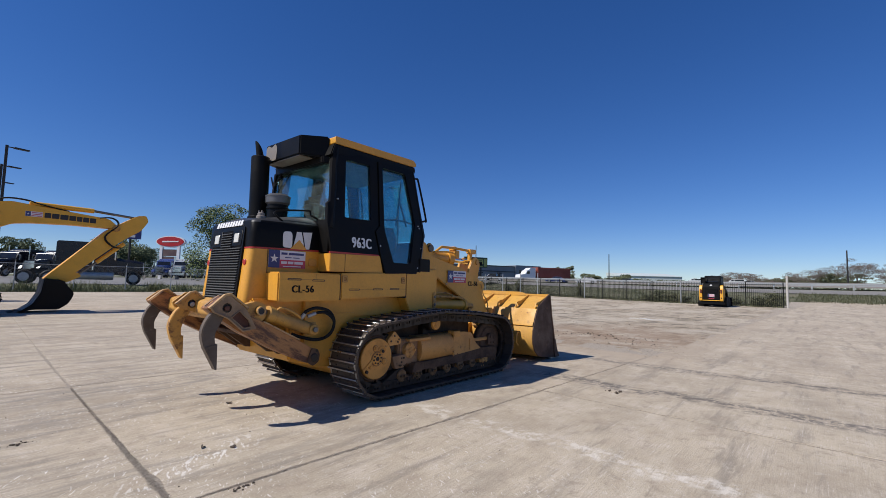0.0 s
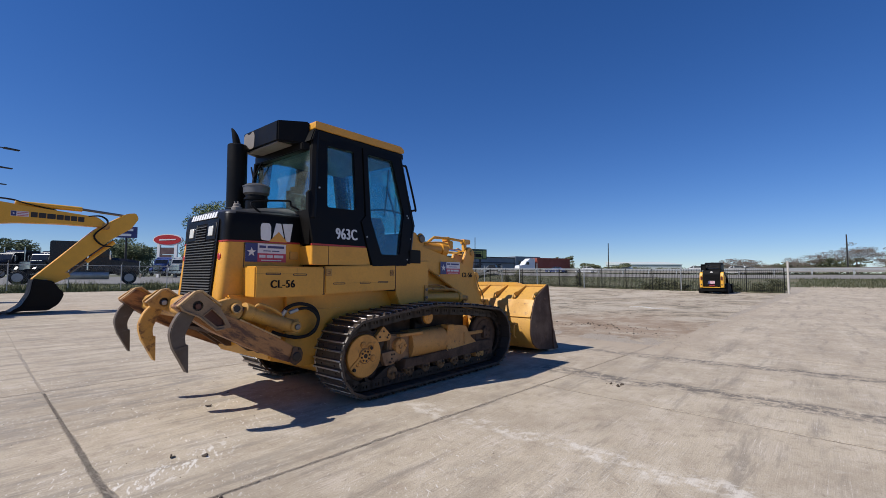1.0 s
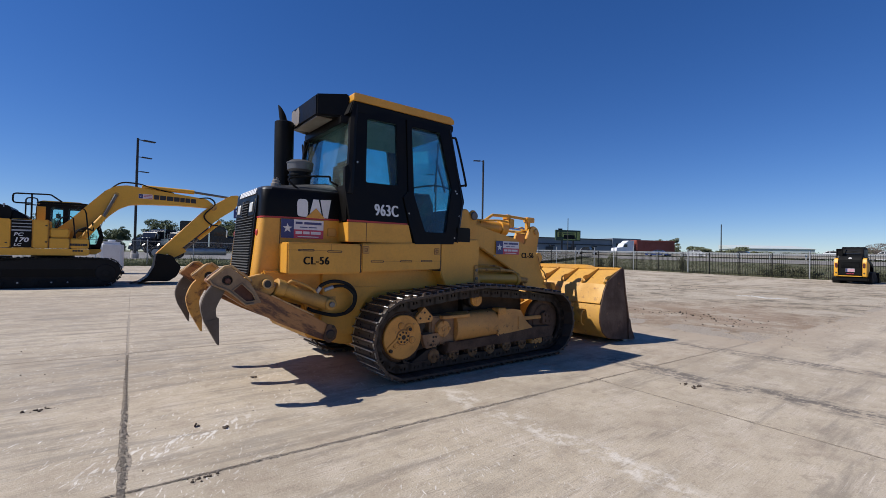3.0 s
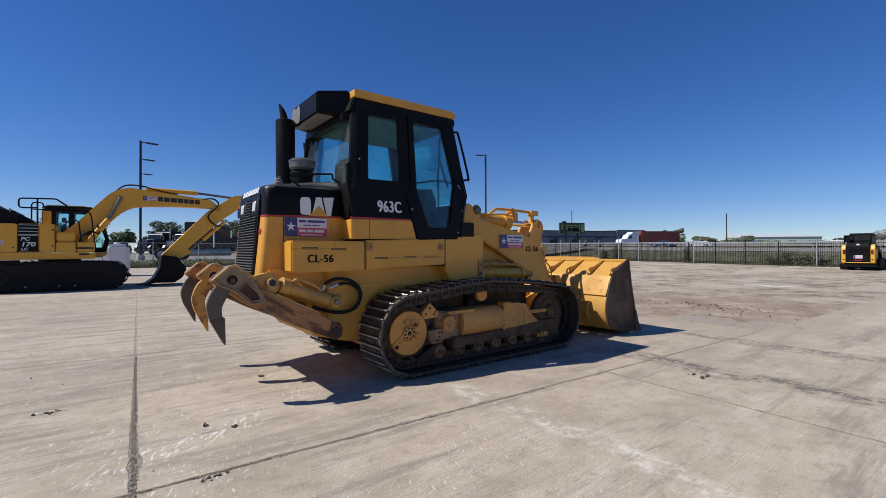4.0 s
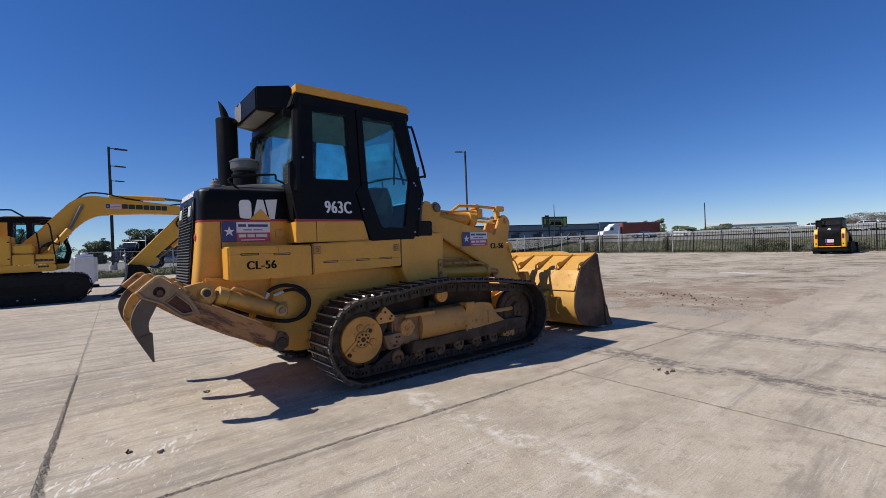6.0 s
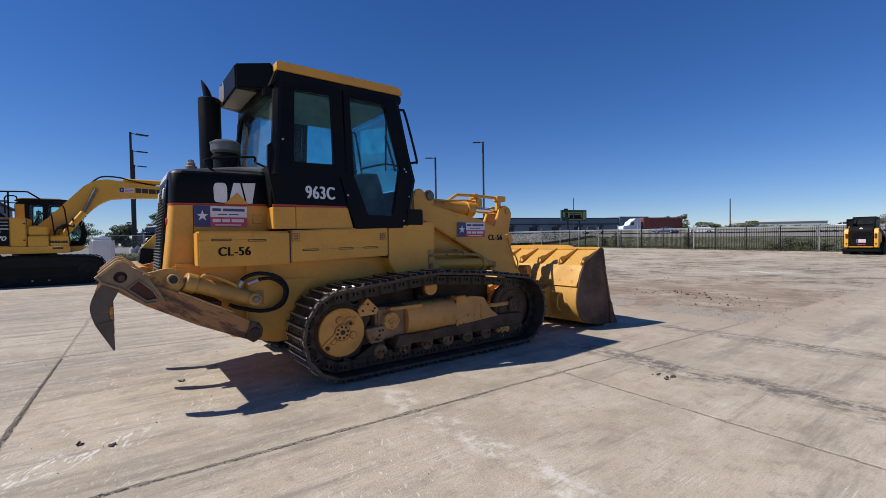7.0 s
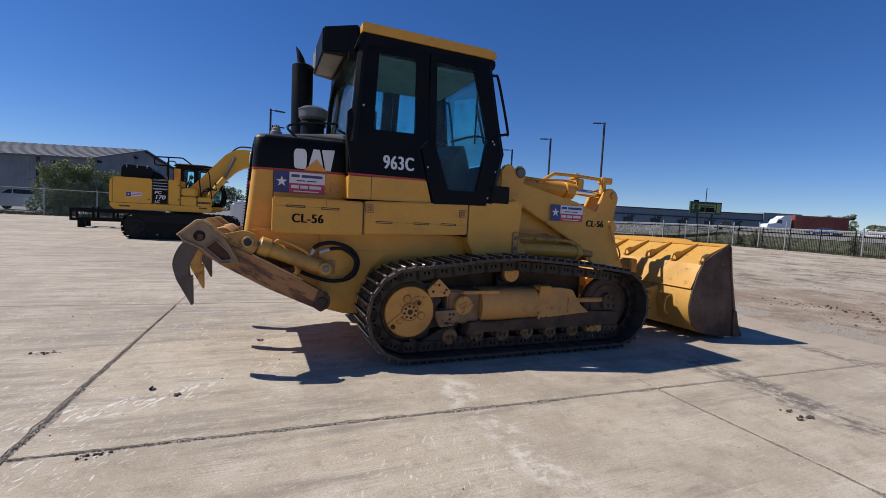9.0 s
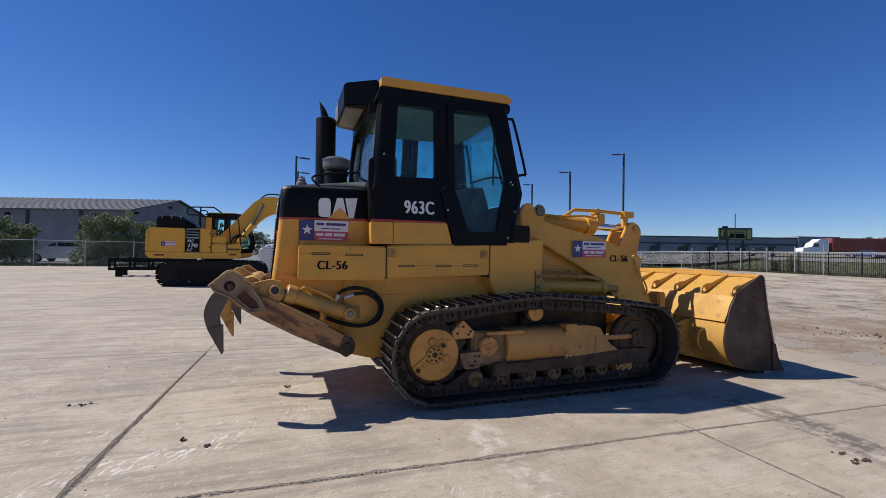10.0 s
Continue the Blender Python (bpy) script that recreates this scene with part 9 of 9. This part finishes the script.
# ---- steel rack and tanks behind the excavator ----
rack = thing("steel_rack", (0, 0, 0), "black steel frame standing on short legs behind the excavator", "steel frame")
for yy in (-0.6, 0.6):
    for z0, z1 in ((0.30, 0.44), (0.72, 0.90)):
        bm = bmesh.new()
        bx(bm, -1.9, 1.9, yy - 0.06, yy + 0.06, z0, z1, 0.01)
        part("rail", bm, M_iron, rack)
    for x in (-1.85, -1.0, -0.2, 0.6, 1.4, 1.85):
        bm = bmesh.new()
        bx(bm, x - 0.05, x + 0.05, yy - 0.05, yy + 0.05, 0.43, 0.98 if x in (-1.0, 0.6) else 0.73, 0.008)
        part("upright", bm, M_iron, rack)
    for x in (-1.45, 1.3):
        bm = bmesh.new()
        bx(bm, x - 0.14, x + 0.14, yy - 0.1, yy + 0.1, -0.03, 0.31, 0.01)
        part("leg", bm, M_iron, rack)
for x in (-1.6, -0.9, -0.2, 0.5, 1.2):
    bm = bmesh.new()
    bx(bm, x - 0.06, x + 0.06, -0.56, 0.56, 0.74, 0.86, 0.01)
    part("cross_member", bm, M_iron, rack)
rack.matrix_basis = pose(-7.75, 21.9, gz(-7.75, 21.9), 0, 0, 6)
M_tank = paint("white_plastic_tank", (0.66, 0.68, 0.70), 0.5, amount=0.1, bump=0.0)
for i, (x, y) in enumerate(((-2.3, 23.4),)):
    tk = thing("water_tank", (x, y, gz(x, y)), "white plastic tank on a black pallet behind the excavator", "tank")
    bm = bmesh.new()
    bx(bm, x - 0.52, x + 0.52, y - 0.5, y + 0.5, gz(x, y) + 0.12, gz(x, y) + 1.65, 0.16, 3)
    cyl(bm, (x, y, gz(x, y) + 1.64), (x, y, gz(x, y) + 1.74), 0.16, n=16, bev=0.02)
    part("shell", bm, M_tank, tk)
    bm = bmesh.new()
    bx(bm, x - 0.56, x + 0.56, y - 0.54, y + 0.54, gz(x, y) - 0.05, gz(x, y) + 0.12, 0.02)
    part("pallet", bm, M_black, tk)

# ---- stones, clods and scraps on the ground ----
def pebble(bm, x, y, z, r, rnd):
    pts = [Vector((rnd.gauss(0, 1), rnd.gauss(0, 1), rnd.gauss(0, 0.7))).normalized() for _ in range(9)]
    vs = [bm.verts.new((x + p.x * r * rnd.uniform(0.7, 1.2), y + p.y * r * rnd.uniform(0.7, 1.2), z + p.z * r * 0.65)) for p in pts]
    bmesh.ops.convex_hull(bm, input=vs)


for i, (x, y, r) in enumerate(((-1.926, -1.447, 0.030), (-2.108, -1.285, 0.028), (-1.34, -0.05, 0.030))):
    rnd = random.Random(i)
    bm = bmesh.new()
    pebble(bm, x, y, r * 0.5, r, rnd)
    pebble(bm, x + r * 0.9, y + 0.01, r * 0.3, r * 0.5, rnd)
    solo("soil_clod", bm, M_clod, "small dark lump of dry soil on the concrete", "soil clod", group="clods")


def pebbles(name, spots, material, label, seed):
    rnd = random.Random(seed)
    verts, faces = [], []
    for x, y, r in spots(rnd):
        z = gz(x, y)
        k = len(verts)
        n = 5
        a0 = rnd.uniform(0, 6.28)
        for q in range(n):
            a = a0 + 2 * math.pi * q / n
            rr = r * rnd.uniform(0.7, 1.2)
            verts.append((x + rr * math.cos(a), y + rr * math.sin(a), z - 0.004))
        for q in range(n):
            a = a0 + 2 * math.pi * (q + 0.4) / n
            rr = r * rnd.uniform(0.4, 0.8)
            verts.append((x + rr * math.cos(a), y + rr * math.sin(a), z + r * rnd.uniform(0.5, 0.9)))
        for q in range(n):
            q2 = (q + 1) % n
            faces += [(k + q, k + q2, k + n + q), (k + q2, k + n + q2, k + n + q)]
        faces.append(tuple(k + n + q for q in range(n)))
    me = bpy.data.meshes.new(name)
    me.from_pydata(verts, [], faces)
    me.materials.append(material)
    return tagged(new(name, me), label=label, category="debris", kind="stuff")


pebbles("clod_scatter", lambda r: [(-3.14 + r.gauss(0, 0.05), -0.1 + r.gauss(0, 0.025), abs(r.gauss(0, 0.007)) + 0.003) for _ in range(22)]
        + [(-2.21 + r.gauss(0, 0.04), -2.24 + r.gauss(0, 0.016), abs(r.gauss(0, 0.005)) + 0.003) for _ in range(30)]
        + [(2.6 + r.gauss(0, 0.05), -3.1 + r.gauss(0, 0.05), abs(r.gauss(0, 0.01)) + 0.004) for _ in range(14)]
        + [(r.uniform(-9, 8), r.uniform(-4, 12), abs(r.gauss(0, 0.003)) + 0.002) for _ in range(300)]
        + [(-2.5 + r.gauss(0, 1.5), 1.0 + r.gauss(0, 1.5), abs(r.gauss(0, 0.004)) + 0.002) for _ in range(100)], M_clod, "crumbs of dry soil scattered over the concrete", 5)


pebbles("joint_crumbs", lambda r: [(-2.624 + 0.046 * (yy + 2.262) + r.gauss(0, 0.012 if yy < -0.5 else 0.006), yy, abs(r.gauss(0, 0.0035)) + 0.002) for yy in [r.uniform(-5.5, 2) for _ in range(2200)]]
        + [(1.937 + 0.046 * (yy + 2.262) + r.gauss(0, 0.006), yy, abs(r.gauss(0, 0.0025)) + 0.002) for yy in [r.uniform(-5.5, -2.1) for _ in range(700)]]
        + [(xx, -2.262 - 0.036 * xx + r.gauss(0, 0.007), abs(r.gauss(0, 0.003)) + 0.002) for xx in [r.uniform(-6, 5) for _ in range(2600)]], M_joint, "crumbled concrete and soil lying in the slab joints", 9)


def gravel_spots(r):
    out = []
    for _ in range(6000):
        d = r.random() ** 1.7
        x = 7.2 + d * 31
        out.append((x, r.uniform(-2.7, 14 + d * 18), (abs(r.gauss(0, 0.007)) + 0.003) * (1 + d)))
    return out


def spill(r):
    return [(r.uniform(6.2, 36), -2.75 + r.gauss(0, 0.35), abs(r.gauss(0, 0.008)) + 0.003) for _ in range(1500)] + [(6.9 + r.gauss(0, 0.45), r.uniform(-2.6, 6), abs(r.gauss(0, 0.007)) + 0.003) for _ in range(700)]


pebbles("gravel", lambda r: gravel_spots(r) + spill(r), M_stone, "loose pale gravel and small stones", 6)
pebbles("rubble", lambda r: [(9.4 + r.gauss(0, 0.35), -0.2 + r.gauss(0, 0.75), abs(r.gauss(0, 0.011)) + 0.004) for _ in range(110)]
        + [(8.3 + r.gauss(0, 0.6), -1.6 + r.gauss(0, 0.4), abs(r.gauss(0, 0.010)) + 0.004) for _ in range(40)]
        + [(14 + r.gauss(0, 1.2), 5 + r.gauss(0, 2.6), abs(r.gauss(0, 0.011)) + 0.005) for _ in range(70)]
        + [(20 + r.gauss(0, 1.5), 4 + r.gauss(0, 3.0), abs(r.gauss(0, 0.010)) + 0.004) for _ in range(60)], M_clod, "dark clods of turned soil on the gravel", 7)
M_chalk = two_tone("white_crushed_stone", (0.62, 0.60, 0.56), (0.5, 0.47, 0.43), 8.0)
pebbles("white_rubble", lambda r: [(lambda q: (17.5 + 0.25 * math.sin(q * 5) + r.gauss(0, 0.07), 0.75 + q, abs(r.gauss(0, 0.013)) + 0.006))(r.uniform(-0.75, 0.75)) for _ in range(420)], M_chalk, "patch of white crushed stone on the gravel", 8)

# ---- concrete slabs, one by one ----
def slab_corner(i, j):
    y = -2.262 + 4.305 * j
    x = -2.62 + 4.56 * i
    return x + 0.046 * (y + 2.262), y - 0.036 * x


def slab(i, j, rough_edge, x1=None):
    c = [slab_corner(i, j), slab_corner(i + 1, j), slab_corner(i + 1, j + 1), slab_corner(i, j + 1)]
    cx, cy = sum(p[0] for p in c) / 4, sum(p[1] for p in c) / 4
    gap = 0.004
    rim = []
    for k in range(4):
        a, b = Vector(c[k]), Vector(c[(k + 1) % 4])
        mid_y = rough_edge and j < 0 and ((k == 3 and i == 1) or (k == 1 and i == 0))
        along_y = mid_y or rough_edge and ((k == 3 and i == 0) or (k == 1 and i == -1))
        across = rough_edge and ((k == 0 and j == 0) or (k == 2 and j == -1))
        n = 130 if along_y or across else 40 if rough_edge else 2
        d = (b - a).normalized()
        inward = Vector((-d.y, d.x))
        for s in range(n):
            p = a.lerp(b, s / n)
            w = gap
            if across or along_y:
                open_up = 0.010 if mid_y else (0.006 + 0.012 * min(1.0, max(0.0, (0.6 - p.y) / 2.4))) if along_y else 0.010 * min(1.0, max(0.25, (4.0 - abs(p.x + 1.0)) / 3.0))
                w += open_up * (0.75 + 0.8 * noise.noise((p.x * 3, p.y * 3, k * 3.0))) + 0.022 * abs(noise.noise((p.x * 11, p.y * 11, k * 7.0))) + 0.055 * max(0.0, noise.noise((p.x * 3.7, p.y * 3.7, k * 5.0 + 2.0)) - 0.22)
            elif rough_edge:
                w += 0.005 * abs(noise.noise((p.x * 6, p.y * 6, k * 7.0)))
            q = p + inward * w + (d * gap if s == 0 else Vector((0, 0)))
            rim.append(q)
    bm = bmesh.new()
    lift = 0.0012 * noise.noise((i * 3.1, j * 2.7, 0.5))
    hi = [bm.verts.new((p.x + (cx - p.x) * 0.002, p.y + (cy - p.y) * 0.002, gz(p.x, p.y) + lift)) for p in rim]
    lo = [bm.verts.new((p.x, p.y, gz(p.x, p.y) + lift - 0.008)) for p in rim]
    base = [bm.verts.new((p.x, p.y, gz(p.x, p.y) - 0.08)) for p in rim]
    bm.faces.new(hi)
    n = len(rim)
    for k in range(n):
        bm.faces.new((lo[k], lo[(k + 1) % n], hi[(k + 1) % n], hi[k]))
        bm.faces.new((base[k], base[(k + 1) % n], lo[(k + 1) % n], lo[k]))
    return part("concrete_slab", bm, M_concrete, joint_bed)


for j in range(-6, 8):
    for i in range(-11, 12):
        cx, cy = slab_corner(i + 0.5, j + 0.5)
        if cx > 9 and cy > -2.4:
            continue
        if i > 1 and j >= 0:
            continue
        slab(i, j, abs(cx) < 9 and abs(cy + 1) < 7)
